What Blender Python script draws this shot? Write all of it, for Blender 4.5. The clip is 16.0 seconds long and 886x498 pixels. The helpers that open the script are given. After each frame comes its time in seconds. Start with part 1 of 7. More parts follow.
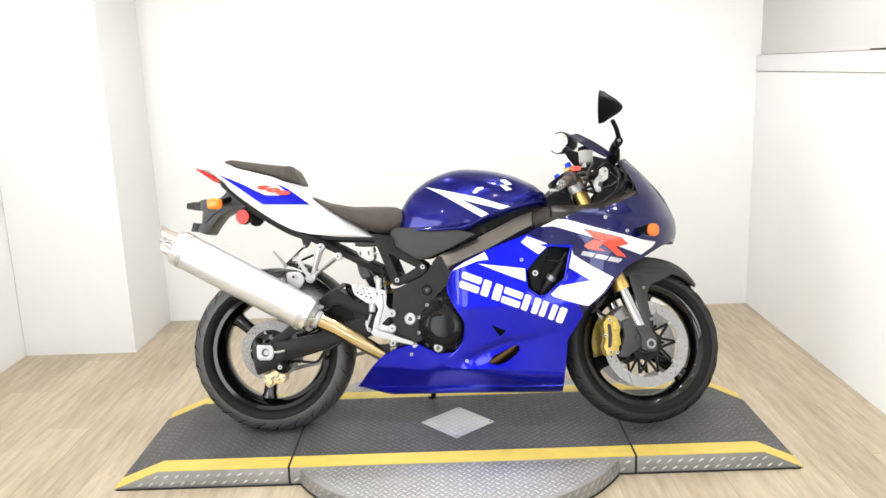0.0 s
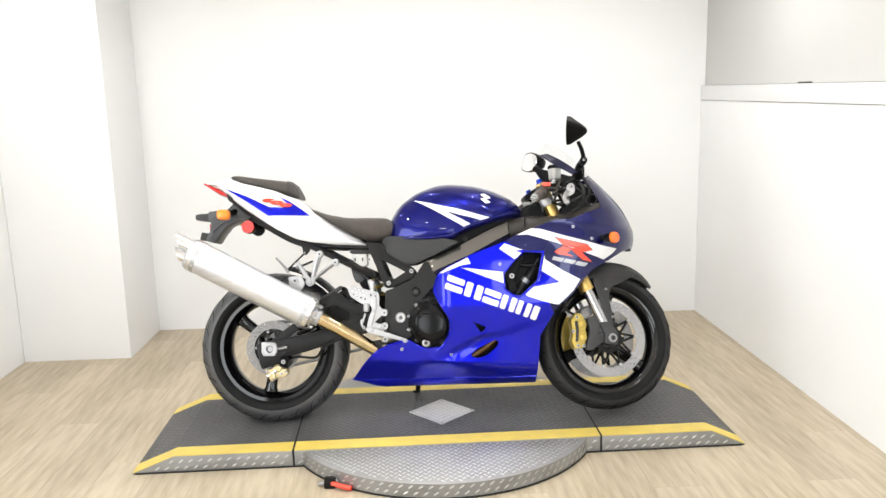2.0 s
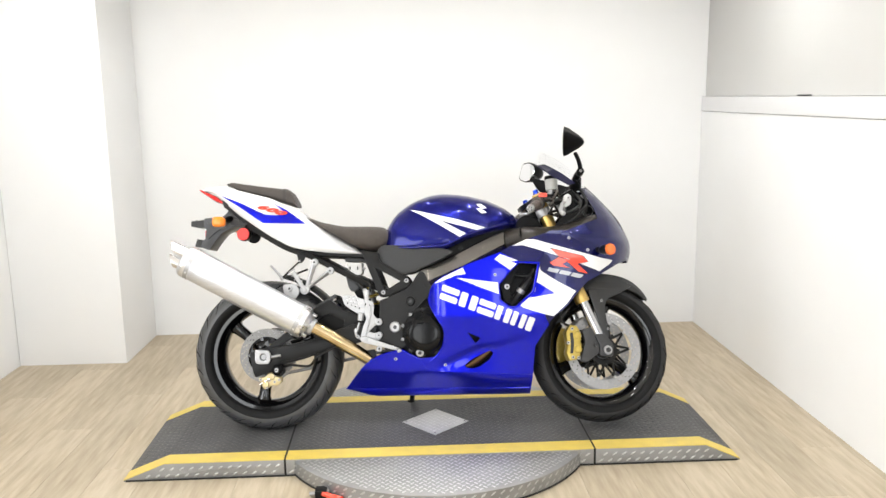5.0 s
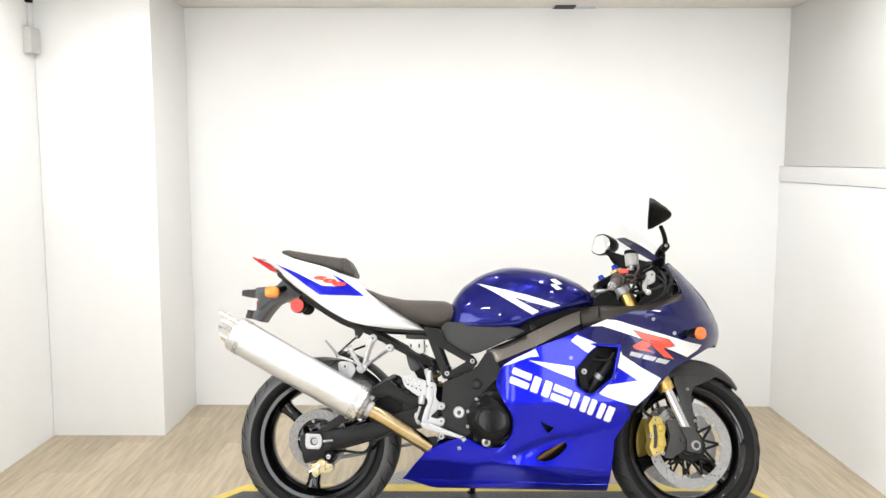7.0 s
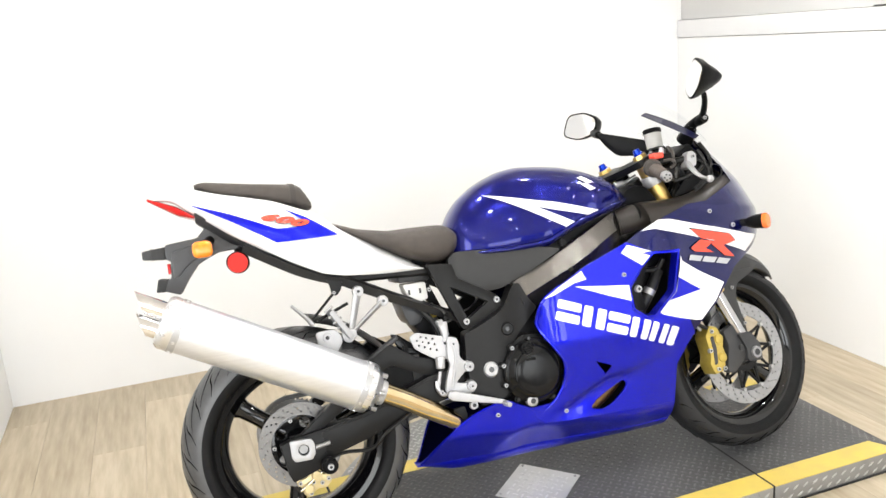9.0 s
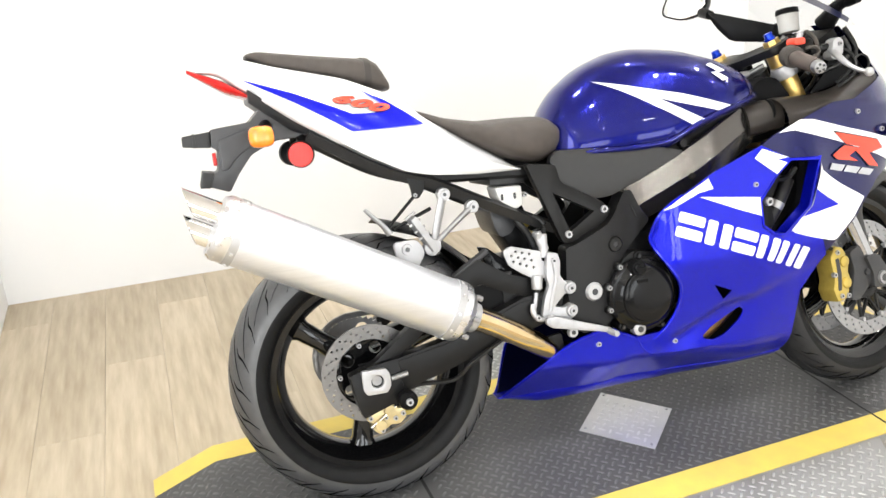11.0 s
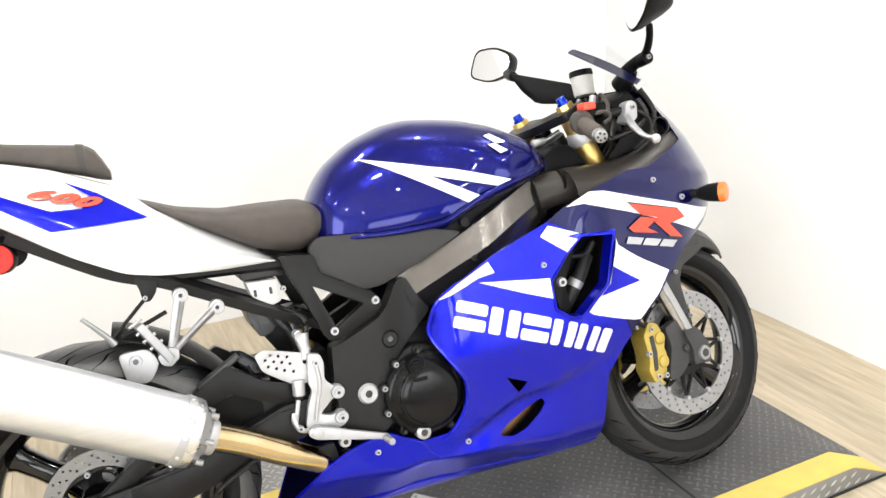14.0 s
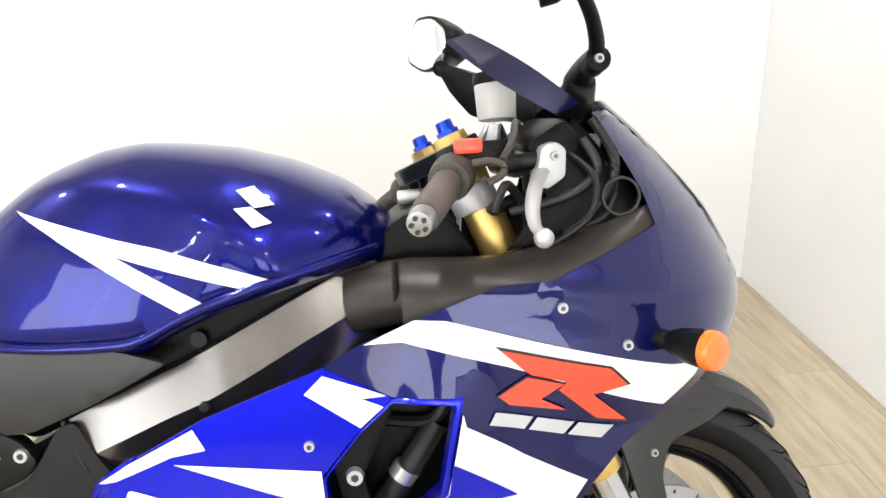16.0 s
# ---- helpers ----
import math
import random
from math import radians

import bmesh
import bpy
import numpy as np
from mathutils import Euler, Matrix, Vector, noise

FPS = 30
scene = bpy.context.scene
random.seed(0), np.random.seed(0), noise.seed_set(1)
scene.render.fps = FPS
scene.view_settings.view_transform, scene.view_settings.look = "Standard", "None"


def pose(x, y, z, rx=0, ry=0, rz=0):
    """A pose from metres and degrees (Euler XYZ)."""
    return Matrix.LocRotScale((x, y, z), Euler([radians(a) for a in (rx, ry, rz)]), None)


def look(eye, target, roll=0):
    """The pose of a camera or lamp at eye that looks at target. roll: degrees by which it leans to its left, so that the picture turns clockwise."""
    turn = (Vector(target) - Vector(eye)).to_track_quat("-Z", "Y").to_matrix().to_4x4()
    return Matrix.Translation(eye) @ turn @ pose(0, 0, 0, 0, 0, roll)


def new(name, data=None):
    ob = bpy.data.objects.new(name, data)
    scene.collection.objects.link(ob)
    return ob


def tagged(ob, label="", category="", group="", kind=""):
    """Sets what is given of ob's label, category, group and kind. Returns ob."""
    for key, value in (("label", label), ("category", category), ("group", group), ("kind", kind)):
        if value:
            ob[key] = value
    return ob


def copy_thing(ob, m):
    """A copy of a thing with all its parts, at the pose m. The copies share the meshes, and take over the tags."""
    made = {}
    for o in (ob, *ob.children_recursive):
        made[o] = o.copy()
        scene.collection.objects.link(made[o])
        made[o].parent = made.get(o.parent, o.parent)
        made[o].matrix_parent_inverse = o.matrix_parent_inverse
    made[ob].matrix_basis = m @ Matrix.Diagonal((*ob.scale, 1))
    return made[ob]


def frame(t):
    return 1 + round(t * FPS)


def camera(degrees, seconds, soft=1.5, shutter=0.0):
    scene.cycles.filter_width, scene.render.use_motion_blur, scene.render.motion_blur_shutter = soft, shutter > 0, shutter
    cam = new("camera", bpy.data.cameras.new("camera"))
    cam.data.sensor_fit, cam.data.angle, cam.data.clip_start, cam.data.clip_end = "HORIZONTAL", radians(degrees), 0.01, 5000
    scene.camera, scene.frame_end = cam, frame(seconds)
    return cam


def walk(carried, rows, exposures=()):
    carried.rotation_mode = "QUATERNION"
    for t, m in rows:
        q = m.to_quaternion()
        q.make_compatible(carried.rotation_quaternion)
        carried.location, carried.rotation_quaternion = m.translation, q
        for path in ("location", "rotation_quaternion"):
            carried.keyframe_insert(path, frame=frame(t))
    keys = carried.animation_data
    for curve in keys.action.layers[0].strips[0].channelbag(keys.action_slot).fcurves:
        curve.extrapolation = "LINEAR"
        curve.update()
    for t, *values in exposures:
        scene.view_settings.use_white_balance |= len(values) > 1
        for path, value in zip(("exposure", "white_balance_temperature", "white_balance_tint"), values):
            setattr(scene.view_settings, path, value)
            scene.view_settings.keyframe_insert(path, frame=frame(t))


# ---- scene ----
cam = camera(56.95, 16.0)
PATH = [
    (0, (0.705, -2.981, 1.378), (0.672, -1.029, 0.945), -2.1),
    (0.5, (0.699, -3.191, 1.402), (0.68, -1.234, 0.987), -2.6),
    (1, (0.591, -3.32, 1.394), (0.628, -1.358, 1.007), -1.9),
    (1.5, (0.57, -3.357, 1.384), (0.642, -1.4, 0.976), -0.9),
    (2, (0.574, -3.353, 1.393), (0.657, -1.391, 1.013), -1.5),
    (2.5, (0.575, -3.344, 1.405), (0.687, -1.383, 1.03), -1.4),
    (3, (0.568, -3.346, 1.384), (0.678, -1.388, 0.995), -1.6),
    (3.5, (0.588, -3.35, 1.401), (0.676, -1.392, 1.002), -1.3),
    (4, (0.594, -3.343, 1.412), (0.657, -1.383, 1.018), -1.0),
    (4.2, (0.597, -3.346, 1.406), (0.657, -1.384, 1.025), -1.0),
    (6.3, (0.616, -3.276, 1.427), (0.72, -1.31, 1.075), -0.6),
    (6.5, (0.576, -3.251, 1.442), (0.626, -1.276, 1.13), -1.5),
    (7, (0.486, -3.07, 1.421), (0.476, -1.082, 1.202), 0.1),
    (7.5, (0.413, -2.854, 1.44), (0.474, -0.871, 1.185), -1.6),
    (8, (0.3, -2.65, 1.396), (0.566, -0.717, 0.96), -2.2),
    (8.2, (0.155, -2.547, 1.394), (0.517, -0.636, 0.928), -2.9),
    (10.3, (-0.369, -1.661, 1.371), (0.39, 0.104, 0.814), -2.9),
    (10.5, (-0.366, -1.657, 1.361), (0.346, 0.098, 0.719), -2.7),
    (11, (-0.385, -1.657, 1.32), (0.255, 0.08, 0.562), -1.8),
    (11.5, (-0.407, -1.667, 1.284), (0.154, 0.053, 0.432), -2.5),
    (12, (-0.413, -1.653, 1.281), (0.151, 0.098, 0.495), -1.6),
    (12.5, (-0.371, -1.66, 1.293), (0.314, 0.051, 0.516), -1.1),
    (13, (-0.303, -1.675, 1.295), (0.555, -0.035, 0.536), -1.1),
    (13.5, (-0.197, -1.658, 1.31), (0.632, 0.015, 0.593), -5.0),
    (14, (0.071, -1.597, 1.336), (0.848, 0.12, 0.668), -2.8),
    (14.5, (0.279, -1.499, 1.302), (1.041, 0.171, 0.508), -4.4),
    (15, (0.49, -1.247, 1.318), (1.323, 0.376, 0.498), -4.5),
    (15.5, (0.709, -1.115, 1.279), (1.29, 0.626, 0.486), -3.3),
    (16, (1.007, -0.988, 1.271), (1.204, 0.846, 0.497), -2.3),
]
walk(cam, [(t, look(eye, target, roll)) for t, eye, target, roll in PATH], [(0, -0.22), (1.5, -0.31), (2.5, -0.31), (4, -0.35), (6.5, -0.32), (8, -0.2), (10.5, 0.0), (14, 0.0), (16, -0.04)])

# ---------------------------------------------------------------- world and light
world = bpy.data.worlds.new("world")
scene.world = world
world.use_nodes = True
sky = world.node_tree.nodes.new("ShaderNodeTexSky")
sky.sky_type, sky.sun_disc, sky.sun_elevation, sky.sun_rotation = "NISHITA", False, radians(35), radians(200)
world.node_tree.links.new(sky.outputs[0], world.node_tree.nodes["Background"].inputs[0])
world.node_tree.nodes["Background"].inputs[1].default_value = 0.1

CEIL = 2.25
WEST, EAST, NORTH, SOUTH = -1.54, 2.352, 1.54, -5.2
PIL_X, PIL_Y = -0.966, 1.008
TOP = 0.065
LAMP_W = 8.0


def area(name, at, target, sx, sy, watts, colour=(1, 1, 1)):
    d = bpy.data.lights.new(name, "AREA")
    d.shape, d.size, d.size_y, d.energy, d.color = "RECTANGLE", sx, sy, watts, colour
    ob = new(name, d)
    ob.matrix_world = look(at, target)
    return ob


# daylight standing in the two window openings behind the camera
for wx in (-0.6, 1.6):
    area("window_light", (wx, SOUTH + 0.02, 1.3), (wx, 0, 1.3), 1.4, 1.5, 42, (0.95, 0.98, 1.0))
area("window_light", (WEST - 0.02, -2.3, 1.35), (0, -2.3, 1.35), 1.7, 1.3, 62, (0.96, 0.985, 1.0))


# ---------------------------------------------------------------- materials
def mat(name, colour, rough=0.5, metal=0.0, coat=0.0, vary=0.06, scale=30.0, bump=0.0, bump_scale=200.0, random_tone=0.0, stretch=None, second=None, clear=0.0, spec=0.5, glow=0.0):
    m = bpy.data.materials.new(name)
    m.use_nodes = True
    nt = m.node_tree
    b = nt.nodes["Principled BSDF"]
    b.inputs["Roughness"].default_value, b.inputs["Metallic"].default_value = rough, metal
    b.inputs["Coat Weight"].default_value = coat
    b.inputs["Coat Roughness"].default_value = 0.03
    b.inputs["Specular IOR Level"].default_value = spec
    b.inputs["Transmission Weight"].default_value = clear
    if glow:
        b.inputs["Emission Color"].default_value = (*colour, 1)
        b.inputs["Emission Strength"].default_value = glow
    tc = nt.nodes.new("ShaderNodeTexCoord")
    mp = nt.nodes.new("ShaderNodeMapping")
    mp.inputs["Scale"].default_value = stretch or (1, 1, 1)
    nt.links.new(tc.outputs["Object"], mp.inputs[0])
    n1, n2 = nt.nodes.new("ShaderNodeTexNoise"), nt.nodes.new("ShaderNodeTexNoise")
    n1.inputs["Scale"].default_value, n2.inputs["Scale"].default_value = scale, scale * 0.13
    n1.inputs["Detail"].default_value = 6
    nt.links.new(mp.outputs[0], n1.inputs[0])
    nt.links.new(mp.outputs[0], n2.inputs[0])
    add = nt.nodes.new("ShaderNodeMath")
    add.operation = "ADD"
    nt.links.new(n1.outputs[0], add.inputs[0])
    nt.links.new(n2.outputs[0], add.inputs[1])
    ramp = nt.nodes.new("ShaderNodeMapRange")
    ramp.inputs["From Min"].default_value, ramp.inputs["From Max"].default_value = 0.7, 1.3
    nt.links.new(add.outputs[0], ramp.inputs[0])
    mix = nt.nodes.new("ShaderNodeMix")
    mix.data_type = "RGBA"
    lo = second or tuple(c * (1 - vary) for c in colour)
    hi = colour if second else tuple(min(1, c * (1 + vary)) for c in colour)
    mix.inputs[6].default_value, mix.inputs[7].default_value = (*lo, 1), (*hi, 1)
    nt.links.new(ramp.outputs[0], mix.inputs[0])
    out = mix.outputs[2]
    if random_tone:
        oi, hsv, mr = nt.nodes.new("ShaderNodeObjectInfo"), nt.nodes.new("ShaderNodeHueSaturation"), nt.nodes.new("ShaderNodeMapRange")
        mr.inputs["To Min"].default_value, mr.inputs["To Max"].default_value = 1 - random_tone, 1 + random_tone
        nt.links.new(oi.outputs["Random"], mr.inputs[0])
        nt.links.new(mr.outputs[0], hsv.inputs["Value"])
        nt.links.new(out, hsv.inputs["Color"])
        out = hsv.outputs[0]
    nt.links.new(out, b.inputs["Base Color"])
    rr = nt.nodes.new("ShaderNodeMapRange")
    rr.inputs["To Min"].default_value, rr.inputs["To Max"].default_value = max(0.02, rough * 0.85), min(1, rough * 1.15)
    nt.links.new(n1.outputs[0], rr.inputs[0])
    nt.links.new(rr.outputs[0], b.inputs["Roughness"])
    if bump:
        n3, bp = nt.nodes.new("ShaderNodeTexNoise"), nt.nodes.new("ShaderNodeBump")
        n3.inputs["Scale"].default_value, n3.inputs["Detail"].default_value = bump_scale, 4
        bp.inputs["Strength"].default_value, bp.inputs["Distance"].default_value = bump, 0.002
        nt.links.new(mp.outputs[0], n3.inputs[0])
        nt.links.new(n3.outputs[0], bp.inputs["Height"])
        nt.links.new(bp.outputs[0], b.inputs["Normal"])
    return m


BLUE = mat("bright blue paint", (0.002, 0.006, 0.54), 0.28, 0.72, 0.65, 0.10, 900, spec=0.1)
NAVY = mat("navy pearl paint", (0.003, 0.0045, 0.070), 0.26, 0.58, 0.8, 0.15, 900, spec=0.12)
WINGM = mat("dark navy wing paint", (0.003, 0.0038, 0.030), 0.32, 0.3, 0.12, 0.15, 900, spec=0.12)
TANKB = mat("deep blue pearl paint", (0.0022, 0.004, 0.112), 0.26, 0.65, 0.5, 0.15, 900, spec=0.1)
WHITE = mat("white gloss paint", (0.72, 0.72, 0.73), 0.3, 0, 0.8, 0.02, 20)
RED = mat("red decal", (0.85, 0.05, 0.02), 0.35, 0, 0.6, 0.04, 30)
GREYD = mat("silver grey decal", (0.40, 0.41, 0.43), 0.35, 0.2, 0.4, 0.05, 30)
BOXG = mat("grey plastic box", (0.26, 0.26, 0.265), 0.45, 0, 0, 0.15, 60, 0.2, 300)
BLACKD = mat("black decal", (0.01, 0.01, 0.012), 0.35, 0, 0.5, 0.1, 30)
PLASTIC = mat("black plastic", (0.0035, 0.0035, 0.0039), 0.36, 0, 0, 0.2, 40, 0.12, 500, spec=0.11)
SATIN = mat("satin black frame paint", (0.0078, 0.0077, 0.0078), 0.34, 0.2, 0.0, 0.15, 60, 0.06, 700, spec=0.24)
FRAMEM = mat("dark anodised frame", (0.145, 0.137, 0.131), 0.22, 0.92, 0.0, 0.05, 700, 0.03, 900)
# the spar's frame metal again, darkened to hold the plate's shade
PLATEM = mat("cast frame plate, shade in colour", (0.0150, 0.0148, 0.0150), 0.36, 0.4, 0.0, 0.10, 60, 0.14, 500, spec=0.28)
SEMIB = mat("semi gloss black cover", (0.0045, 0.0045, 0.0050), 0.13, 0, 0.0, 0.2, 60, 0.06, 500, spec=0.22)
BROWNP = mat("brown scorched pipe", (0.085, 0.045, 0.016), 0.3, 0.8, 0, 0.3, 20)
TREADF = mat("dark front tread rubber", (0.019, 0.019, 0.0205), 0.6, 0, 0, 0.25, 40, 0.3, 500, spec=0.3)
DUCTM = mat("brownish black duct", (0.026, 0.022, 0.019), 0.34, 0.0, 0.0, 0.15, 30, 0.05, 400, spec=0.24)
MUDG = mat("grey mudguard plastic", (0.036, 0.037, 0.040), 0.42, 0, 0.15, 0.12, 60, 0.1, 500, spec=0.4)
GLOSSB = mat("gloss black wheel paint", (0.003, 0.003, 0.0034), 0.08, 0, 0.45, 0.2, 40, spec=0.25)
SIDE = mat("charcoal textured plastic", (0.0125, 0.0125, 0.0130), 0.38, 0, 0, 0.15, 60, 0.15, 900, spec=0.40)
SEATM = mat("grey brown seat vinyl", (0.060, 0.051, 0.045), 0.5, 0, 0, 0.15, 60, 0.45, 700, spec=0.3)
RUBBER = mat("tyre rubber", (0.006, 0.006, 0.0065), 0.45, 0, 0, 0.25, 50, 0.3, 400, spec=0.14)
TREAD = mat("worn tread rubber", (0.050, 0.051, 0.055), 0.36, 0, 0, 0.25, 40, 0.3, 500, spec=0.8)
# near black, for the shade inside the tyre's grooves
GROOVE = mat("groove shade strip", (0.003, 0.003, 0.003), 0.9, 0, 0, 0.1, 40, spec=0.0)
ALU = mat("brushed aluminium", (0.68, 0.685, 0.70), 0.28, 0.9, 0, 0.06, 60, 0.05, 300)
MUFF = mat("brushed muffler aluminium", (0.64, 0.65, 0.68), 0.34, 0.75, 0, 0.07, 40, 0.14, 60, stretch=(1, 1, 30))
CAST = mat("cast aluminium", (0.42, 0.42, 0.43), 0.40, 0.6, 0, 0.08, 60, 0.25, 500)
CHROME = mat("chrome", (0.85, 0.85, 0.86), 0.08, 1.0, 0, 0.03, 30)
SLIDER = mat("worn chromed slider", (0.46, 0.46, 0.47), 0.14, 1.0, 0, 0.06, 60)
STEEL = mat("brake disc steel", (0.32, 0.32, 0.325), 0.36, 0.75, 0, 0.08, 80)
STEELR = mat("worn rear disc steel", (0.19, 0.185, 0.18), 0.38, 0.75, 0, 0.10, 80)
FGUARD = mat("gloss black mudguard plastic", (0.010, 0.010, 0.011), 0.30, 0, 0.0, 0.12, 60, 0.06, 500, spec=0.6)
LEGM = mat("dark grey cast fork foot", (0.040, 0.040, 0.042), 0.42, 0.3, 0, 0.15, 60, 0.2, 400)
GOLD = mat("gold anodised", (0.62, 0.43, 0.14), 0.3, 0.85, 0, 0.1, 60)
CALIP = mat("gold caliper paint", (0.46, 0.34, 0.070), 0.32, 0.45, 0.2, 0.15, 60, 0.1, 400)
PALEGOLD = mat("pale gold anodised", (0.56, 0.46, 0.25), 0.32, 0.6, 0.2, 0.15, 60, 0.1, 400)
TITAN = mat("heat tinted pipe", (0.80, 0.66, 0.42), 0.15, 1.0, 0, 0.25, 14, second=(0.60, 0.43, 0.22))
BLUEANO = mat("blue anodised", (0.01, 0.05, 0.55), 0.25, 0.7, 0, 0.1, 60)
AMBER = mat("amber lens", (0.82, 0.15, 0.018), 0.15, 0, 0.5, 0.08, 120, 0.3, 300)
# rear amber with yellow put into the colour for its bright lit look
AMBERY = mat("amber lens with lit yellow", (0.92, 0.30, 0.02), 0.15, 0, 0.5, 0.25, 60, 0.3, 300, second=(0.90, 0.16, 0.015))
STRAP = mat("dark seat strap", (0.040, 0.035, 0.031), 0.5, 0, 0, 0.12, 60, 0.3, 500, spec=0.35)
REDL = mat("red lens", (0.60, 0.012, 0.012), 0.15, 0, 0.4, 0.08, 120, 0.3, 300, spec=0.3)
REFL = mat("red reflector", (0.62, 0.020, 0.014), 0.3, 0, 0.3, 0.05, 200, 0.4, 900, spec=0.2)
MILK = mat("milky reservoir plastic", (0.42, 0.42, 0.40), 0.35, 0, 0, 0.06, 60)
GRIP = mat("worn grip rubber", (0.075, 0.058, 0.050), 0.65, 0, 0, 0.3, 80, 0.6, 300)
DIALW = mat("grey dial face", (0.14, 0.145, 0.15), 0.4, 0, 0.3, 0.05, 40)
DUSTY = mat("dusty switch housing", (0.060, 0.052, 0.046), 0.5, 0, 0, 0.3, 60, 0.3, 300, spec=0.35)
PALEG = mat("pale grey plastic", (0.5, 0.5, 0.49), 0.45, 0, 0, 0.06, 30)
GLASS = bpy.data.materials.new("clear windscreen")
GLASS.use_nodes = True
gn = GLASS.node_tree
gt, gg, gm = gn.nodes.new("ShaderNodeBsdfTransparent"), gn.nodes.new("ShaderNodeBsdfGlossy"), gn.nodes.new("ShaderNodeMixShader")
gt.inputs[0].default_value = (0.99, 0.992, 0.994, 1)
gg.inputs["Roughness"].default_value = 0.03
gm.inputs[0].default_value = 0.018
gn.links.new(gt.outputs[0], gm.inputs[1])
gn.links.new(gg.outputs[0], gm.inputs[2])
gn.links.new(gm.outputs[0], gn.nodes["Material Output"].inputs[0])
MIRROR = mat("mirror glass", (0.9, 0.9, 0.91), 0.03, 1.0, 0, 0.0, 5)
WALL = mat("white wall paint", (0.795, 0.80, 0.805), 0.6, 0, 0, 0.02, 3, 0.05, 250)
# grey of the unseen south wall, set to cut fill and reflections
WALLS = mat("unseen wall grey", (0.30, 0.30, 0.30), 0.65, 0, 0, 0.05, 3, 0.05, 250)
# white wall paint greyed: the weaker light above the ledge is in the colour
WALLG = mat("wall paint greyed for weak light", (0.535, 0.533, 0.524), 0.65, 0, 0, 0.03, 3, 0.05, 250)
CEILM = mat("ceiling paint", (0.76, 0.73, 0.69), 0.8, 0, 0, 0.03, 3, 0.08, 150)
BLACKT = mat("black tread plate", (0.088, 0.088, 0.089), 0.46, 0.0, 0, 0.25, 5, 0.2, 300, second=(0.037, 0.037, 0.038), spec=0.4)
TPLATE = mat("aluminium tread plate", (0.27, 0.27, 0.268), 0.42, 0.6, 0, 0.22, 9, 0.15, 200)
PLATEA = mat("bright cover plate", (0.52, 0.52, 0.52), 0.36, 0.6, 0, 0.12, 14, 0.1, 200)
PLUG = mat("bright cover lug", (0.66, 0.66, 0.66), 0.34, 0.6, 0, 0.1, 30)
TLUG = mat("polished tread lug", (0.46, 0.46, 0.46), 0.34, 0.7, 0, 0.15, 30)
BLUG = mat("worn black lug", (0.115, 0.115, 0.117), 0.36, 0.45, 0, 0.45, 5, spec=0.5)
YELLOW = mat("yellow safety paint", (0.70, 0.535, 0.105), 0.5, 0, 0, 0.12, 20, 0.2, 200, second=(0.57, 0.43, 0.105))
SEAM = mat("black gap", (0.01, 0.01, 0.01), 0.7)
PLANK = mat("pale oak laminate", (0.56, 0.486, 0.369), 0.46, 0, 0, 0.1, 8, 0.08, 60, random_tone=0.08, stretch=(5, 0.55, 5), second=(0.33, 0.266, 0.179))
JOINT = mat("plank joint", (0.42, 0.355, 0.26), 0.8)
VENT = mat("dark vent", (0.03, 0.03, 0.03), 0.6)
LAMP = mat("lamp glow", (1.0, 0.95, 0.87), 0.5, glow=30.0)
HOSE = mat("black hose", (0.008, 0.008, 0.008), 0.45, spec=0.3)


# ---------------------------------------------------------------- mesh helpers
def finish(bm, bevel=0.0, smooth=40):
    bmesh.ops.remove_doubles(bm, verts=bm.verts, dist=1e-6)
    bmesh.ops.recalc_face_normals(bm, faces=bm.faces)
    if bevel:
        es = [e for e in bm.edges if len(e.link_faces) == 2 and e.calc_face_angle(0) > radians(40)]
        bmesh.ops.bevel(bm, geom=es, offset=bevel, segments=2, affect="EDGES", profile=0.6, clamp_overlap=True)
    for f in bm.faces:
        f.smooth = True
    for e in bm.edges:
        if len(e.link_faces) == 2 and e.calc_face_angle(0) > radians(smooth):
            e.smooth = False
    return bm


def part(name, bm, material, parent=None, label="", bevel=0.0, smooth=40, m=None):
    if m is not None:
        bmesh.ops.transform(bm, matrix=m, verts=bm.verts)
    finish(bm, bevel, smooth)
    me = bpy.data.meshes.new(name)
    bm.to_mesh(me)
    bm.free()
    me.materials.append(material)
    ob = new(name, me)
    if parent is not None:
        ob.parent = parent
    if label:
        ob["label"] = label
    return ob


def box(x0, x1, y0, y1, z0, z1, bm=None):
    bm = bm or bmesh.new()
    bmesh.ops.create_cube(bm, size=1, matrix=Matrix.Translation(((x0 + x1) / 2, (y0 + y1) / 2, (z0 + z1) / 2)) @ Matrix.Diagonal((x1 - x0, y1 - y0, z1 - z0, 1)))
    return bm


def rod(p0, p1, r0, r1=None, seg=20, bm=None):
    bm = bm or bmesh.new()
    p0, p1 = Vector(p0), Vector(p1)
    d = p1 - p0
    m = Matrix.Translation((p0 + p1) / 2) @ d.to_track_quat("Z", "Y").to_matrix().to_4x4()
    bmesh.ops.create_cone(bm, cap_ends=True, segments=seg, radius1=r0, radius2=r0 if r1 is None else r1, depth=d.length, matrix=m)
    return bm


def smooth_path(pts, n=6):
    pts = [Vector(p) for p in pts]
    out = []
    for i in range(len(pts) - 1):
        a, b, c, d = pts[max(i - 1, 0)], pts[i], pts[i + 1], pts[min(i + 2, len(pts) - 1)]
        for k in range(n):
            t = k / n
            out.append(0.5 * ((2 * b) + (c - a) * t + (2 * a - 5 * b + 4 * c - d) * t * t + (3 * b - a - 3 * c + d) * t ** 3))
    return out + [pts[-1]]


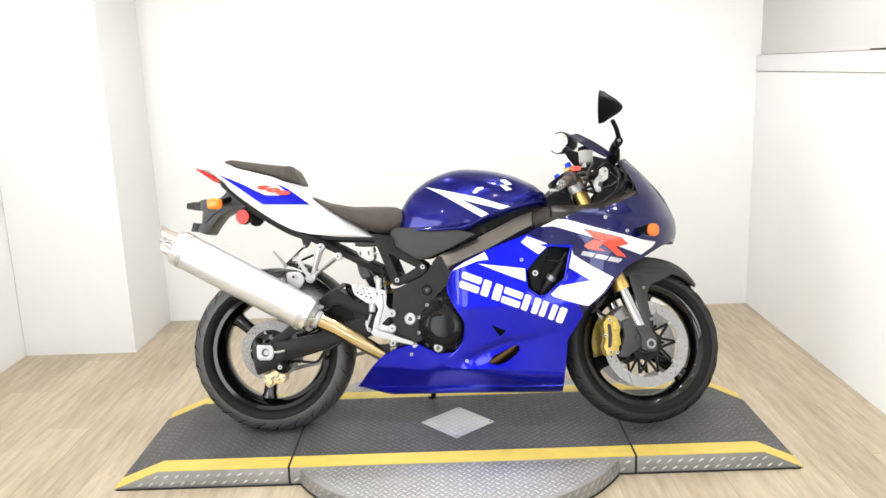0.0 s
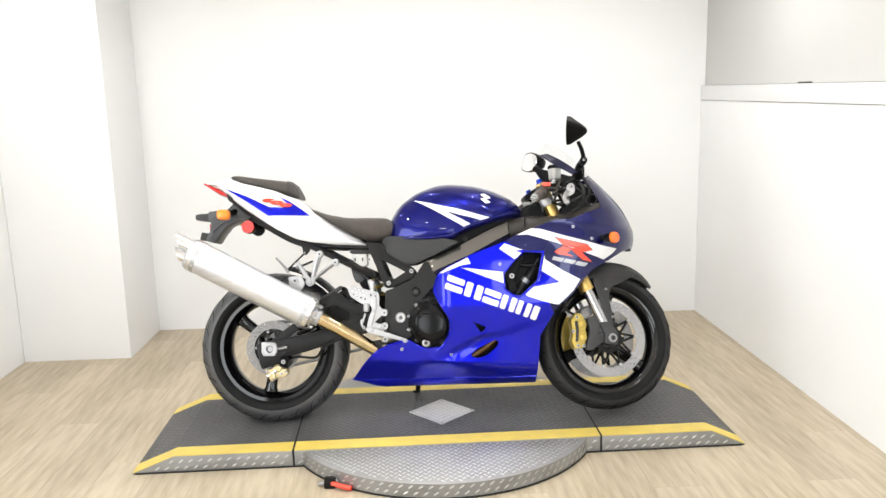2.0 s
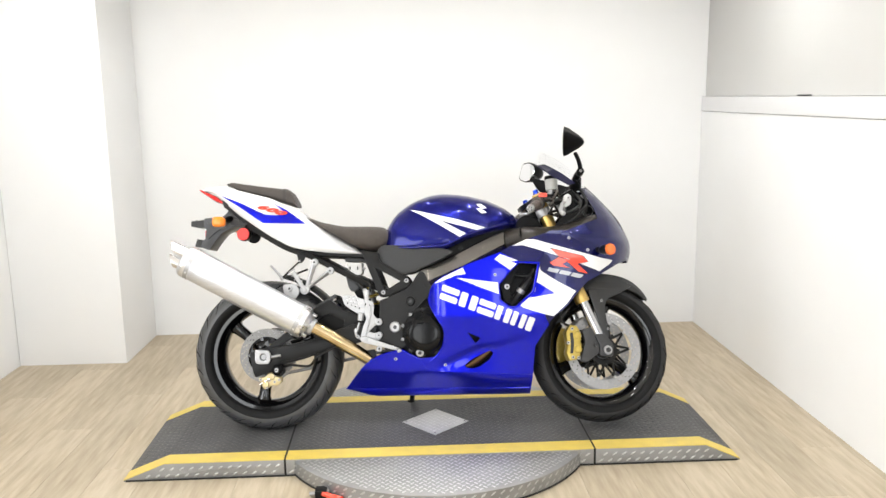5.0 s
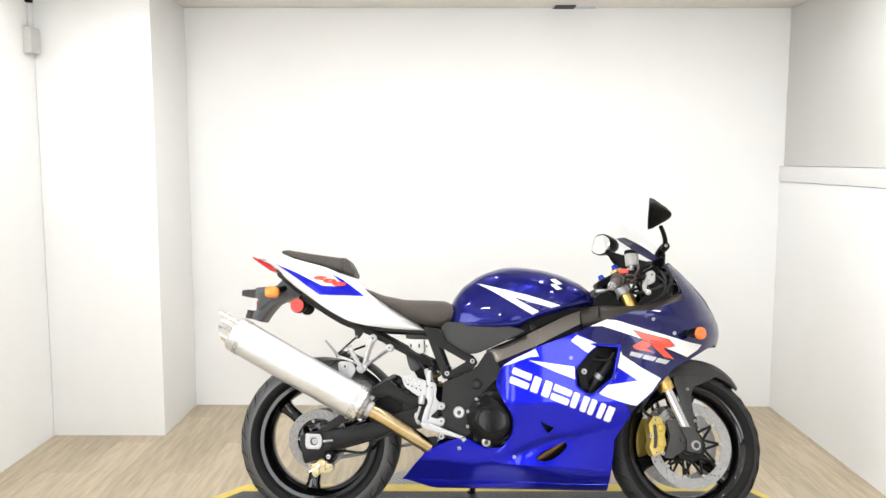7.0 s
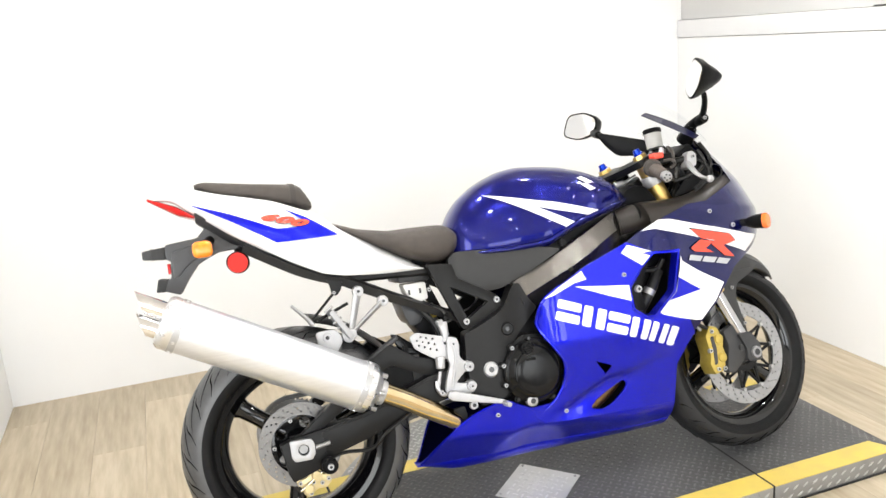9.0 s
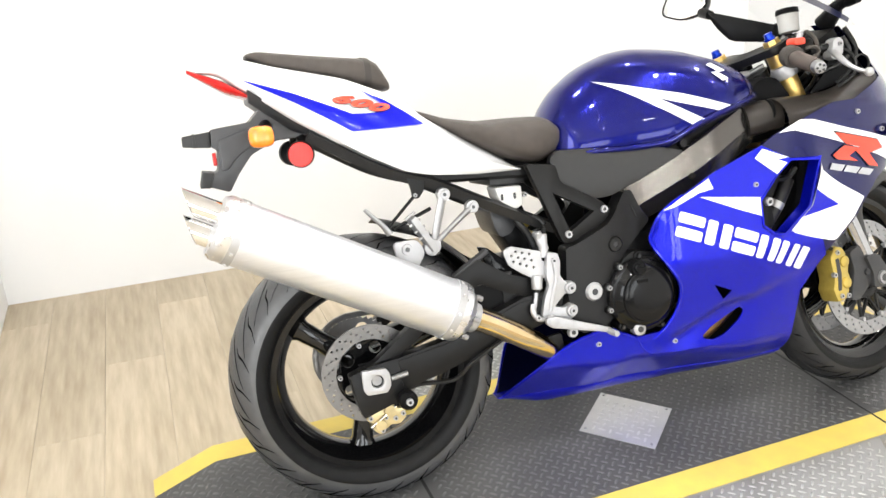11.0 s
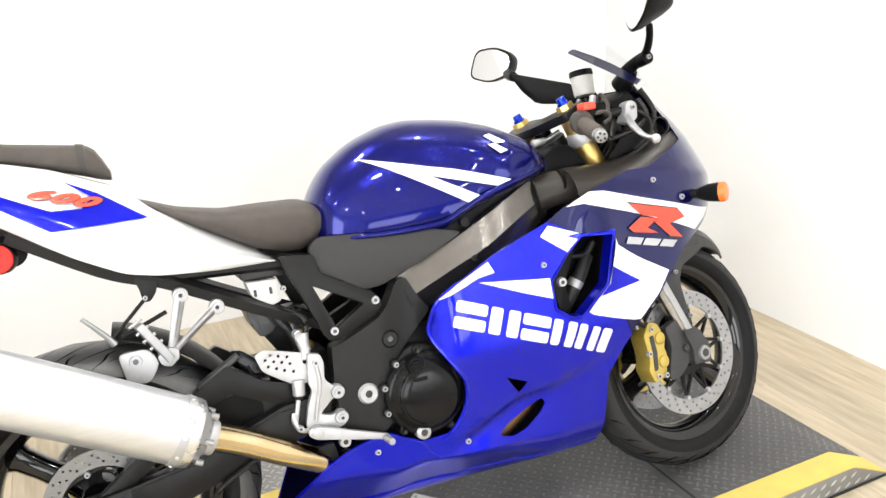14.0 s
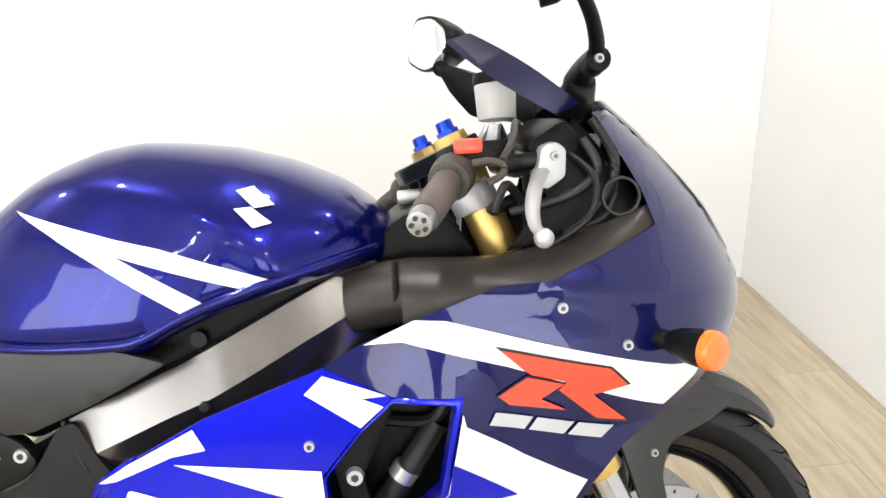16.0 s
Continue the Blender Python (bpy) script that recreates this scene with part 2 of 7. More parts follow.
def tube(pts, r, seg=10, bm=None, n=6, flat=1.0):
    bm = bm or bmesh.new()
    path = smooth_path(pts, n)
    rings = []
    up = Vector((0.13, 0.31, 0.94)).normalized()
    for i, p in enumerate(path):
        d = (path[min(i + 1, len(path) - 1)] - path[max(i - 1, 0)]).normalized()
        u = d.cross(up).normalized()
        v = d.cross(u)
        rr = r[0] + (r[1] - r[0]) * i / (len(path) - 1) if isinstance(r, tuple) else r
        rings.append([bm.verts.new(p + rr * (u * math.cos(a) + v * flat * math.sin(a))) for a in (k * math.tau / seg for k in range(seg))])
    for a, b in zip(rings, rings[1:]):
        for k in range(seg):
            bm.faces.new((a[k], a[(k + 1) % seg], b[(k + 1) % seg], b[k]))
    bm.faces.new(rings[0])
    bm.faces.new(rings[-1])
    return bm


def lathe(prof, c, seg=64, a0=0.0, a1=math.tau, bm=None, closed=True):
    """Turns a profile of (radius, y) round the y axis through c."""
    bm = bm or bmesh.new()
    full = abs(a1 - a0 - math.tau) < 1e-6
    n = seg if full else seg + 1
    rings = [[bm.verts.new((c[0] + r * math.cos(a), c[1] + y, c[2] + r * math.sin(a))) for r, y in prof] for a in (a0 + (a1 - a0) * i / seg for i in range(n))]
    k = len(prof)
    for i in range(seg):
        a, b = rings[i], rings[(i + 1) % n]
        for j in range(k if closed else k - 1):
            bm.faces.new((a[j], a[(j + 1) % k], b[(j + 1) % k], b[j]))
    if not full and closed:
        bm.faces.new(rings[0])
        bm.faces.new(rings[-1])
    return bm


def flat(outer, holes=()):
    """A filled polygon of (x, z) at y = 0, with holes."""
    bm = bmesh.new()
    es = []
    for loop in (outer, *holes):
        vs = [bm.verts.new((x, 0, z)) for x, z in loop]
        es += [bm.edges.new((vs[i], vs[(i + 1) % len(vs)])) for i in range(len(vs))]
    bmesh.ops.triangle_fill(bm, use_beauty=True, use_dissolve=False, edges=es, normal=(0, -1, 0))
    return bm


def slab(outer, y0, y1, holes=()):
    """A plate of an (x, z) outline between y0 and y1."""
    bm = flat(outer, holes)
    bmesh.ops.translate(bm, vec=(0, y0, 0), verts=bm.verts)
    r = bmesh.ops.extrude_face_region(bm, geom=bm.faces[:])
    bmesh.ops.translate(bm, vec=(0, y1 - y0, 0), verts=[v for v in r["geom"] if isinstance(v, bmesh.types.BMVert)])
    bmesh.ops.dissolve_limit(bm, angle_limit=radians(1), verts=bm.verts, edges=bm.edges)
    return bm


def ring(cx, cz, r, n=20):
    return [(cx + r * math.cos(i * math.tau / n), cz + r * math.sin(i * math.tau / n)) for i in range(n)]


def rounded(pts, r, n=4):
    """Rounds the corners of an outline."""
    out = []
    k = len(pts)
    for i in range(k):
        a, b, c = Vector(pts[i - 1]), Vector(pts[i]), Vector(pts[(i + 1) % k])
        d0, d1 = (a - b), (c - b)
        q = min(r, d0.length * 0.45, d1.length * 0.45)
        p0, p1 = b + d0.normalized() * q, b + d1.normalized() * q
        for j in range(n + 1):
            t = j / n
            out.append(tuple((1 - t) ** 2 * p0 + 2 * t * (1 - t) * b + t * t * p1))
    return out


def shell(outer, width, side=-1, holes=(), step=0.02, thick=0.004, off=0.0):
    """A curved panel: the outline, cut into a fine grid and laid on y = side * width(x, z)."""
    bm = flat(outer, holes)
    xs, zs = [p[0] for p in outer], [p[1] for p in outer]
    for lo, hi, axis in ((min(xs), max(xs), 0), (min(zs), max(zs), 2)):
        k = math.floor(lo / step) + 1
        while k * step < hi:
            co, no = [0, 0, 0], [0, 0, 0]
            co[axis], no[axis] = k * step, 1
            bmesh.ops.bisect_plane(bm, geom=bm.verts[:] + bm.edges[:] + bm.faces[:], plane_co=co, plane_no=no, dist=1e-5)
            k += 1
    bmesh.ops.dissolve_degenerate(bm, dist=1e-5, edges=bm.edges[:])
    if thick:
        r = bmesh.ops.extrude_face_region(bm, geom=bm.faces[:])
        inner = {v for v in r["geom"] if isinstance(v, bmesh.types.BMVert)}
    else:
        inner = set()
    for v in bm.verts:
        w = width(v.co.x, v.co.z)
        v.co.y = side * (w + off - (thick if v in inner else 0.0))
    return bm


def interp(table, x):
    """Smooth interpolation in a table of (x, value)."""
    if x <= table[0][0]:
        return table[0][1]
    for (a, u), (b, v) in zip(table, table[1:]):
        if x <= b:
            return u + (v - u) * (x - a) / (b - a)
    return table[-1][1]


def soft(table, x, h=0.012):
    return (interp(table, x - h) + interp(table, x) * 2 + interp(table, x + h)) / 4


def loft(xs, section, cap=True):
    """Joins cross sections, each a list of (y, z), at the stations xs."""
    bm = bmesh.new()
    rings = [[bm.verts.new((x, y, z)) for y, z in section(x)] for x in xs]
    n = len(rings[0])
    for a, b in zip(rings, rings[1:]):
        for j in range(n):
            bm.faces.new((a[j], a[(j + 1) % n], b[(j + 1) % n], b[j]))
    if cap:
        bm.faces.new(rings[0])
        bm.faces.new(rings[-1])
    return bm


def spread(a, b, n):
    return [a + (b - a) * i / (n - 1) for i in range(n)]


# ---------------------------------------------------------------- the room
def setting(name, bm, material, label, bevel=0.0):
    return tagged(part(name, bm, material, None, label, bevel), label, name.split("_")[0], "", "structure")


T = 0.12
setting("floor", box(WEST - T, EAST + 0.5, SOUTH - T, NORTH + T, -0.12, -0.012), JOINT, "pale oak laminate floor with staggered planks")
setting("ceiling", box(WEST - T, EAST + 0.5, SOUTH - T, NORTH + T, CEIL, CEIL + 0.1), CEILM, "plain warm white painted ceiling")
setting("wall_north", box(PIL_X, EAST + 0.5, NORTH, NORTH + T, -0.012, CEIL - 0.002), WALL, "smooth white painted back wall")
setting("wall_pillar", box(WEST, PIL_X, PIL_Y, NORTH + T, -0.012, CEIL - 0.002), WALL, "white boxed-out pillar in the wall corner", 0.004)
for i, (y0, y1, z0, z1) in enumerate(((-1.398, NORTH + T, -0.012, CEIL - 0.002), (SOUTH - T, -3.202, -0.012, CEIL - 0.002), (-3.2, -1.4, -0.012, 0.66), (-3.2, -1.4, 2.04, CEIL - 0.002))):
    setting(f"wall_west_{i + 1}", box(WEST - T, WEST - 0.002, y0, y1, z0, z1), WALL, "smooth white painted side wall")
ww = tagged(part("window_3", box(WEST - 0.08, WEST - 0.04, -3.198, -1.402, 0.662, 0.72), WHITE, None), "white framed window in the side wall", "window", "", "structure")
for q in (box(WEST - 0.08, WEST - 0.04, -3.198, -1.402, 1.98, 2.038), box(WEST - 0.078, WEST - 0.042, -3.198, -3.14, 0.722, 1.978), box(WEST - 0.078, WEST - 0.042, -1.46, -1.402, 0.722, 1.978), box(WEST - 0.076, WEST - 0.044, -2.33, -2.27, 0.722, 1.978)):
    part("window_frame", q, WHITE, ww)
setting("wall_east", box(EAST, EAST + 0.3, SOUTH, NORTH - 0.002, -0.012, 1.298), WALL, "white half wall below a ledge")
setting("wall_east_upper", box(EAST + 0.02, EAST + 0.4, SOUTH, NORTH - 0.002, 1.387, CEIL - 0.002), WALLG, "upper wall set back behind a ledge, greyed for its weaker light")
setting("trim_ledge", box(EAST - 0.006, EAST + 0.3, SOUTH, NORTH - 0.003, 1.300, 1.385), WHITE, "white painted ledge along the side wall", 0.006)
# unseen wall added behind the camera, grey to dim reflections, with two window openings
for i, (a, b) in enumerate(((WEST, -1.35), (0.15, 0.85), (2.35, EAST + 0.5))):
    setting(f"wall_south_{i + 1}", box(a, b, SOUTH - T, SOUTH, -0.012, CEIL - 0.002), WALLS, "unseen grey wall between windows, added to dim reflections")
for i, (a, b) in enumerate(((-1.348, 0.148), (0.852, 2.348))):
    setting(f"wall_sill_{i + 1}", box(a, b, SOUTH - T, SOUTH, -0.012, 0.5), WALLS, "unseen grey wall below a window, added to dim reflections")
    setting(f"wall_lintel_{i + 1}", box(a, b, SOUTH - T, SOUTH, 2.1, CEIL - 0.002), WALLS, "unseen grey wall above a window, added to dim reflections")
    win = tagged(part(f"window_{i + 1}", box(a, b, SOUTH - 0.07, SOUTH - 0.03, 0.502, 0.56), WHITE, None), "white framed shop window", "window", "", "structure")
    for q in (box(a, b, SOUTH - 0.07, SOUTH - 0.03, 2.04, 2.098), box(a, a + 0.06, SOUTH - 0.068, SOUTH - 0.032, 0.562, 2.038), box(b - 0.06, b, SOUTH - 0.068, SOUTH - 0.032, 0.562, 2.038), box((a + b) / 2 - 0.03, (a + b) / 2 + 0.03, SOUTH - 0.066, SOUTH - 0.034, 0.562, 2.038)):
        part("window_frame", q, WHITE, win)

# ceiling lamps
lamp = None
for lx in (-1.0, 0.1, 1.0, 1.9):
    for ly in (-3.4, -2.1, -0.9, 0.35):
        d = bpy.data.lights.new("downlight", "AREA")
        d.shape, d.size, d.energy, d.color = "DISK", 0.09, LAMP_W * {-3.4: 0.35, -2.1: 0.7, -0.9: 1.2, 0.35: 1.3}[ly] * (0.82 if lx in (-1.0, 1.9) else 1.04), (0.985, 0.985, 0.965)
        new("downlight", d).matrix_world = pose(lx, ly, CEIL - 0.012)
        if lamp is None:
            lamp = tagged(new("ceiling_lamp"), "round white recessed ceiling downlight, lit", "lamp", "ceiling downlights")
            part("trim_ring", lathe([(0.05, 0), (0.075, 0), (0.075, -0.006), (0.05, -0.012)], (0, 0, 0), 28), WHITE, lamp, m=pose(0, 0, 0, 90))
            part("bulb", rod((0, 0, -0.001), (0, 0, -0.006), 0.048, 0.044, 24), LAMP, lamp, "glowing lamp face")
            lamp.matrix_basis = pose(lx, ly, CEIL)
        else:
            copy_thing(lamp, pose(lx, ly, CEIL))

vent = tagged(new("ceiling_vent"), "small dark slotted air vent set in the ceiling", "vent")
part("vent_plate", box(-0.12, 0.12, -0.06, 0.06, -0.006, 0), WHITE, vent, bevel=0.002)
for i in range(5):
    part("slat", box(-0.11, 0.0, -0.05 + i * 0.021, -0.036 + i * 0.021, -0.011, -0.006), VENT, vent)
vent.matrix_basis = pose(1.175, 1.475, CEIL - 0.001)
strip_ = tagged(part("ledge_strip", box(-0.010, 0.010, -0.05, 0.05, 0, 0.006), VENT, None, bevel=0.002), "thin dark strip lying on the white ledge", "strip")
strip_.matrix_basis = pose(EAST + 0.008, 0.28, 1.3865)
sw = tagged(new("wall_sensor"), "small pale grey sensor box on the white wall", "sensor")
part("housing", box(0, 0.04, -0.045, 0.045, -0.06, 0.06), PALEG, sw, bevel=0.006)
part("bracket", box(0, 0.03, -0.012, 0.012, 0.18, 0.23), PLASTIC, sw, bevel=0.003)
part("cable", rod((0.006, 0, 0.06), (0.006, 0, 0.18), 0.002), PALEG, sw)
sw.matrix_basis = pose(WEST - 0.002, 0.95, 1.985)


# ---------------------------------------------------------------- the turntable platform
def lug_field(inside, pitch, size, z_of, flip=False, angle=45):
    """Raised tread lugs, laid out in a basket weave where inside(x, y) holds."""
    verts, faces = [], []
    L, Wd, hgt = size
    outline = [(-L, 0), (-L * 0.55, -Wd), (L * 0.55, -Wd), (L, 0), (L * 0.55, Wd), (-L * 0.55, Wd)]
    for i in range(-70, 120):
        for j in range(-70, 120):
            x, y = (i + j) * pitch * 0.7071, (i - j) * pitch * 0.7071
            if not inside(x, y):
                continue
            a = radians(angle if (i + j) % 2 else -angle)
            c, s = math.cos(a), math.sin(a)
            k = len(verts)
            for q, up in ((1.0, 0.0), (0.62, hgt)):
                for u, v in outline:
                    px, py = x + q * (u * c - v * s), y + q * (u * s + v * c)
                    verts.append((px, py, z_of(px) + up))
            for m in range(6):
                faces.append((k + m, k + (m + 1) % 6, k + 6 + (m + 1) % 6, k + 6 + m))
            faces.append(tuple(range(k + 6, k + 12)))
    return verts, faces


def stuff_mesh(name, vf, material, parent, label=""):
    me = bpy.data.meshes.new(name)
    me.from_pydata(vf[0], [], vf[1])
    me.materials.append(material)
    for p in me.polygons:
        p.use_smooth = True
    ob = new(name, me)
    ob.parent = parent
    return tagged(ob, label, "", "", "stuff")


YF, YB = -0.422, 0.222          # front and back edges of the platform
XL0, XL1, XR1, XR0 = -0.50, -0.345, 1.725, 1.86
SEAML, SEAMR = 0.105, 1.29
DCX, DCY, DR = 0.688, -0.108, 0.630


def top_z(x):
    if x < XL1:
        return 0.004 + (TOP - 0.004) * max(0, (x - XL0) / (XL1 - XL0))
    if x > XR1:
        return 0.004 + (TOP - 0.004) * max(0, (XR0 - x) / (XR0 - XR1))
    return TOP


def ramp_profile(a, b):
    xs = [a] + [q for q in (XL1, XR1) if a < q < b] + [b]
    return [(xs[0], 0.0)] + [(x, top_z(x)) for x in xs] + [(xs[-1], 0.0)]


turn = tagged(new("motorcycle_turntable"), "low black tread-plate turntable platform with yellow edges standing on the floor", "turntable")
for nm, a, b in (("end_ramp", XL0, SEAML - 0.004), ("centre_deck", SEAML + 0.004, SEAMR - 0.004), ("end_ramp", SEAMR + 0.004, XR0)):
    deck = part(nm, slab(ramp_profile(a, b), YF, YB), TPLATE, turn, "aluminium tread plate deck with ramped end", 0.0015)

    def black_in(x, y, a=a, b=b):
        return a + 0.012 < x < b - 0.012 and YF + 0.09 < y < YB - 0.085 and abs(x - DCX) + abs(y - DCY) > 0.155

    def strip(y0, y1, lift, mtl, nm2, lab, a=a, b=b):
        bm = bmesh.new()
        xs = [a] + [q for q in (XL1, XR1) if a < q < b] + [b]
        rows = [[bm.verts.new((x, y, top_z(x) + lz)) for x in xs] for y, lz in ((y0, 0), (y0, lift), (y1, lift), (y1, 0))]
        for r0, r1 in zip(rows, rows[1:]):
            for k in range(len(xs) - 1):
                bm.faces.new((r0[k], r0[k + 1], r1[k + 1], r1[k]))
        bm.faces.new([r[0] for r in rows])
        bm.faces.new([r[-1] for r in rows])
        return part(nm2, bm, mtl, turn, lab)

    mid = strip(YF + 0.078, YB - 0.072, 0.003, BLACKT, "tread_sheet", "worn black tread plate")
    strip(YF + 0.001, YF + 0.0775, 0.0034, YELLOW, "edge_stripe", "scuffed yellow safety stripe")
    strip(YB - 0.0715, YB - 0.001, 0.0034, YELLOW, "edge_stripe", "scuffed yellow safety stripe")
    stuff_mesh("raised_tread", lug_field(black_in, 0.0212, (0.0114, 0.0031, 0.0018), lambda x: top_z(x) + 0.0029), BLUG, turn, "raised black tread lugs")
    # lugs on the front face of the deck
    vf = ([], [])
    for i in range(int((b - a) / 0.036)):
        for r in range(2):
            x, z = a + 0.02 + i * 0.036 + r * 0.018, 0.018 + r * 0.026
            if z + 0.012 > top_z(x - 0.012) or z + 0.012 > top_z(x + 0.012) or (nm == "centre_deck" and abs(x - DCX) < 0.52):
                continue
            k = len(vf[0])
            c, s = math.cos(0.6), math.sin(0.6)
            for q, up in ((1, 0), (0.55, 0.0016)):
                for u, v in ((-0.013, 0), (-0.006, -0.0035), (0.006, -0.0035), (0.013, 0), (0.006, 0.0035), (-0.006, 0.0035)):
                    vf[0].append((x + q * (u * c - v * s), YF - up, z + q * (u * s + v * c)))
            for m in range(6):
                vf[1].append((k + m, k + (m + 1) % 6, k + 6 + (m + 1) % 6, k + 6 + m))
            vf[1].append(tuple(range(k + 6, k + 12)))
    stuff_mesh("raised_tread", vf, TLUG, turn, "raised aluminium tread lugs")
part("edge_seal", box(XL0 + 0.01, XR0 - 0.01, YF - 0.004, YF - 0.0005, 0.0005, 0.006), SEAM, turn, "thin black rubber seal along the floor")
for sx in (SEAML, SEAMR):
    part("seam_gap", box(sx - 0.0045, sx + 0.0045, YF + 0.002, YB - 0.002, 0.002, TOP + 0.0025), SEAM, turn, "black gap between deck sections")

disc = part("turning_disc", lathe([(0.0, 0.008), (DR, 0.008), (DR, TOP - 0.006), (DR - 0.004, TOP - 0.003), (0.0, TOP - 0.003)], (0, 0, 0), 128, closed=False), TPLATE, turn, "round aluminium tread plate disc", m=pose(DCX, DCY, 0, 90) @ Matrix.Diagonal((1, 1, -1, 1)))
part("disc_skirt", lathe([(DR - 0.03, 0.001), (DR + 0.002, 0.001), (DR + 0.002, 0.008), (DR - 0.03, 0.008)], (0, 0, 0), 96), SEAM, turn, m=pose(DCX, DCY, 0, 90) @ Matrix.Diagonal((1, 1, -1, 1)))
stuff_mesh("raised_tread", lug_field(lambda x, y: (x - DCX) ** 2 + (y - DCY) ** 2 < (DR - 0.016) ** 2 and (y < YF - 0.012 or y > YB + 0.012), 0.0212, (0.0114, 0.0031, 0.0016), lambda x: TOP - 0.0032), TLUG, turn, "raised aluminium tread lugs")
vf = ([], [])
for i in range(110):
    for r in range(2):
        a, z = (i + 0.5 * r) * math.tau / 110, 0.022 + r * 0.024
        k = len(vf[0])
        c, s = math.cos(0.6), math.sin(0.6)
        for q, up in ((1, 0.0), (0.55, 0.0016)):
            for u, v in ((-0.013, 0), (-0.006, -0.0035), (0.006, -0.0035), (0.013, 0), (0.006, 0.0035), (-0.006, 0.0035)):
                du, dz = q * (u * c - v * s), q * (u * s + v * c)
                aa = a + du / DR
                vf[0].append((DCX + (DR + up) * math.cos(aa), DCY + (DR + up) * math.sin(aa), z + dz))
        for m in range(6):
            vf[1].append((k + m, k + (m + 1) % 6, k + 6 + (m + 1) % 6, k + 6 + m))
        vf[1].append(tuple(range(k + 6, k + 12)))
stuff_mesh("raised_tread", vf, TLUG, turn, "raised aluminium tread lugs on the disc rim")

# the square plate let into the deck
dia = bmesh.new()
vs = [dia.verts.new((DCX + q * u, DCY + q * v, TOP + h)) for q, h in ((0.1385, 0.003), (0.1385, 0.0052), (0.136, 0.006)) for u, v in ((1, 0), (0, 1), (-1, 0), (0, -1))]
for r in range(2):
    for k in range(4):
        dia.faces.new((vs[r * 4 + k], vs[r * 4 + (k + 1) % 4], vs[r * 4 + 4 + (k + 1) % 4], vs[r * 4 + 4 + k]))
dia.faces.new(vs[8:])
cover = part("cover_plate", dia, PLATEA, turn, "square aluminium cover plate with rivets")
stuff_mesh("raised_tread", lug_field(lambda x, y: abs(x - DCX) + abs(y - DCY) < 0.118, 0.0225, (0.0120, 0.0034, 0.0013), lambda x: TOP + 0.0058), PLUG, cover)
cover.matrix_basis = Matrix.Translation((DCX, DCY, 0)) @ pose(0, 0, 0, 0, 0, -2.8) @ Matrix.Translation((-DCX, -DCY, 0))
for u, v in ((0.122, 0), (-0.122, 0), (0, 0.122), (0, -0.122)):
    part("rivet", rod((DCX + u, DCY + v, TOP + 0.0055), (DCX + u, DCY + v, TOP + 0.0085), 0.0045, 0.003, 12), STEEL, cover)

turn.matrix_basis = Matrix.Translation((DCX, DCY, 0)) @ pose(0, 0, 0, 0, 0, 0.5) @ Matrix.Translation((-DCX, -DCY, 0))
lock = tagged(new("disc_lock"), "small metal foot latch with a red grip beside the turntable rim", "latch")
part("bracket", box(-0.03, 0.012, -0.02, 0.025, 0.0, 0.03), SATIN, lock, bevel=0.004)
part("pin", rod((-0.05, 0.0, 0.012), (0.02, 0.0, 0.02), 0.008), STEEL, lock)
part("grip", tube([(0.0, -0.015, 0.02), (0.03, -0.03, 0.016), (0.07, -0.045, 0.012)], 0.011, 12, flat=0.8), RED, lock, "red plastic grip")
lock.matrix_basis = pose(0.27, -0.60, 0.0)


# ---------------------------------------------------------------- the motorcycle
# built upright round its own axes (x ahead, y to its left, z up from the tyres' feet), then leant on its side stand
bike = tagged(new("motorcycle"), "blue and white sports motorcycle leaning on its side stand", "motorcycle")
bike.matrix_basis = pose(-0.0135, -0.0998, TOP + 0.0004, -13.40, -0.44, -2.86)
RAX, FAX = (0.021, -0.010, 0.300), (1.392, 0, 0.296)
RT, FT = 0.309, 0.2865

# the steering turned a little to the left about its raked axis
ax0 = Vector((1.488, 0, 0))
axd = Vector((-math.tan(radians(23.3)), 0, 1)).normalized()
BARS = Matrix.Translation((0, 0, 0.296)) @ pose(0, 0, 0, -3.5) @ Matrix.Translation((0, 0, -0.296)) @ Matrix.Translation(ax0) @ Matrix.Rotation(radians(9), 4, axd) @ Matrix.Translation(-ax0)
STEER = Matrix.Translation((-0.006, -0.008, -0.0095)) @ BARS


def fork_at(z, y, ahead=0.03):
    return Vector((1.488 - 0.4307 * z + ahead, y, z))


def bolt(at, parent, r=0.006, d=(0, -1, 0), material=None, m=None, length=0.005):
    a, d = Vector(at), Vector(d)
    b = part("bolt", rod(a - d * 0.004, a + d * length, r, r * 0.85, 12), material or CAST, parent, m=m)
    part("socket", rod(a + d * (length - 0.001), a + d * (length + 0.0006), r * 0.45, None, 6), BLACKD, parent, m=m)
    return b


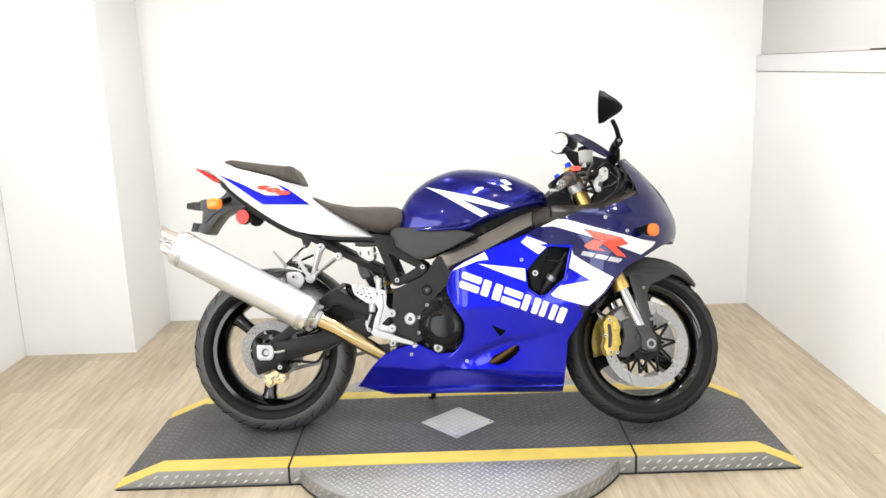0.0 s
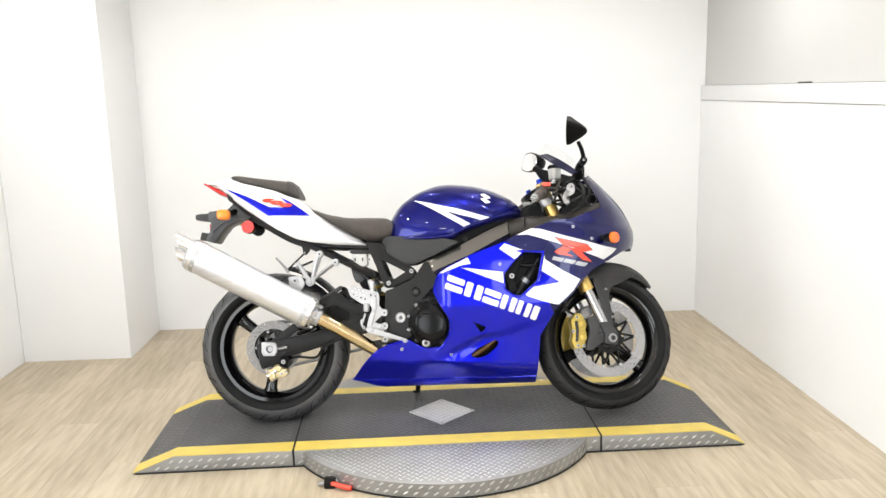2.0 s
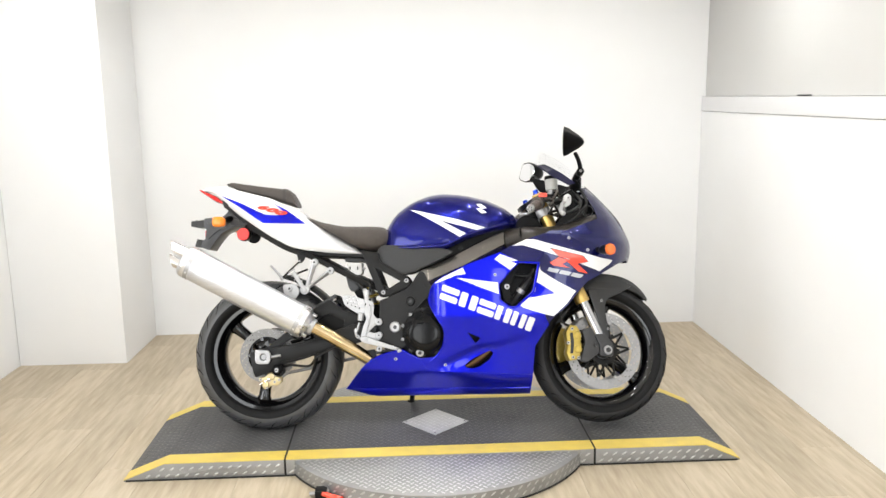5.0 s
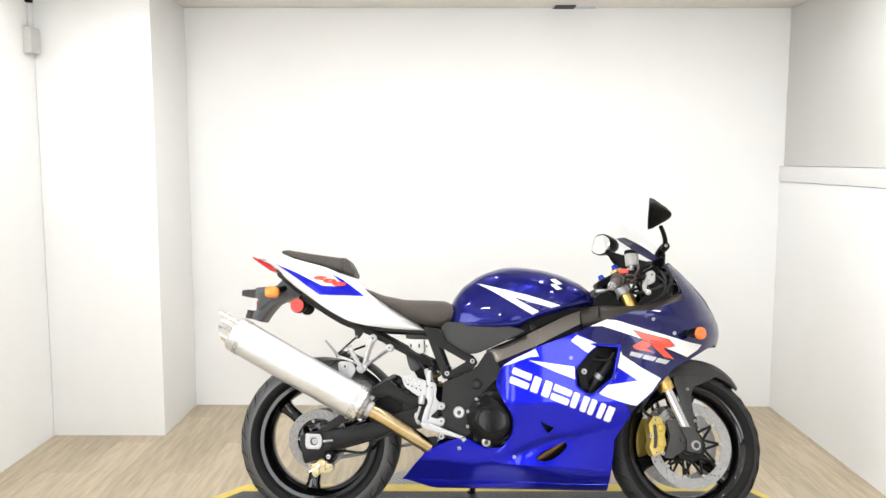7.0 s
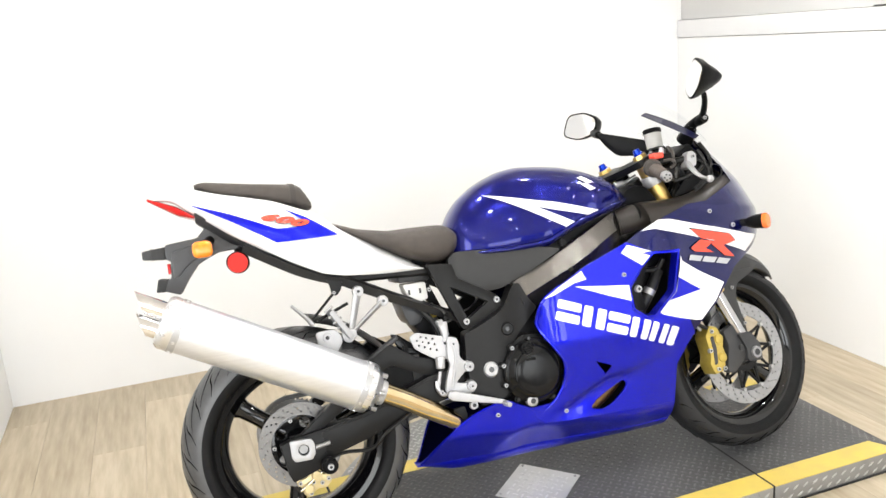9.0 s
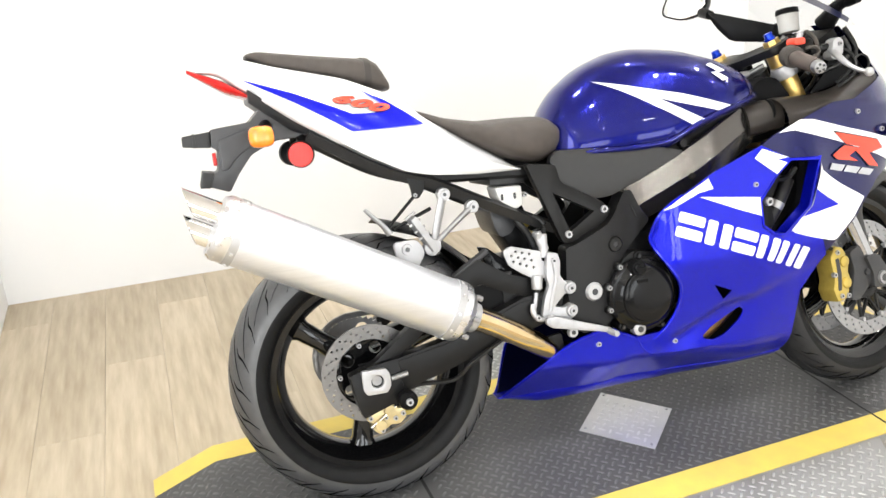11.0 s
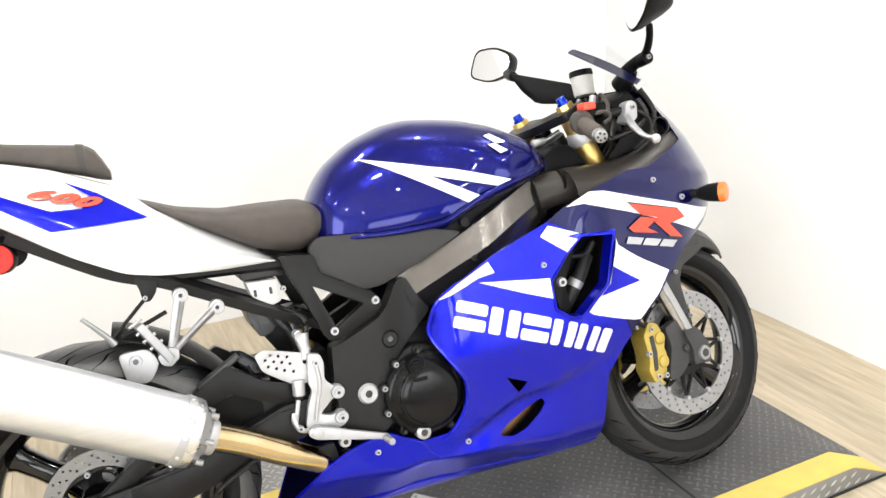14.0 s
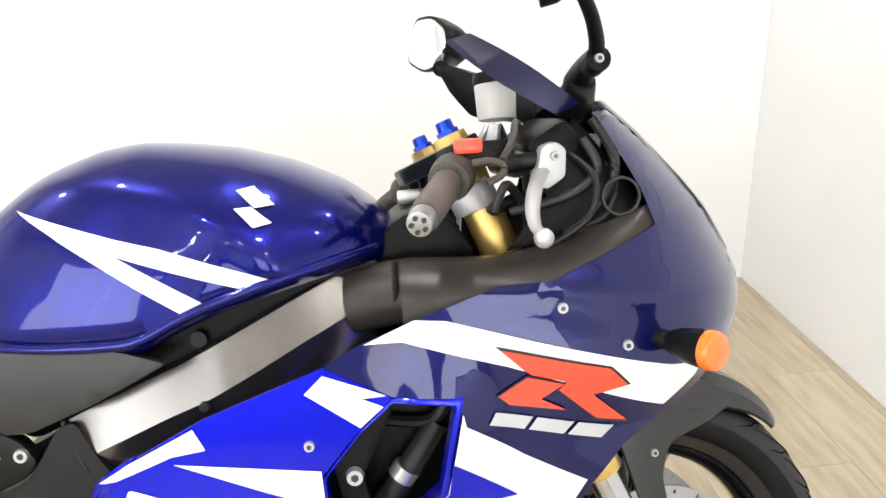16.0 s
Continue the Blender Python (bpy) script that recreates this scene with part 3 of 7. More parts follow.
# ---- wheels
def wheel(name, c, rt, half, rim_half, phase, m, label):
    rim_r = 0.213
    prof = [(rim_r + 0.012, -rim_half), (rim_r + 0.012, -rim_half + 0.006), (rim_r + 0.002, -rim_half + 0.010), (rim_r - 0.014, -rim_half * 0.55), (rim_r - 0.016, rim_half * 0.55), (rim_r + 0.002, rim_half - 0.010), (rim_r + 0.012, rim_half - 0.006), (rim_r + 0.012, rim_half), (rim_r - 0.006, rim_half - 0.002), (rim_r - 0.026, rim_half * 0.5), (rim_r - 0.030, 0), (rim_r - 0.026, -rim_half * 0.5), (rim_r - 0.006, -rim_half + 0.002)]
    w = part(name, lathe(prof, c, 96), GLOSSB, bike, label, m=m)
    for sg in (-1, 1):
        part("rim_edge", lathe([(rim_r + 0.0125, sg * rim_half), (rim_r + 0.0135, sg * (rim_half + 0.0016)), (rim_r + 0.0115, sg * (rim_half + 0.0022)), (rim_r + 0.0105, sg * rim_half)], c, 96), GLOSSB, w, "polished black rim lip", m=m)
    hub = part("hub", lathe([(0.018, -0.062), (0.036, -0.062), (0.045, -0.035), (0.048, 0), (0.045, 0.035), (0.036, 0.062), (0.018, 0.062)], c, 40), GLOSSB, w, bevel=0.002, m=m)
    for k in range(3):
        a = phase + k * math.tau / 3
        bm = bmesh.new()
        rings = []
        for r, hw, hy in ((0.035, 0.030, 0.030), (0.075, 0.024, 0.026), (0.13, 0.021, 0.022), (0.17, 0.023, 0.021), (0.192, 0.034, 0.024)):
            ring_ = []
            for u, v in ((-1, -0.55), (-0.55, -1), (0.55, -1), (1, -0.55), (1, 0.55), (0.55, 1), (-0.55, 1), (-1, 0.55)):
                t, y = u * hw, v * hy
                ring_.append(bm.verts.new((c[0] + r * math.cos(a) - t * math.sin(a), c[1] + y, c[2] + r * math.sin(a) + t * math.cos(a))))
            rings.append(ring_)
        for p, q in zip(rings, rings[1:]):
            for j in range(8):
                bm.faces.new((p[j], p[(j + 1) % 8], q[(j + 1) % 8], q[j]))
        bm.faces.new(rings[0])
        bm.faces.new(rings[-1])
        part("spoke", bm, GLOSSB, w, m=m, smooth=60)
    sh = 0.246 if rt > 0.3 else 0.244
    side = [(0.222, 0.80), (0.226, 0.89), (0.236, 0.97), (sh, 1.0)]
    crown = []
    for i in range(17):
        t = i / 16 * math.pi / 2
        crown.append((sh + (rt - sh) * math.sin(t) ** 0.95, math.cos(t) ** 0.95))
    outer = side[:-1] + crown
    prof = [(r, -f * half) for r, f in outer] + [(r, f * half) for r, f in reversed(outer[:-1])] + [(0.216, half * 0.7), (0.216, -half * 0.7)]
    tyre = part("tyre", lathe(prof, c, 128), RUBBER, w, "black road tyre with curved grooves", m=m)
    # the tread band, and raised near-black strips for the shade in its slanting grooves
    tb = [(r + 0.0006, f * half + 0.0004) for r, f in crown[1:]]
    band = [(r, -y) for r, y in tb] + [(r, y) for r, y in reversed(tb[:-1])]
    part("tread", lathe(band, c, 128, closed=False), TREAD if rt > 0.3 else TREADF, w, "worn grey tread band", m=m)

    def surf(f):
        t = math.acos(min(1, max(0, abs(f))) ** (1 / 0.95))
        return sh + (rt - sh) * math.sin(t) ** 0.95
    for sgn in (-1, 1):
        bm = bmesh.new()
        for k in range(52):
            a0 = k * math.tau / 52 + (0.09 if sgn > 0 else 0)
            f0, f1, sweep, wide = ((0.10, 0.86, 0.42, 0.0064), (0.58, 0.95, 0.16, 0.0052))[k % 2]
            prev = None
            n = 14
            for i in range(n + 1):
                t = i / n
                f = f0 + (f1 - f0) * t
                a = a0 + sweep * t ** 1.6 + 0.02 * math.sin(t * 6.0)
                wd = wide * (math.sin(math.pi * min(1, 0.08 + t * 0.9)) ** 0.6) / rt
                r = surf(f) + 0.0008
                pr = [bm.verts.new((c[0] + r * math.cos(a + q * wd - q * wd * 0.3), c[1] + sgn * (f * half + 0.0010 + q * wd * rt * 0.5), c[2] + r * math.sin(a + q * wd - q * wd * 0.3))) for q in (-1, 1)]
                if prev:
                    bm.faces.new((prev[0], prev[1], pr[1], pr[0]))
                prev = pr
        tagged(part("tread_pattern", bm, GROOVE, w, "raised near-black strips for the shade in curved grooves", m=m), kind="stuff")
    return w


def drilled(c, r0, r1, y, th, rows, n, holes, wavy=0.0):
    outer = [(c[0] + (r1 + (wavy * math.cos(i * math.tau / 8) if wavy else 0)) * math.cos(i * math.tau / 96), c[2] + (r1) * math.sin(i * math.tau / 96)) for i in range(96)]
    inner = [(c[0] + r0 * math.cos(i * math.tau / 48), c[2] + r0 * math.sin(i * math.tau / 48)) for i in range(48)]
    hs = [inner]
    for k in range(n):
        for j, rr in enumerate(rows):
            a = (k + j / len(rows)) * math.tau / n
            hs.append(ring(c[0] + rr * math.cos(a), c[2] + rr * math.sin(a), holes, 8))
    return slab(outer, y - th / 2, y + th / 2, hs)


rw = wheel("rear_wheel", RAX, RT - 0.003, 0.085, 0.0665, radians(141), Matrix(), "gloss black three spoke rear wheel")
fw = wheel("front_wheel", FAX, FT, 0.058, 0.0455, radians(-38), STEER, "gloss black three spoke front wheel")
part("brake_disc", drilled(RAX, 0.078, 0.111, -0.078, 0.005, (0.087, 0.095, 0.103), 22, 0.0028), STEELR, rw, "drilled steel brake disc")
part("disc_carrier", slab(ring(RAX[0], RAX[2], 0.08, 40), -0.072, -0.062, [ring(RAX[0], RAX[2], 0.03, 24)] + [ring(RAX[0] + 0.058 * math.cos(k * math.tau / 5), RAX[2] + 0.058 * math.sin(k * math.tau / 5), 0.014, 14) for k in range(5)]), GLOSSB, rw, bevel=0.002)
for k in range(5):
    a = 0.6 + k * math.tau / 5
    bolt((RAX[0] + 0.07 * math.cos(a), -0.081, RAX[2] + 0.07 * math.sin(a)), rw, 0.006, material=CAST)
for s in (-1, 1):
    d = part("brake_disc", drilled(FAX, 0.118, 0.155, s * 0.068, 0.005, (0.126, 0.136, 0.147), 26, 0.0029), STEEL, fw, "drilled steel brake disc", m=STEER)
    part("disc_carrier", slab(ring(FAX[0], FAX[2], 0.058, 40), s * 0.060, s * 0.068, [ring(FAX[0], FAX[2], 0.036, 24)]), SATIN, fw, "black disc carrier", bevel=0.0015, m=STEER)
    for k in range(10):
        a = k * math.tau / 10 + 0.06
        for da in (-0.32, 0.32):
            p, q = Vector((FAX[0] + 0.113 * math.cos(a), s * 0.064, FAX[2] + 0.113 * math.sin(a))), Vector((FAX[0] + 0.054 * math.cos(a + da), s * 0.064, FAX[2] + 0.054 * math.sin(a + da)))
            part("carrier_strut", rod(p, q, 0.0046, 0.0056, 6), SATIN, fw, m=STEER)
    for k in range(10):
        a = k * math.tau / 10 + 0.06
        part("rivet", rod((FAX[0] + 0.114 * math.cos(a), s * 0.063, FAX[2] + 0.114 * math.sin(a)), (FAX[0] + 0.114 * math.cos(a), s * 0.075, FAX[2] + 0.114 * math.sin(a)), 0.0065, 0.0055, 12), CAST, fw, m=STEER)
part("axle", rod((FAX[0], -0.122, FAX[2]), (FAX[0], 0.122, FAX[2]), 0.012), STEEL, fw, m=STEER)
part("axle", rod((RAX[0], -0.142, RAX[2]), (RAX[0], 0.165, RAX[2]), 0.011), STEEL, rw)

# sprocket and chain on the far side
spr = slab([(RAX[0] + (0.098 if i % 2 else 0.090) * math.cos(i * math.tau / 88), RAX[2] + (0.098 if i % 2 else 0.090) * math.sin(i * math.tau / 88)) for i in range(88)], 0.084, 0.090, [ring(RAX[0], RAX[2], 0.04, 20)] + [ring(RAX[0] + 0.066 * math.cos(k * math.tau / 5), RAX[2] + 0.066 * math.sin(k * math.tau / 5), 0.016, 12) for k in range(5)])
part("sprocket", spr, STEEL, rw)
chain_pts = [(RAX[0] + 0.1 * math.cos(a), 0.087, RAX[2] + 0.1 * math.sin(a)) for a in spread(radians(98), radians(262), 10)]
chain_pts += [(0.56, 0.087, 0.315), (0.60, 0.087, 0.35), (0.585, 0.087, 0.395), (0.54, 0.087, 0.405), chain_pts[0]]
part("chain", tube(chain_pts, 0.008, 8, n=8, flat=0.9), STEEL, bike, "oily drive chain")

# ---- fork, front brake, mudguard
fork = part("lower_triple_clamp", box(1.488 - 0.4307 * 0.72 - 0.02, 1.488 - 0.4307 * 0.72 + 0.06, -0.125, 0.125, 0.70, 0.735), SATIN, bike, bevel=0.012, m=STEER)
top_clamp = part("upper_triple_clamp", slab(rounded([(0.0, -0.132), (0.062, -0.132), (0.055, -0.06), (0.03, 0.0), (0.055, 0.06), (0.062, 0.132), (0.0, 0.132), (-0.035, 0.03), (-0.035, -0.03)], 0.02), -0.011, 0.011), SATIN, bike, "black upper fork clamp", 0.004, m=BARS @ Matrix.Translation((1.488 - 0.4307 * 0.900 + 0.006, 0, 0.900)) @ pose(0, 0, 0, 0, -23.3, 0) @ pose(0, 0, 0, -90, 0, 0))
for s in (-1, 1):
    y = s * 0.098
    top_end = BARS @ (fork_at(0.918, y * 0.95) + Vector((0.012, 0, 0)))
    axis = (top_end - STEER @ fork_at(0.36, y)).normalized()
    leg = part("fork_leg", rod(STEER @ fork_at(0.50, y), top_end, 0.0262, 0.0262, 28), GOLD, bike, "gold anodised fork tube")
    part("fork_collar", rod(fork_at(0.492, y), fork_at(0.540, y), 0.0300, 0.0288, 28), GOLD, leg, bevel=0.003, m=STEER)
    part("slider", rod(fork_at(0.33, y), fork_at(0.51, y), 0.0212, 0.0212, 28), SLIDER, leg, "chromed slider", m=STEER)
    foot = slab(rounded([(FAX[0] - 0.035, FAX[2] - 0.022), (FAX[0] + 0.022, FAX[2] - 0.028), (FAX[0] + 0.026, FAX[2] + 0.02), (fork_at(0.36, 0).x + 0.024, 0.362), (fork_at(0.36, 0).x - 0.024, 0.362), (FAX[0] - 0.030, 0.310)], 0.012), s * 0.078, s * 0.122)
    part("axle_bracket", foot, LEGM, leg, "dark grey cast axle bracket", 0.006, m=STEER)
    part("caliper_arm", slab(rounded([(FAX[0] - 0.01, 0.372), (FAX[0] - 0.060, 0.392), (FAX[0] - 0.100, 0.378), (FAX[0] - 0.088, 0.330), (FAX[0] - 0.112, 0.255), (FAX[0] - 0.085, 0.248), (FAX[0] - 0.040, 0.280), (FAX[0] - 0.01, 0.300)], 0.010), s * 0.088, s * 0.112), LEGM, leg, bevel=0.004, m=STEER)
    bolt((FAX[0] - 0.045, s * 0.112, 0.318), leg, 0.010, (0, s, 0), LEGM, STEER)
    part("axle_nut", rod((FAX[0], s * 0.120, FAX[2]), (FAX[0], s * 0.128, FAX[2]), 0.019, 0.017, 24), STEEL, leg, m=STEER)
    part("axle_hole", rod((FAX[0], s * 0.127, FAX[2]), (FAX[0], s * 0.1288, FAX[2]), 0.010, 0.010, 16), BLACKD, leg, m=STEER)
    cal = part("front_caliper", slab(rounded([(FAX[0] - 0.134 + (x - FAX[0] + 0.134) * 0.88, z) for x, z in [(FAX[0] - 0.170, 0.372), (FAX[0] - 0.145, 0.402), (FAX[0] - 0.118, 0.396), (FAX[0] - 0.104, 0.378), (FAX[0] - 0.108, 0.364), (FAX[0] - 0.096, 0.348), (FAX[0] - 0.104, 0.332), (FAX[0] - 0.097, 0.312), (FAX[0] - 0.108, 0.298), (FAX[0] - 0.106, 0.278), (FAX[0] - 0.124, 0.260), (FAX[0] - 0.158, 0.256), (FAX[0] - 0.172, 0.290), (FAX[0] - 0.162, 0.315), (FAX[0] - 0.166, 0.345)]], 0.006), s * 0.056, s * 0.108), CALIP, bike, "gold four-piston brake caliper", 0.006, m=STEER)
    part("pad_window", slab(rounded([(FAX[0] - 0.150, 0.368), (FAX[0] - 0.138, 0.370), (FAX[0] - 0.134, 0.330), (FAX[0] - 0.140, 0.286), (FAX[0] - 0.152, 0.284), (FAX[0] - 0.148, 0.330)], 0.004), s * 0.106, s * 0.1092), BLACKD, cal, "dark slot over the brake pads", m=STEER)
    for dx, dz in ((-0.140, 0.384), (-0.142, 0.270), (-0.158, 0.328), (-0.118, 0.268)):
        bolt((FAX[0] + dx, s * 0.107, dz), cal, 0.0075, (0, s, 0), CAST, STEER)
    for dz in (0.358, 0.302):
        part("piston_boss", lathe([(0.0, s * 0.098), (0.013, s * 0.098), (0.0155, s * 0.106), (0.0145, s * 0.1115), (0.010, s * 0.114), (0.0, s * 0.114)], (FAX[0] - 0.119, 0, dz), 24, closed=False), CALIP, cal, m=STEER)
    part("bleed_nipple", rod((FAX[0] - 0.165, s * 0.09, 0.392), (FAX[0] - 0.178, s * 0.09, 0.412), 0.005), CAST, cal, m=STEER)
    part("brake_hose", tube([(FAX[0] - 0.15, s * 0.10, 0.395), (FAX[0] - 0.185, s * 0.10, 0.43), (FAX[0] - 0.16, s * 0.105, 0.52), (FAX[0] - 0.20, s * 0.08, 0.62), (1.20, 0.03 * s, 0.71)], 0.0055, 8), HOSE, bike, m=STEER)
    part("fork_cap", rod(top_end, top_end + axis * 0.017, 0.0235, 0.021, 8), GOLD, leg)
    part("adjuster", rod(top_end + axis * 0.016, top_end + axis * 0.036, 0.0120, 0.0105, 14), BLUEANO, leg, "blue anodised adjuster", bevel=0.0015)
    part("adjuster_nut", rod(top_end + axis * 0.014, top_end + axis * 0.023, 0.0145, 0.0145, 6), BLUEANO, leg, "blue anodised hexagon")

bm = bmesh.new()
rows_ = []
for a in spread(45, 126, 26):
    k = (a - 45) / 81
    hw = 0.040 + 0.036 * min(1, k * 3.2) ** 0.75
    dip = 0.016 * max(0, 1 - k * 3) ** 2
    drop = 0.050 * min(1, k * 2.2)
    sec = [(-1.0, 0.306 - drop), (-0.98, 0.310 - drop * 0.3), (-0.80, 0.318), (-0.42, 0.323), (0, 0.325), (0.42, 0.323), (0.80, 0.318), (0.98, 0.310 - drop * 0.3), (1.0, 0.306 - drop)]
    sec += [(y * 0.95, r - 0.0035) for y, r in reversed(sec)]
    rows_.append([bm.verts.new((FAX[0] + (r - dip) * math.cos(radians(a)), y * hw, FAX[2] + (r - dip) * math.sin(radians(a)))) for y, r in sec])
for p, q in zip(rows_, rows_[1:]):
    for j in range(len(p)):
        bm.faces.new((p[j], p[(j + 1) % len(p)], q[(j + 1) % len(p)], q[j]))
bm.faces.new(rows_[0])
bm.faces.new(rows_[-1])
mg = part("front_mudguard", bm, FGUARD, bike, "glossy black front mudguard", m=STEER, smooth=32)
for s in (-1, 1):
    part("guard_side", slab(rounded([(FAX[0] + 0.135, 0.560), (FAX[0] + 0.04, 0.610), (FAX[0] - 0.05, 0.600), (FAX[0] - 0.050, 0.53), (FAX[0] - 0.022, 0.43), (FAX[0] + 0.008, 0.350), (FAX[0] + 0.026, 0.350), (FAX[0] + 0.022, 0.400), (FAX[0] + 0.012, 0.470), (FAX[0] + 0.026, 0.510), (FAX[0] + 0.085, 0.532)], 0.014), s * 0.064, s * 0.075), FGUARD, mg, "black mudguard cheek", bevel=0.004, m=STEER)
    for q in ((FAX[0] + 0.0, 0.50), (FAX[0] + 0.022, 0.385)):
        bolt((q[0], s * 0.076, q[1]), mg, 0.006, (0, s, 0), CAST, STEER)

# ---- handlebars and cockpit
for s in (-1, 1):
    c0 = fork_at(0.897, s * 0.104) + Vector((0.012, 0, 0.004))
    end = Vector((c0.x - 0.090, s * 0.286, 0.830))
    bar = part("handlebar", rod(c0, c0.lerp(end, 0.96), 0.011, None, 16), SATIN, bike, "black clip-on handlebar", m=BARS)
    part("bar_clamp", rod(fork_at(0.838, s * 0.104), fork_at(0.868, s * 0.104), 0.030, 0.030, 24), CAST, bar, "silver bar clamp", bevel=0.004, m=BARS)
    part("grip", rod(c0.lerp(end, 0.45), c0.lerp(end, 0.97), 0.0185, 0.0175, 24), GRIP, bar, "worn grey brown rubber grip", bevel=0.003, m=BARS)
    part("bar_end", rod(c0.lerp(end, 0.97), c0.lerp(end, 1.07), 0.0160, 0.0140, 20), STEEL, bar, "worn steel bar end weight", bevel=0.003, m=BARS)
    for k in range(5):
        a = k * math.tau / 5
        e = c0.lerp(end, 1.068)
        d = (end - c0).normalized()
        u = d.cross(Vector((0, 0, 1))).normalized()
        v = d.cross(u)
        p = e + 0.008 * (u * math.cos(a) + v * math.sin(a))
        part("end_hole", rod(p, p + d * 0.003, 0.0028, None, 8), BLACKD, bar, m=BARS)
    k0, k1 = c0.lerp(end, 0.26), c0.lerp(end, 0.42)
    part("switch_housing", rod(k0, k1, 0.0275, 0.026, 20), DUSTY, bar, bevel=0.006, m=BARS)
    if s < 0:
        part("kill_switch", box(1.142, 1.176, -0.132, -0.100, 0.922, 0.940), RED, bar, "red stop switch", 0.006)
    lv = [(1.185, s * 0.150, 0.893), (1.222, s * 0.190, 0.893), (1.212, s * 0.228, 0.862), (1.182, s * 0.280, 0.815), (1.172, s * 0.322, 0.796)]
    ml = BARS
    if s < 0:
        lv, ml = [(1.262, -0.098, 0.912), (1.246, -0.135, 0.902), (1.229, -0.175, 0.886), (1.217, -0.215, 0.866), (1.213, -0.250, 0.850), (1.216, -0.284, 0.841)], None
    lever = part("lever", tube(lv, (0.011, 0.0066), 10, flat=0.65), CAST, bar, "silver hand lever", m=ml)
    bm = bmesh.new()
    bmesh.ops.create_uvsphere(bm, u_segments=14, v_segments=10, radius=0.0105, matrix=Matrix.Translation(Vector(lv[-1])))
    part("lever_ball", bm, CAST, bar, m=ml)
    part("lever_mount", box(c0.lerp(end, 0.25).x + 0.012, c0.lerp(end, 0.25).x + 0.072, c0.lerp(end, 0.25).y - 0.016, c0.lerp(end, 0.25).y + 0.018, c0.z - 0.012, c0.z + 0.018), SATIN, bar, bevel=0.006, m=BARS)
    if s < 0:
        part("lever_perch", slab(rounded([(1.228, 0.884), (1.246, 0.876), (1.268, 0.890), (1.270, 0.922), (1.258, 0.932), (1.240, 0.926), (1.236, 0.905)], 0.006), -0.152, -0.122), CAST, bar, "silver lever perch", 0.004)
        bolt((1.256, -0.152, 0.915), bar, 0.006, material=STEEL)
        part("perch_arm", rod((1.252, -0.135, 0.912), (1.205, -0.110, 0.905), 0.009, 0.012, 14), SATIN, bar, bevel=0.002)
        part("throttle_cable", tube([(1.160, -0.150, 0.912), (1.180, -0.152, 0.914), (1.196, -0.148, 0.908), (1.193, -0.152, 0.897), (1.176, -0.155, 0.889)], 0.0045, 8), DUSTY, bar, "dusty grey throttle cable")
        part("throttle_cable", tube([(1.196, -0.146, 0.914), (1.212, -0.120, 0.935), (1.223, -0.078, 0.955), (1.235, -0.05, 0.93), (1.24, -0.03, 0.86)], 0.0045, 8), DUSTY, bar, "dusty grey throttle cable")
        part("hose_union", rod((1.190, -0.088, 0.925), (1.196, -0.090, 0.955), 0.009, 0.0075, 8), CAST, bar, "silver hose union")

mc = fork_at(0.885, -0.104) + Vector((0.055, -0.03, 0))
part("master_cylinder", rod(mc + Vector((0, -0.035, 0)), mc + Vector((0, 0.05, 0.01)), 0.014, None, 16), SATIN, bike, m=BARS)
res = mc + Vector((0.0, 0.036, 0.058))
rv = part("brake_reservoir", rod(res + Vector((0, 0, 0.006)), res + Vector((0, 0, 0.052)), 0.0245, 0.0265, 28), MILK, bike, "milky brake fluid reservoir with black cap", 0.003, m=BARS)
part("reservoir_cap", rod(res + Vector((0, 0, 0.052)), res + Vector((0, 0, 0.066)), 0.0285, 0.0275, 28), PLASTIC, rv, "black screw cap", 0.003, m=BARS)
part("reservoir_hose", tube([res + Vector((0, 0, -0.002)), res + Vector((0.005, -0.015, -0.03)), mc + Vector((0.0, 0.0, 0.01))], 0.007, 8), HOSE, rv, m=BARS)
part("reservoir_bracket", tube([res + Vector((-0.01, 0.01, 0.0)), res + Vector((-0.04, 0.02, -0.05))], 0.005, 8), CAST, rv, m=BARS)
for k, (dx, dy) in enumerate(((0.0, 0), (0.02, 0.05), (0.035, 0.10))):
    part("control_cable", tube([fork_at(0.855, -0.17 + dy * 0.4) + Vector((0.03, 0, 0.0)), (1.20 + dx, -0.15 + dy, 0.885 - 0.02 * k), (1.23 + dx, -0.08 + dy, 0.82), (1.17, 0.0, 0.73)], 0.0055, 8), HOSE, bike, "black control cable")
gb = part("relay_box", box(1.292, 1.330, -0.075, -0.035, 0.900, 0.934), BOXG, bike, "grey plastic relay box", 0.005)
part("relay_clip", box(1.284, 1.292, -0.068, -0.042, 0.908, 0.916), PALEG, gb, "pale plastic clip", 0.002)
for k, (y, x) in enumerate(((-0.150, 1.30), (-0.120, 1.33), (-0.098, 1.285))):
    part("wire", tube([(x - 0.05, y, 0.812 + 0.01 * k), (x - 0.01, y - 0.012, 0.842), (x + 0.005, y + 0.01, 0.885), (x - 0.02, y + 0.04, 0.915)], 0.0042 + 0.001 * k, 8), (HOSE, SATIN, DUSTY)[k], bike, "thin black wire")
for k in range(2):
    part("wire", tube([(1.150 + 0.006 * k, -0.034, 0.862), (1.146 + 0.004 * k, -0.036, 0.822), (1.144 + 0.008 * k, -0.034, 0.782)], 0.0017, 8), PALEG, bike, "thin pale wire")
cw = part("clamp_fitting", rod((1.072, 0.000, 0.862), (1.104, -0.004, 0.866), 0.011, 0.009, 14), CAST, bike, "silver fitting by the steering head", 0.002)
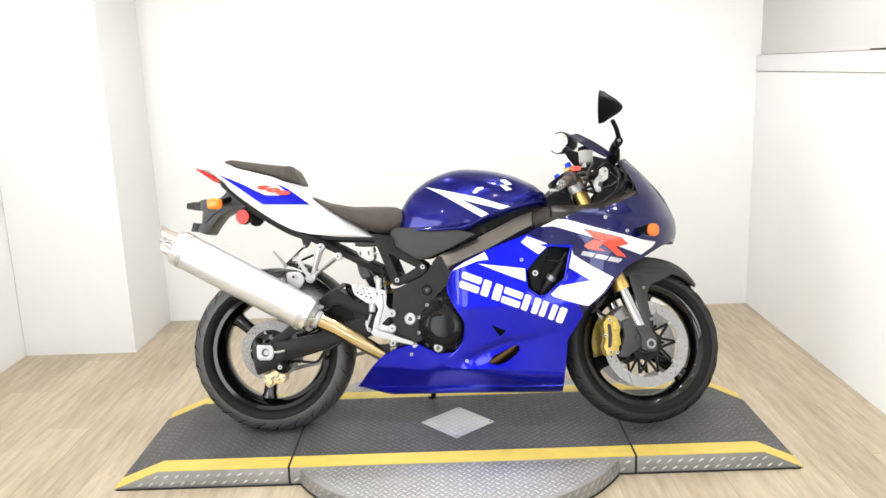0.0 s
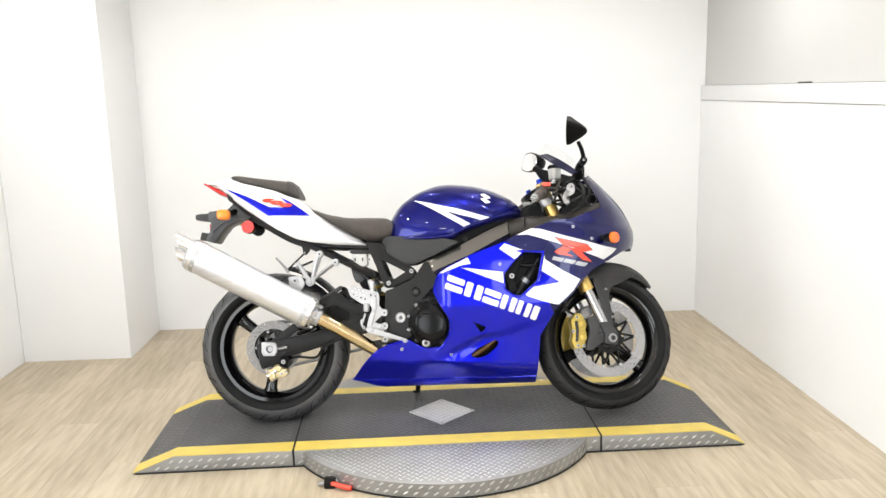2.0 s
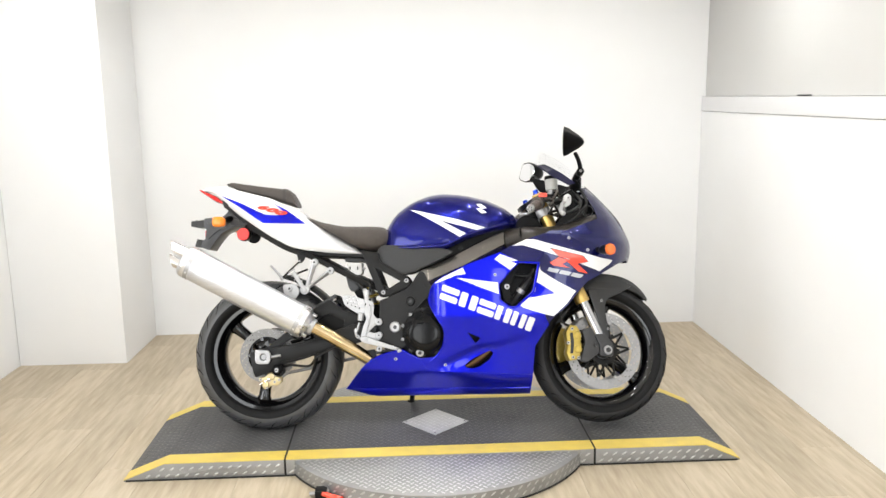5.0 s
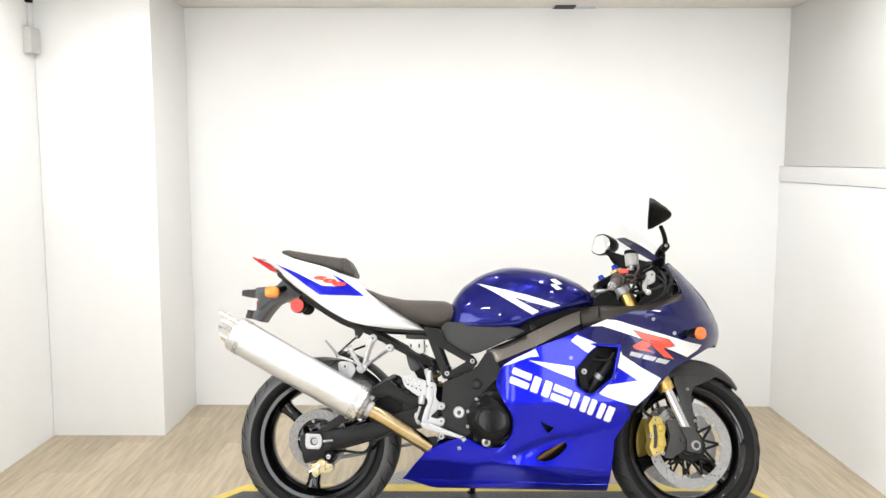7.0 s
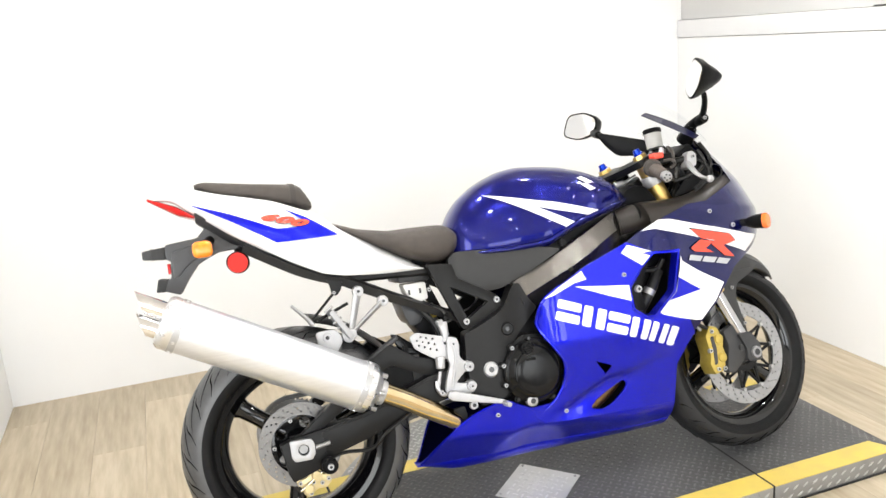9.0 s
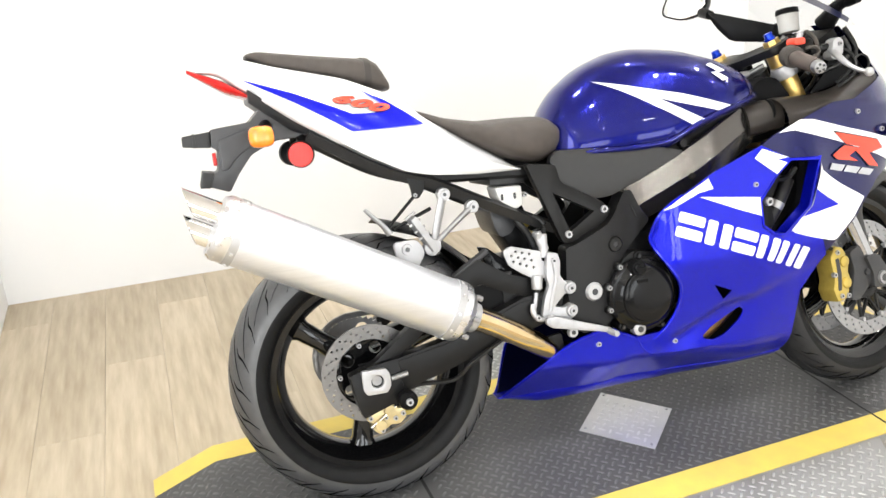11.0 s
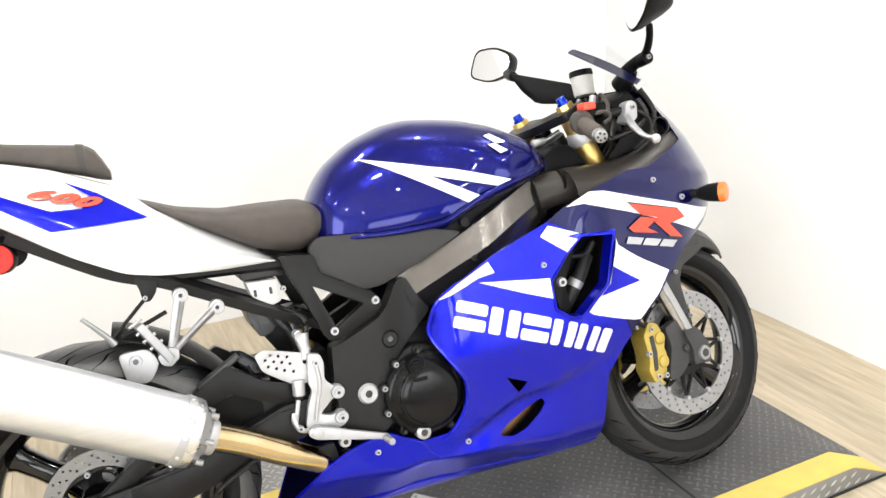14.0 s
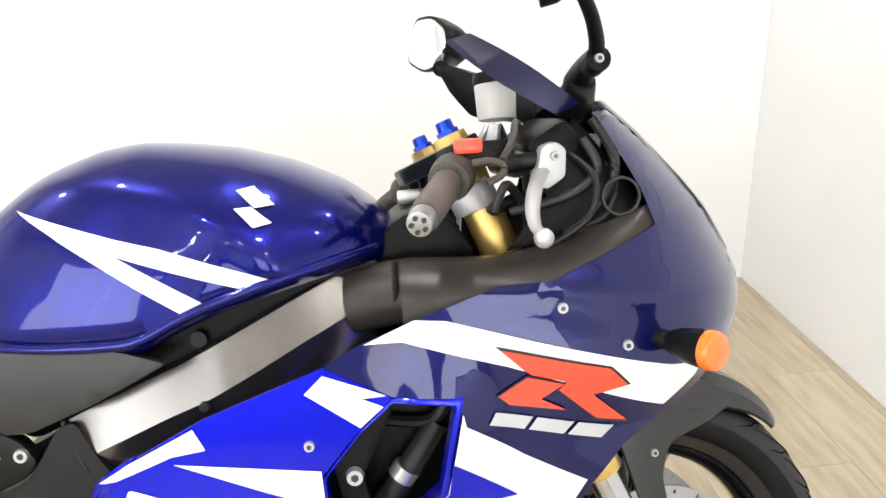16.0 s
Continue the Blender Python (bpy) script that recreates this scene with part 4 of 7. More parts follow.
part("fitting_bolt", rod((1.086, -0.012, 0.846), (1.078, -0.020, 0.824), 0.0065, None, 10), CAST, cw)
part("fitting_arm", rod((1.104, -0.004, 0.866), (1.138, -0.020, 0.884), 0.006, None, 10), STEEL, cw)
part("cockpit_hose", tube([(1.296, -0.118, 0.932), (1.312, -0.122, 0.898), (1.290, -0.124, 0.872), (1.250, -0.122, 0.858), (1.205, -0.118, 0.850)], 0.0065, 10), SIDE, bike, "dark cockpit hose")
part("ignition_lock", rod((1.125, 0, 0.875), (1.115, 0, 0.905), 0.022, 0.020, 20), PLASTIC, bike, m=BARS)
dash = part("instrument_panel", box(-0.035, 0.03, -0.112, 0.115, -0.046, 0.044), PLASTIC, bike, "black instrument housing with pale dial", 0.016, m=pose(1.276, 0, 0.908, 0, -30, 0))
part("dial", slab(ring(0, 0, 0.046, 36), -0.003, 0.003), DIALW, dash, "pale round dial", 0.001, m=pose(1.276, 0, 0.908, 0, -30, 0) @ pose(-0.0365, 0.03, 0.0, 0, 0, 90))
part("display", box(-0.038, -0.034, -0.10, -0.03, -0.03, 0.032), DIALW, dash, "grey lcd display", 0.002, m=pose(1.276, 0, 0.908, 0, -30, 0))

# ---- the fairing
TIP = [(0.60, 1.490), (0.66, 1.520), (0.70, 1.530), (0.74, 1.526), (0.785, 1.505), (0.83, 1.482), (0.868, 1.452), (0.93, 1.398), (0.965, 1.362), (0.99, 1.335)]


CREASE = [(0.475, 0.243), (0.56, 0.234), (0.595, 0.229), (0.65, 0.239), (0.767, 0.227), (0.89, 0.223), (1.064, 0.213), (1.11, 0.210)]
STEP = [(0.70, 0.264), (0.722, 0.274), (0.768, 0.287), (0.818, 0.310), (0.851, 0.326), (0.876, 0.338), (0.955, 0.344), (1.072, 0.380), (1.15, 0.41)]


def fair_w(x, z):
    w = 0.210
    if z < 0.45:
        w -= (0.45 - z) * 0.26
    zc = interp(CREASE, x)
    if z < zc:
        dz, soft_by = zc - z, 0.010 + 0.05 * min(1, max(0, (x - 0.80) / 0.15))
        w -= (0.80 + 0.3 * min(1, max(0, (x - 0.55) / 0.15))) * (dz - soft_by / 2 if dz > soft_by else dz * dz / (2 * soft_by))          # the belly folds in under a crease
    if x < 0.75:
        w -= (0.75 - x) * 0.11
    if z > 0.76:
        w -= (z - 0.76) * 0.12
    if x < 0.74:
        w -= 0.030 * min(1.5, ((0.74 - x) / 0.05) ** 2) * min(1, max(0, (z - 0.32) / 0.1))      # the rear edge rolls in
    zs = interp(STEP, x)
    if zc < z < zs and x > 0.70:
        # the scooped hollow under the side panel's edge
        w -= 0.016 * min(1, (zs - z) / 0.020) * min(1, (z - zc) / max(0.02, zs - zc - 0.02)) * min(1, (x - 0.70) / 0.08) * max(0.25, min(1, (1.12 - x) / 0.20))
    w += 0.010 * math.exp(-((z - 0.70 - 0.35 * (1.25 - x)) / 0.05) ** 2) * min(1, max(0, (x - 1.0) * 4))
    w -= 0.012 * max(0, min(1, (0.56 - z) / 0.25)) * max(0, min(1, (x - 0.98) / 0.12))
    w += 0.018 * math.exp(-((x - 1.105) / 0.05) ** 2 - ((z - 0.63) / 0.07) ** 2)                # flare behind the air duct
    if x > 1.0:
        d = z - (0.784 - max(0, x - 1.2) * 0.20)      # height over the crease that runs to the nose
        w += 0.007 * math.exp(-(d / 0.012) ** 2) * min(1, (x - 1.0) * 5) - 0.10 * max(0, d) * min(1, (x - 1.0) * 5)
    tip = interp(TIP, z)
    q = (x - (tip - 0.36)) / 0.363
    if q > 0:
        w *= max(0.012, 1 - min(q, 1.0) ** 3.6) ** 0.8
    return w


DUCT = [(0.966, 0.570), (0.970, 0.510), (1.005, 0.482), (1.030, 0.478), (1.103, 0.540), (1.126, 0.655), (1.050, 0.659), (1.010, 0.622)]
H1 = [(0.840, 0.386), (0.893, 0.363), (0.871, 0.342)]
H2 = [(0.826, 0.252), (0.849, 0.273), (0.892, 0.295), (0.931, 0.312), (0.942, 0.299), (0.928, 0.277), (0.891, 0.249), (0.860, 0.239), (0.835, 0.244)]
UPPER = [(0.975, 0.700), (1.015, 0.722), (1.10, 0.754), (1.178, 0.780), (1.24, 0.781), (1.31, 0.806), (1.372, 0.828), (1.362, 0.868), (1.342, 0.914), (1.316, 0.962), (1.356, 0.963), (1.402, 0.921), (1.464, 0.848), (1.506, 0.774), (1.524, 0.700), (1.508, 0.662), (1.45, 0.646), (1.375, 0.606), (1.318, 0.578), (1.272, 0.529), (1.238, 0.488), (1.182, 0.440), (1.160, 0.416), (1.106, 0.541), (1.129, 0.658), (1.050, 0.662)]
MID = [(0.690, 0.510), (0.708, 0.577), (0.750, 0.607), (0.837, 0.651), (0.974, 0.6995), (1.049, 0.6615), (1.0085, 0.623), (0.963, 0.571), (0.967, 0.508), (1.004, 0.479), (1.031, 0.475), (1.105, 0.5395), (1.162, 0.4105), (1.108, 0.325), (1.099, 0.2105), (0.89, 0.2235), (0.767, 0.2275), (0.690, 0.2335), (0.668, 0.250), (0.650, 0.285), (0.716, 0.290), (0.746, 0.340), (0.752, 0.390), (0.722, 0.445)]
BELLY = [(0.335, 0.152), (0.353, 0.168), (0.423, 0.255), (0.492, 0.298), (0.571, 0.318), (0.605, 0.302), (0.648, 0.283), (0.667, 0.2495), (0.690, 0.233), (0.767, 0.227), (0.89, 0.223), (1.0985, 0.210), (1.094, 0.157), (0.735, 0.150)]
panels = {}
for side, tag in ((-1, "near"), (1, "far")):
    up = part("upper_cowl", shell(UPPER, fair_w, side, step=0.014), NAVY, bike, "glossy navy upper fairing", smooth=50)
    md = part("side_fairing", shell(MID, fair_w, side, [rounded(H1, 0.004), rounded(H2, 0.008)] if side < 0 else (), step=0.012), BLUE, bike, "glossy bright blue side fairing", smooth=50)
    be = part("belly_pan", shell(BELLY, fair_w, side, step=0.012), BLUE, bike, "glossy bright blue belly fairing", smooth=50)
    panels[side] = (up, md, be)
    part("belly_lining", shell([(0.345, 0.156), (0.425, 0.250), (0.492, 0.292), (0.571, 0.311), (0.64, 0.282), (0.80, 0.235), (0.80, 0.156)], fair_w, side, step=0.03, thick=0.002, off=-0.0065), WINGM, be, "dark navy inside of the belly pan", smooth=50)
    # the turned-in lip round the air duct
    lip = bmesh.new()
    k = len(DUCT)
    loops = []
    for inset, off in ((-0.007, 0.0015), (0.0, 0.0042), (0.011, 0.0042), (0.013, -0.03)):
        cx, cz = 1.042, 0.575
        loops.append([lip.verts.new((x + (cx - x) * inset * wide / 0.09, side * (fair_w(x, z) + (off if off < 0 else off * (0.4 + 0.6 * wide))), z + (cz - z) * inset * wide / 0.09)) for (x, z), wide in zip(DUCT, (0.2, 0.25, 0.4, 0.55, 0.65, 0.55, 0.3, 0.2))])
    for a, b in zip(loops, loops[1:]):
        for i in range(k):
            lip.faces.new((a[i], a[(i + 1) % k], b[(i + 1) % k], b[i]))
    part("duct_lip", lip, BLUE, md)
    part("duct_inner", slab(rounded([(0.945, 0.59), (0.950, 0.490), (1.00, 0.462), (1.05, 0.462), (1.13, 0.54), (1.14, 0.68), (1.02, 0.68)], 0.02), side * 0.120, side * 0.132), PLASTIC, md, "black duct recess", 0.003)


def decal(name, outline, width, material, parent, label, off=0.0016, step=0.02):
    return part(name, shell(outline, width, -1, (), step, 0.0, off), material, parent, label, smooth=60)


up, md, be = panels[-1]
decal("stripe", [(1.022, 0.7235), (1.080, 0.7485), (1.115, 0.7455), (1.21, 0.716), (1.373, 0.669), (1.425, 0.660), (1.412, 0.645), (1.368, 0.6165), (1.30, 0.643), (1.183, 0.687), (1.065, 0.7245)], fair_w, WHITE, up, "white stripe", step=0.014)
decal("stripe", [(0.952, 0.672), (0.974, 0.692), (1.044, 0.6645), (1.016, 0.662), (1.040, 0.652), (1.012, 0.628)], fair_w, WHITE, md, "white arrow stripe", 0.0025)
decal("stripe", [(1.1275, 0.640), (1.131, 0.624), (1.198, 0.580), (1.2695, 0.5405), (1.236, 0.4945), (1.181, 0.4450), (1.163, 0.4470), (1.112, 0.462), (1.060, 0.480), (1.050, 0.488), (1.106, 0.540)], fair_w, WHITE, up, "white band", 0.0022, 0.014)
decal("stripe", [(1.1135, 0.580), (1.187, 0.533), (1.082, 0.5170), (1.096, 0.530), (1.1075, 0.541)], fair_w, BLUE, up, "bright blue arrow", 0.0038, 0.014)
decal("stripe", [(0.800, 0.602), (0.964, 0.580), (0.966, 0.535), (0.90, 0.560)], fair_w, WHITE, md, "white arrow stripe")
decal("stripe", [(0.709, 0.580), (0.750, 0.606), (0.826, 0.6415), (0.838, 0.616), (0.80, 0.611), (0.735, 0.587)], fair_w, WHITE, md, "white edge stripe", 0.0022)

part("edge_lip", tube([(x, -fair_w(x, z) + 0.002, z) for x, z in ((0.760, 0.611), (0.712, 0.578), (0.694, 0.535), (0.692, 0.505), (0.722, 0.446), (0.748, 0.40), (0.746, 0.345), (0.722, 0.300), (0.690, 0.272))], 0.0045, 8), BLUE, md)
part("edge_lip", tube([(x, -fair_w(x, z) + 0.002, z) for x, z in ((0.345, 0.160), (0.423, 0.253), (0.492, 0.297), (0.571, 0.317), (0.608, 0.302), (0.650, 0.281))], 0.0035, 8), BLUE, be)
part("edge_lip", tube([(x, -fair_w(x, z) + 0.0012, z) for x, z in ((0.646, 0.287), (0.657, 0.270), (0.668, 0.250), (0.690, 0.233))], 0.0030, 8), BLUE, be)
part("inner_pipe", tube([(0.80, -0.115, 0.225), (0.87, -0.125, 0.268), (0.96, -0.12, 0.335)], 0.020, 12), BROWNP, md, "brown pipe seen through the opening")

# maker's lettering reduced to plain slanted blocks
TL, BL, TR, BR = Vector((0.748, 0.577)), Vector((0.731, 0.522)), Vector((1.112, 0.434)), Vector((1.091, 0.382))


def on_word(u, v):
    t, b = TL.lerp(TR, u), BL.lerp(BR, u)
    return tuple(b.lerp(t, v))


for u0, u1, kind in ((0.0, 0.185, "h"), (0.205, 0.385, "v"), (0.402, 0.575, "h"), (0.592, 0.745, "v"), (0.762, 0.905, "k"), (0.925, 0.992, "i")):
    if kind == "h":
        rects = [(u0, u1, 0.0, 0.42), (u0, u1, 0.58, 1.0)]
    elif kind in "vk":
        um = (u0 + u1) / 2
        rects = [(u0, um - 0.018, 0.0, 1.0), (um + 0.018, u1, 0.0, 1.0)]
    else:
        rects = [(u0, u1, 0, 1)]
    for a, b, v0, v1 in rects:
        decal("emblem_block", rounded([on_word(a, v0), on_word(b, v0), on_word(b, v1), on_word(a, v1)], 0.006, 3), fair_w, WHITE, md, "plain white block of a maker's emblem", 0.0018)
for Rq in ([(1.174, 0.708), (1.297, 0.677), (1.318, 0.655), (1.277, 0.647), (1.318, 0.609), (1.281, 0.617), (1.238, 0.656), (1.2475, 0.6655), (1.207, 0.6765)], [(1.2030, 0.6735), (1.2440, 0.6630), (1.217, 0.6465), (1.246, 0.6310), (1.1815, 0.643), (1.1695, 0.654)]):
    cxR, czR = sum(p[0] for p in Rq) / len(Rq), sum(p[1] for p in Rq) / len(Rq)
    decal("emblem_edge", [(x + (x - cxR) * 0.07, z + (z - czR) * 0.10) for x, z in Rq], fair_w, BLACKD, up, "black outline of the red emblem", 0.0030, 0.014)
    decal("emblem", Rq, fair_w, RED, up, "angular red emblem shape", 0.0042, 0.014)
for k in range(3):
    a, b = k / 3 + 0.015, (k + 1) / 3 - 0.02
    p0, p1, q0, q1 = Vector((1.163, 0.636)), Vector((1.306, 0.603)), Vector((1.155, 0.622)), Vector((1.290, 0.590))
    decal("emblem_bar", [tuple(q0.lerp(q1, a)), tuple(q0.lerp(q1, b)), tuple(p0.lerp(p1, b)), tuple(p0.lerp(p1, a))], fair_w, GREYD, up, "silver grey bar", 0.0030, 0.014)
for x, z in ((0.953, 0.611), (0.552, 0.283), (0.750, 0.256)):
    bolt((x, -fair_w(x, z), z), md if z > 0.3 else be, 0.0068, material=CAST)
for x, z in ((1.246, 0.750), (1.319, 0.701)):
    bolt((x, -fair_w(x, z), z), up, 0.0068, material=CAST)
bolt((1.0, -0.192, 0.563), md, 0.011, length=0.008)
part("duct_bracket", slab(rounded([(0.97, 0.60), (1.035, 0.655), (1.05, 0.64), (1.01, 0.56), (1.02, 0.50), (0.99, 0.50)], 0.008), -0.190, -0.176), PLASTIC, md, bevel=0.003)
part("radiator_hose", tube([(1.10, -0.14, 0.60), (1.06, -0.15, 0.545), (1.02, -0.145, 0.49)], 0.016, 12), HOSE, md)
part("hose_clip", rod((1.062, -0.15, 0.551), (1.052, -0.149, 0.537), 0.018, None, 16), STEEL, md)
part("duct_post", tube([(1.03, -0.14, 0.61), (1.09, -0.145, 0.605), (1.115, -0.15, 0.63)], 0.008, 8), SATIN, md)

# belly floor and the dark innards behind the panels
bf = bmesh.new()
xs = spread(0.335, 1.094, 24)
for x0, x1 in zip(xs, xs[1:]):
    ys = spread(-1, 1, 9)
    for a, b in zip(ys, ys[1:]):
        bf.faces.new([bf.verts.new((x, y * (fair_w(x, 0.157) - 0.003), 0.153 - 0.035 * (1 - y * y) * min(1, (x - 0.33) / 0.12))) for x, y in ((x0, a), (x1, a), (x1, b), (x0, b))])
bmesh.ops.remove_doubles(bf, verts=bf.verts, dist=1e-5)
r = bmesh.ops.extrude_face_region(bf, geom=bf.faces[:])
bmesh.ops.translate(bf, vec=(0, 0, 0.004), verts=[v for v in r["geom"] if isinstance(v, bmesh.types.BMVert)])
part("belly_floor", bf, BLUE, bike, "glossy bright blue belly floor")
eng = part("engine_block", slab(rounded([(0.56, 0.30), (0.70, 0.22), (0.98, 0.19), (1.07, 0.30), (1.10, 0.46), (1.06, 0.60), (0.90, 0.62), (0.80, 0.55), (0.66, 0.52), (0.57, 0.46)], 0.03), -0.118, 0.118), PLASTIC, bike, "dark engine block", 0.012)
part("radiator", slab([(1.10, 0.36), (1.12, 0.35), (1.17, 0.66), (1.15, 0.67)], -0.15, 0.15), SATIN, bike, bevel=0.004)
cl = (0.671, 0, 0.387)
cov = part("clutch_cover", lathe([(0.0, -0.186), (0.040, -0.1858), (0.058, -0.184), (0.068, -0.179), (0.075, -0.170), (0.079, -0.166), (0.084, -0.165), (0.089, -0.160), (0.090, -0.150), (0.090, -0.10), (0.0, -0.10)], cl, 64, closed=False), SEMIB, bike, "semi gloss black round clutch cover", smooth=30)
part("cover_rib", lathe([(0.060, -0.1835), (0.062, -0.1862), (0.065, -0.1855), (0.0665, -0.180)], cl, 40, radians(110), radians(255)), SEMIB, cov, "raised curved rib")
part("cover_step", slab(rounded([(0.596, 0.44), (0.650, 0.496), (0.735, 0.472), (0.756, 0.40), (0.742, 0.33), (0.68, 0.296), (0.605, 0.335)], 0.03), -0.150, -0.105), SATIN, cov, bevel=0.006)
for k in range(9):
    a = radians(60 + k * 34)
    part("bolt_lug", rod((cl[0] + 0.092 * math.cos(a), -0.105, cl[2] + 0.092 * math.sin(a)), (cl[0] + 0.092 * math.cos(a), -0.157, cl[2] + 0.092 * math.sin(a)), 0.0105, 0.0095, 16), SATIN, cov, bevel=0.002)
    bolt((cl[0] + 0.092 * math.cos(a), -0.157, cl[2] + 0.092 * math.sin(a)), cov, 0.0065, material=STEEL if k in (2, 3, 4) else SATIN, length=0.007)
cap_ = part("filler_cap", lathe([(0, -0.190), (0.010, -0.190), (0.012, -0.186), (0.0165, -0.186), (0.0185, -0.182), (0.0185, -0.160), (0, -0.160)], (cl[0] - 0.022, 0, cl[2] + 0.068), 24, closed=False), PLASTIC, cov, "black oil filler cap")
part("cap_grip", box(cl[0] - 0.036, cl[0] - 0.008, -0.194, -0.186, cl[2] + 0.0645, cl[2] + 0.0715), PLASTIC, cov, bevel=0.002)
part("oil_boss", lathe([(0, -0.172), (0.011, -0.172), (0.0155, -0.169), (0.0165, -0.150), (0, -0.150)], (0.650, 0, 0.307), 24, closed=False), CAST, cov, "silver boss at the foot of the cover")
part("oil_window", rod((0.650, -0.1715, 0.307), (0.650, -0.1730, 0.307), 0.0075, None, 16), BLACKD, cov)
part("nameplate", box(cl[0] - 0.03, cl[0] - 0.002, -0.1875, -0.184, cl[2] + 0.034, cl[2] + 0.042), PLASTIC, cov, bevel=0.001)

# ---- frame
SPU = [(0.60, 0.616), (0.65, 0.635), (0.75, 0.678), (0.80, 0.698), (0.92, 0.757), (0.98, 0.785), (1.02, 0.802), (1.06, 0.812)]
SPC = [(0.60, 0.545), (0.65, 0.572), (0.69, 0.590), (0.79, 0.633), (0.83, 0.648), (0.95, 0.710), (1.0, 0.734), (1.06, 0.775)]
SPL = [(0.60, 0.500), (0.65, 0.520), (0.712, 0.556), (0.86, 0.612), (0.93, 0.645), (1.02, 0.695), (1.06, 0.720)]


def spar_w(x):
    return soft(((0.49, 0.122), (0.62, 0.127), (0.75, 0.140), (0.88, 0.150), (1.0, 0.128), (1.07, 0.104)), x, 0.03)


def spar_section(x):
    f = min(1, max(0, (x - 0.62) / 0.09))
    f = f * f * (3 - 2 * f)
    u, c, lo, w = soft(SPU, x), soft(SPC, x), soft(SPL, x), spar_w(x)
    return [(-w + 0.05, u - 0.006), (-w + 0.014 * f + 0.006, u + 0.001), (-w + 0.014 * f, u - 0.004), (-w - 0.0005 * f, c + 0.003), (-w + 0.0012, c - 0.003), (-w + 0.016 * f, lo), (-w + 0.05, lo - 0.002)]


def plate_w(x, z):
    return soft(((0.48, 0.138), (0.54, 0.146), (0.60, 0.146), (0.66, 0.134), (0.75, 0.142)), x, 0.02)


PLATE = [(0.668, 0.634), (0.648, 0.628), (0.616, 0.578), (0.596, 0.560), (0.512, 0.524), (0.492, 0.520), (0.486, 0.43), (0.496, 0.34), (0.515, 0.315), (0.575, 0.322), (0.602, 0.345), (0.598, 0.42), (0.640, 0.485), (0.712, 0.556), (0.688, 0.590)]
for s in (-1, 1):
    bm = loft(spread(0.652, 1.034, 40), spar_section)
    if s > 0:
        bmesh.ops.scale(bm, vec=(1, -1, 1), verts=bm.verts)
    fr = part("frame_spar", bm, FRAMEM, bike, "dark anodised aluminium frame spar", smooth=14)
    pp = part("pivot_plate", shell(rounded(PLATE, 0.010), plate_w, s, step=0.03, thick=0.045), PLATEM, fr, "cast swingarm pivot plate, frame metal darkened for its shade", smooth=30)
    if s < 0:
        part("weld_ridge", tube([(0.652, -0.130, 0.634), (0.664, -0.1325, 0.60), (0.676, -0.135, 0.568)], 0.0032, 8), PLATEM, fr)
        for x, z, rr in ((0.551, 0.410, 0.022), (0.614, 0.512, 0.019)):
            pv = part("pivot_boss", lathe([(0.008 if rr > 0.02 else 0.006, -0.006), (rr * 0.8, -0.006), (rr, -0.001), (rr, 0.02), (0.006, 0.02)], (x, -plate_w(x, z), z), 28), CAST if rr > 0.02 else SATIN, fr)
            part("pivot_socket", rod((x, -plate_w(x, z) + 0.001, z), (x, -plate_w(x, z) - 0.004, z), rr * 0.42, None, 6), BLACKD, fr)
        bolt((0.826, -spar_w(0.826) - 0.001, 0.645), fr, 0.007, material=BLACKD)
# black filler block added for the dark hoses and clamps at the head
part("head_filler", slab(rounded([(1.035, 0.790), (1.055, 0.838), (1.085, 0.856), (1.125, 0.850), (1.165, 0.800), (1.14, 0.755), (1.05, 0.755)], 0.012), -0.088, 0.088), PLASTIC, bike, "black filler block round the steering head", 0.008)
head = part("steering_head", rod((1.488 - 0.4307 * 0.74, 0, 0.74), (1.488 - 0.4307 * 0.865, 0, 0.865), 0.04), SATIN, bike)
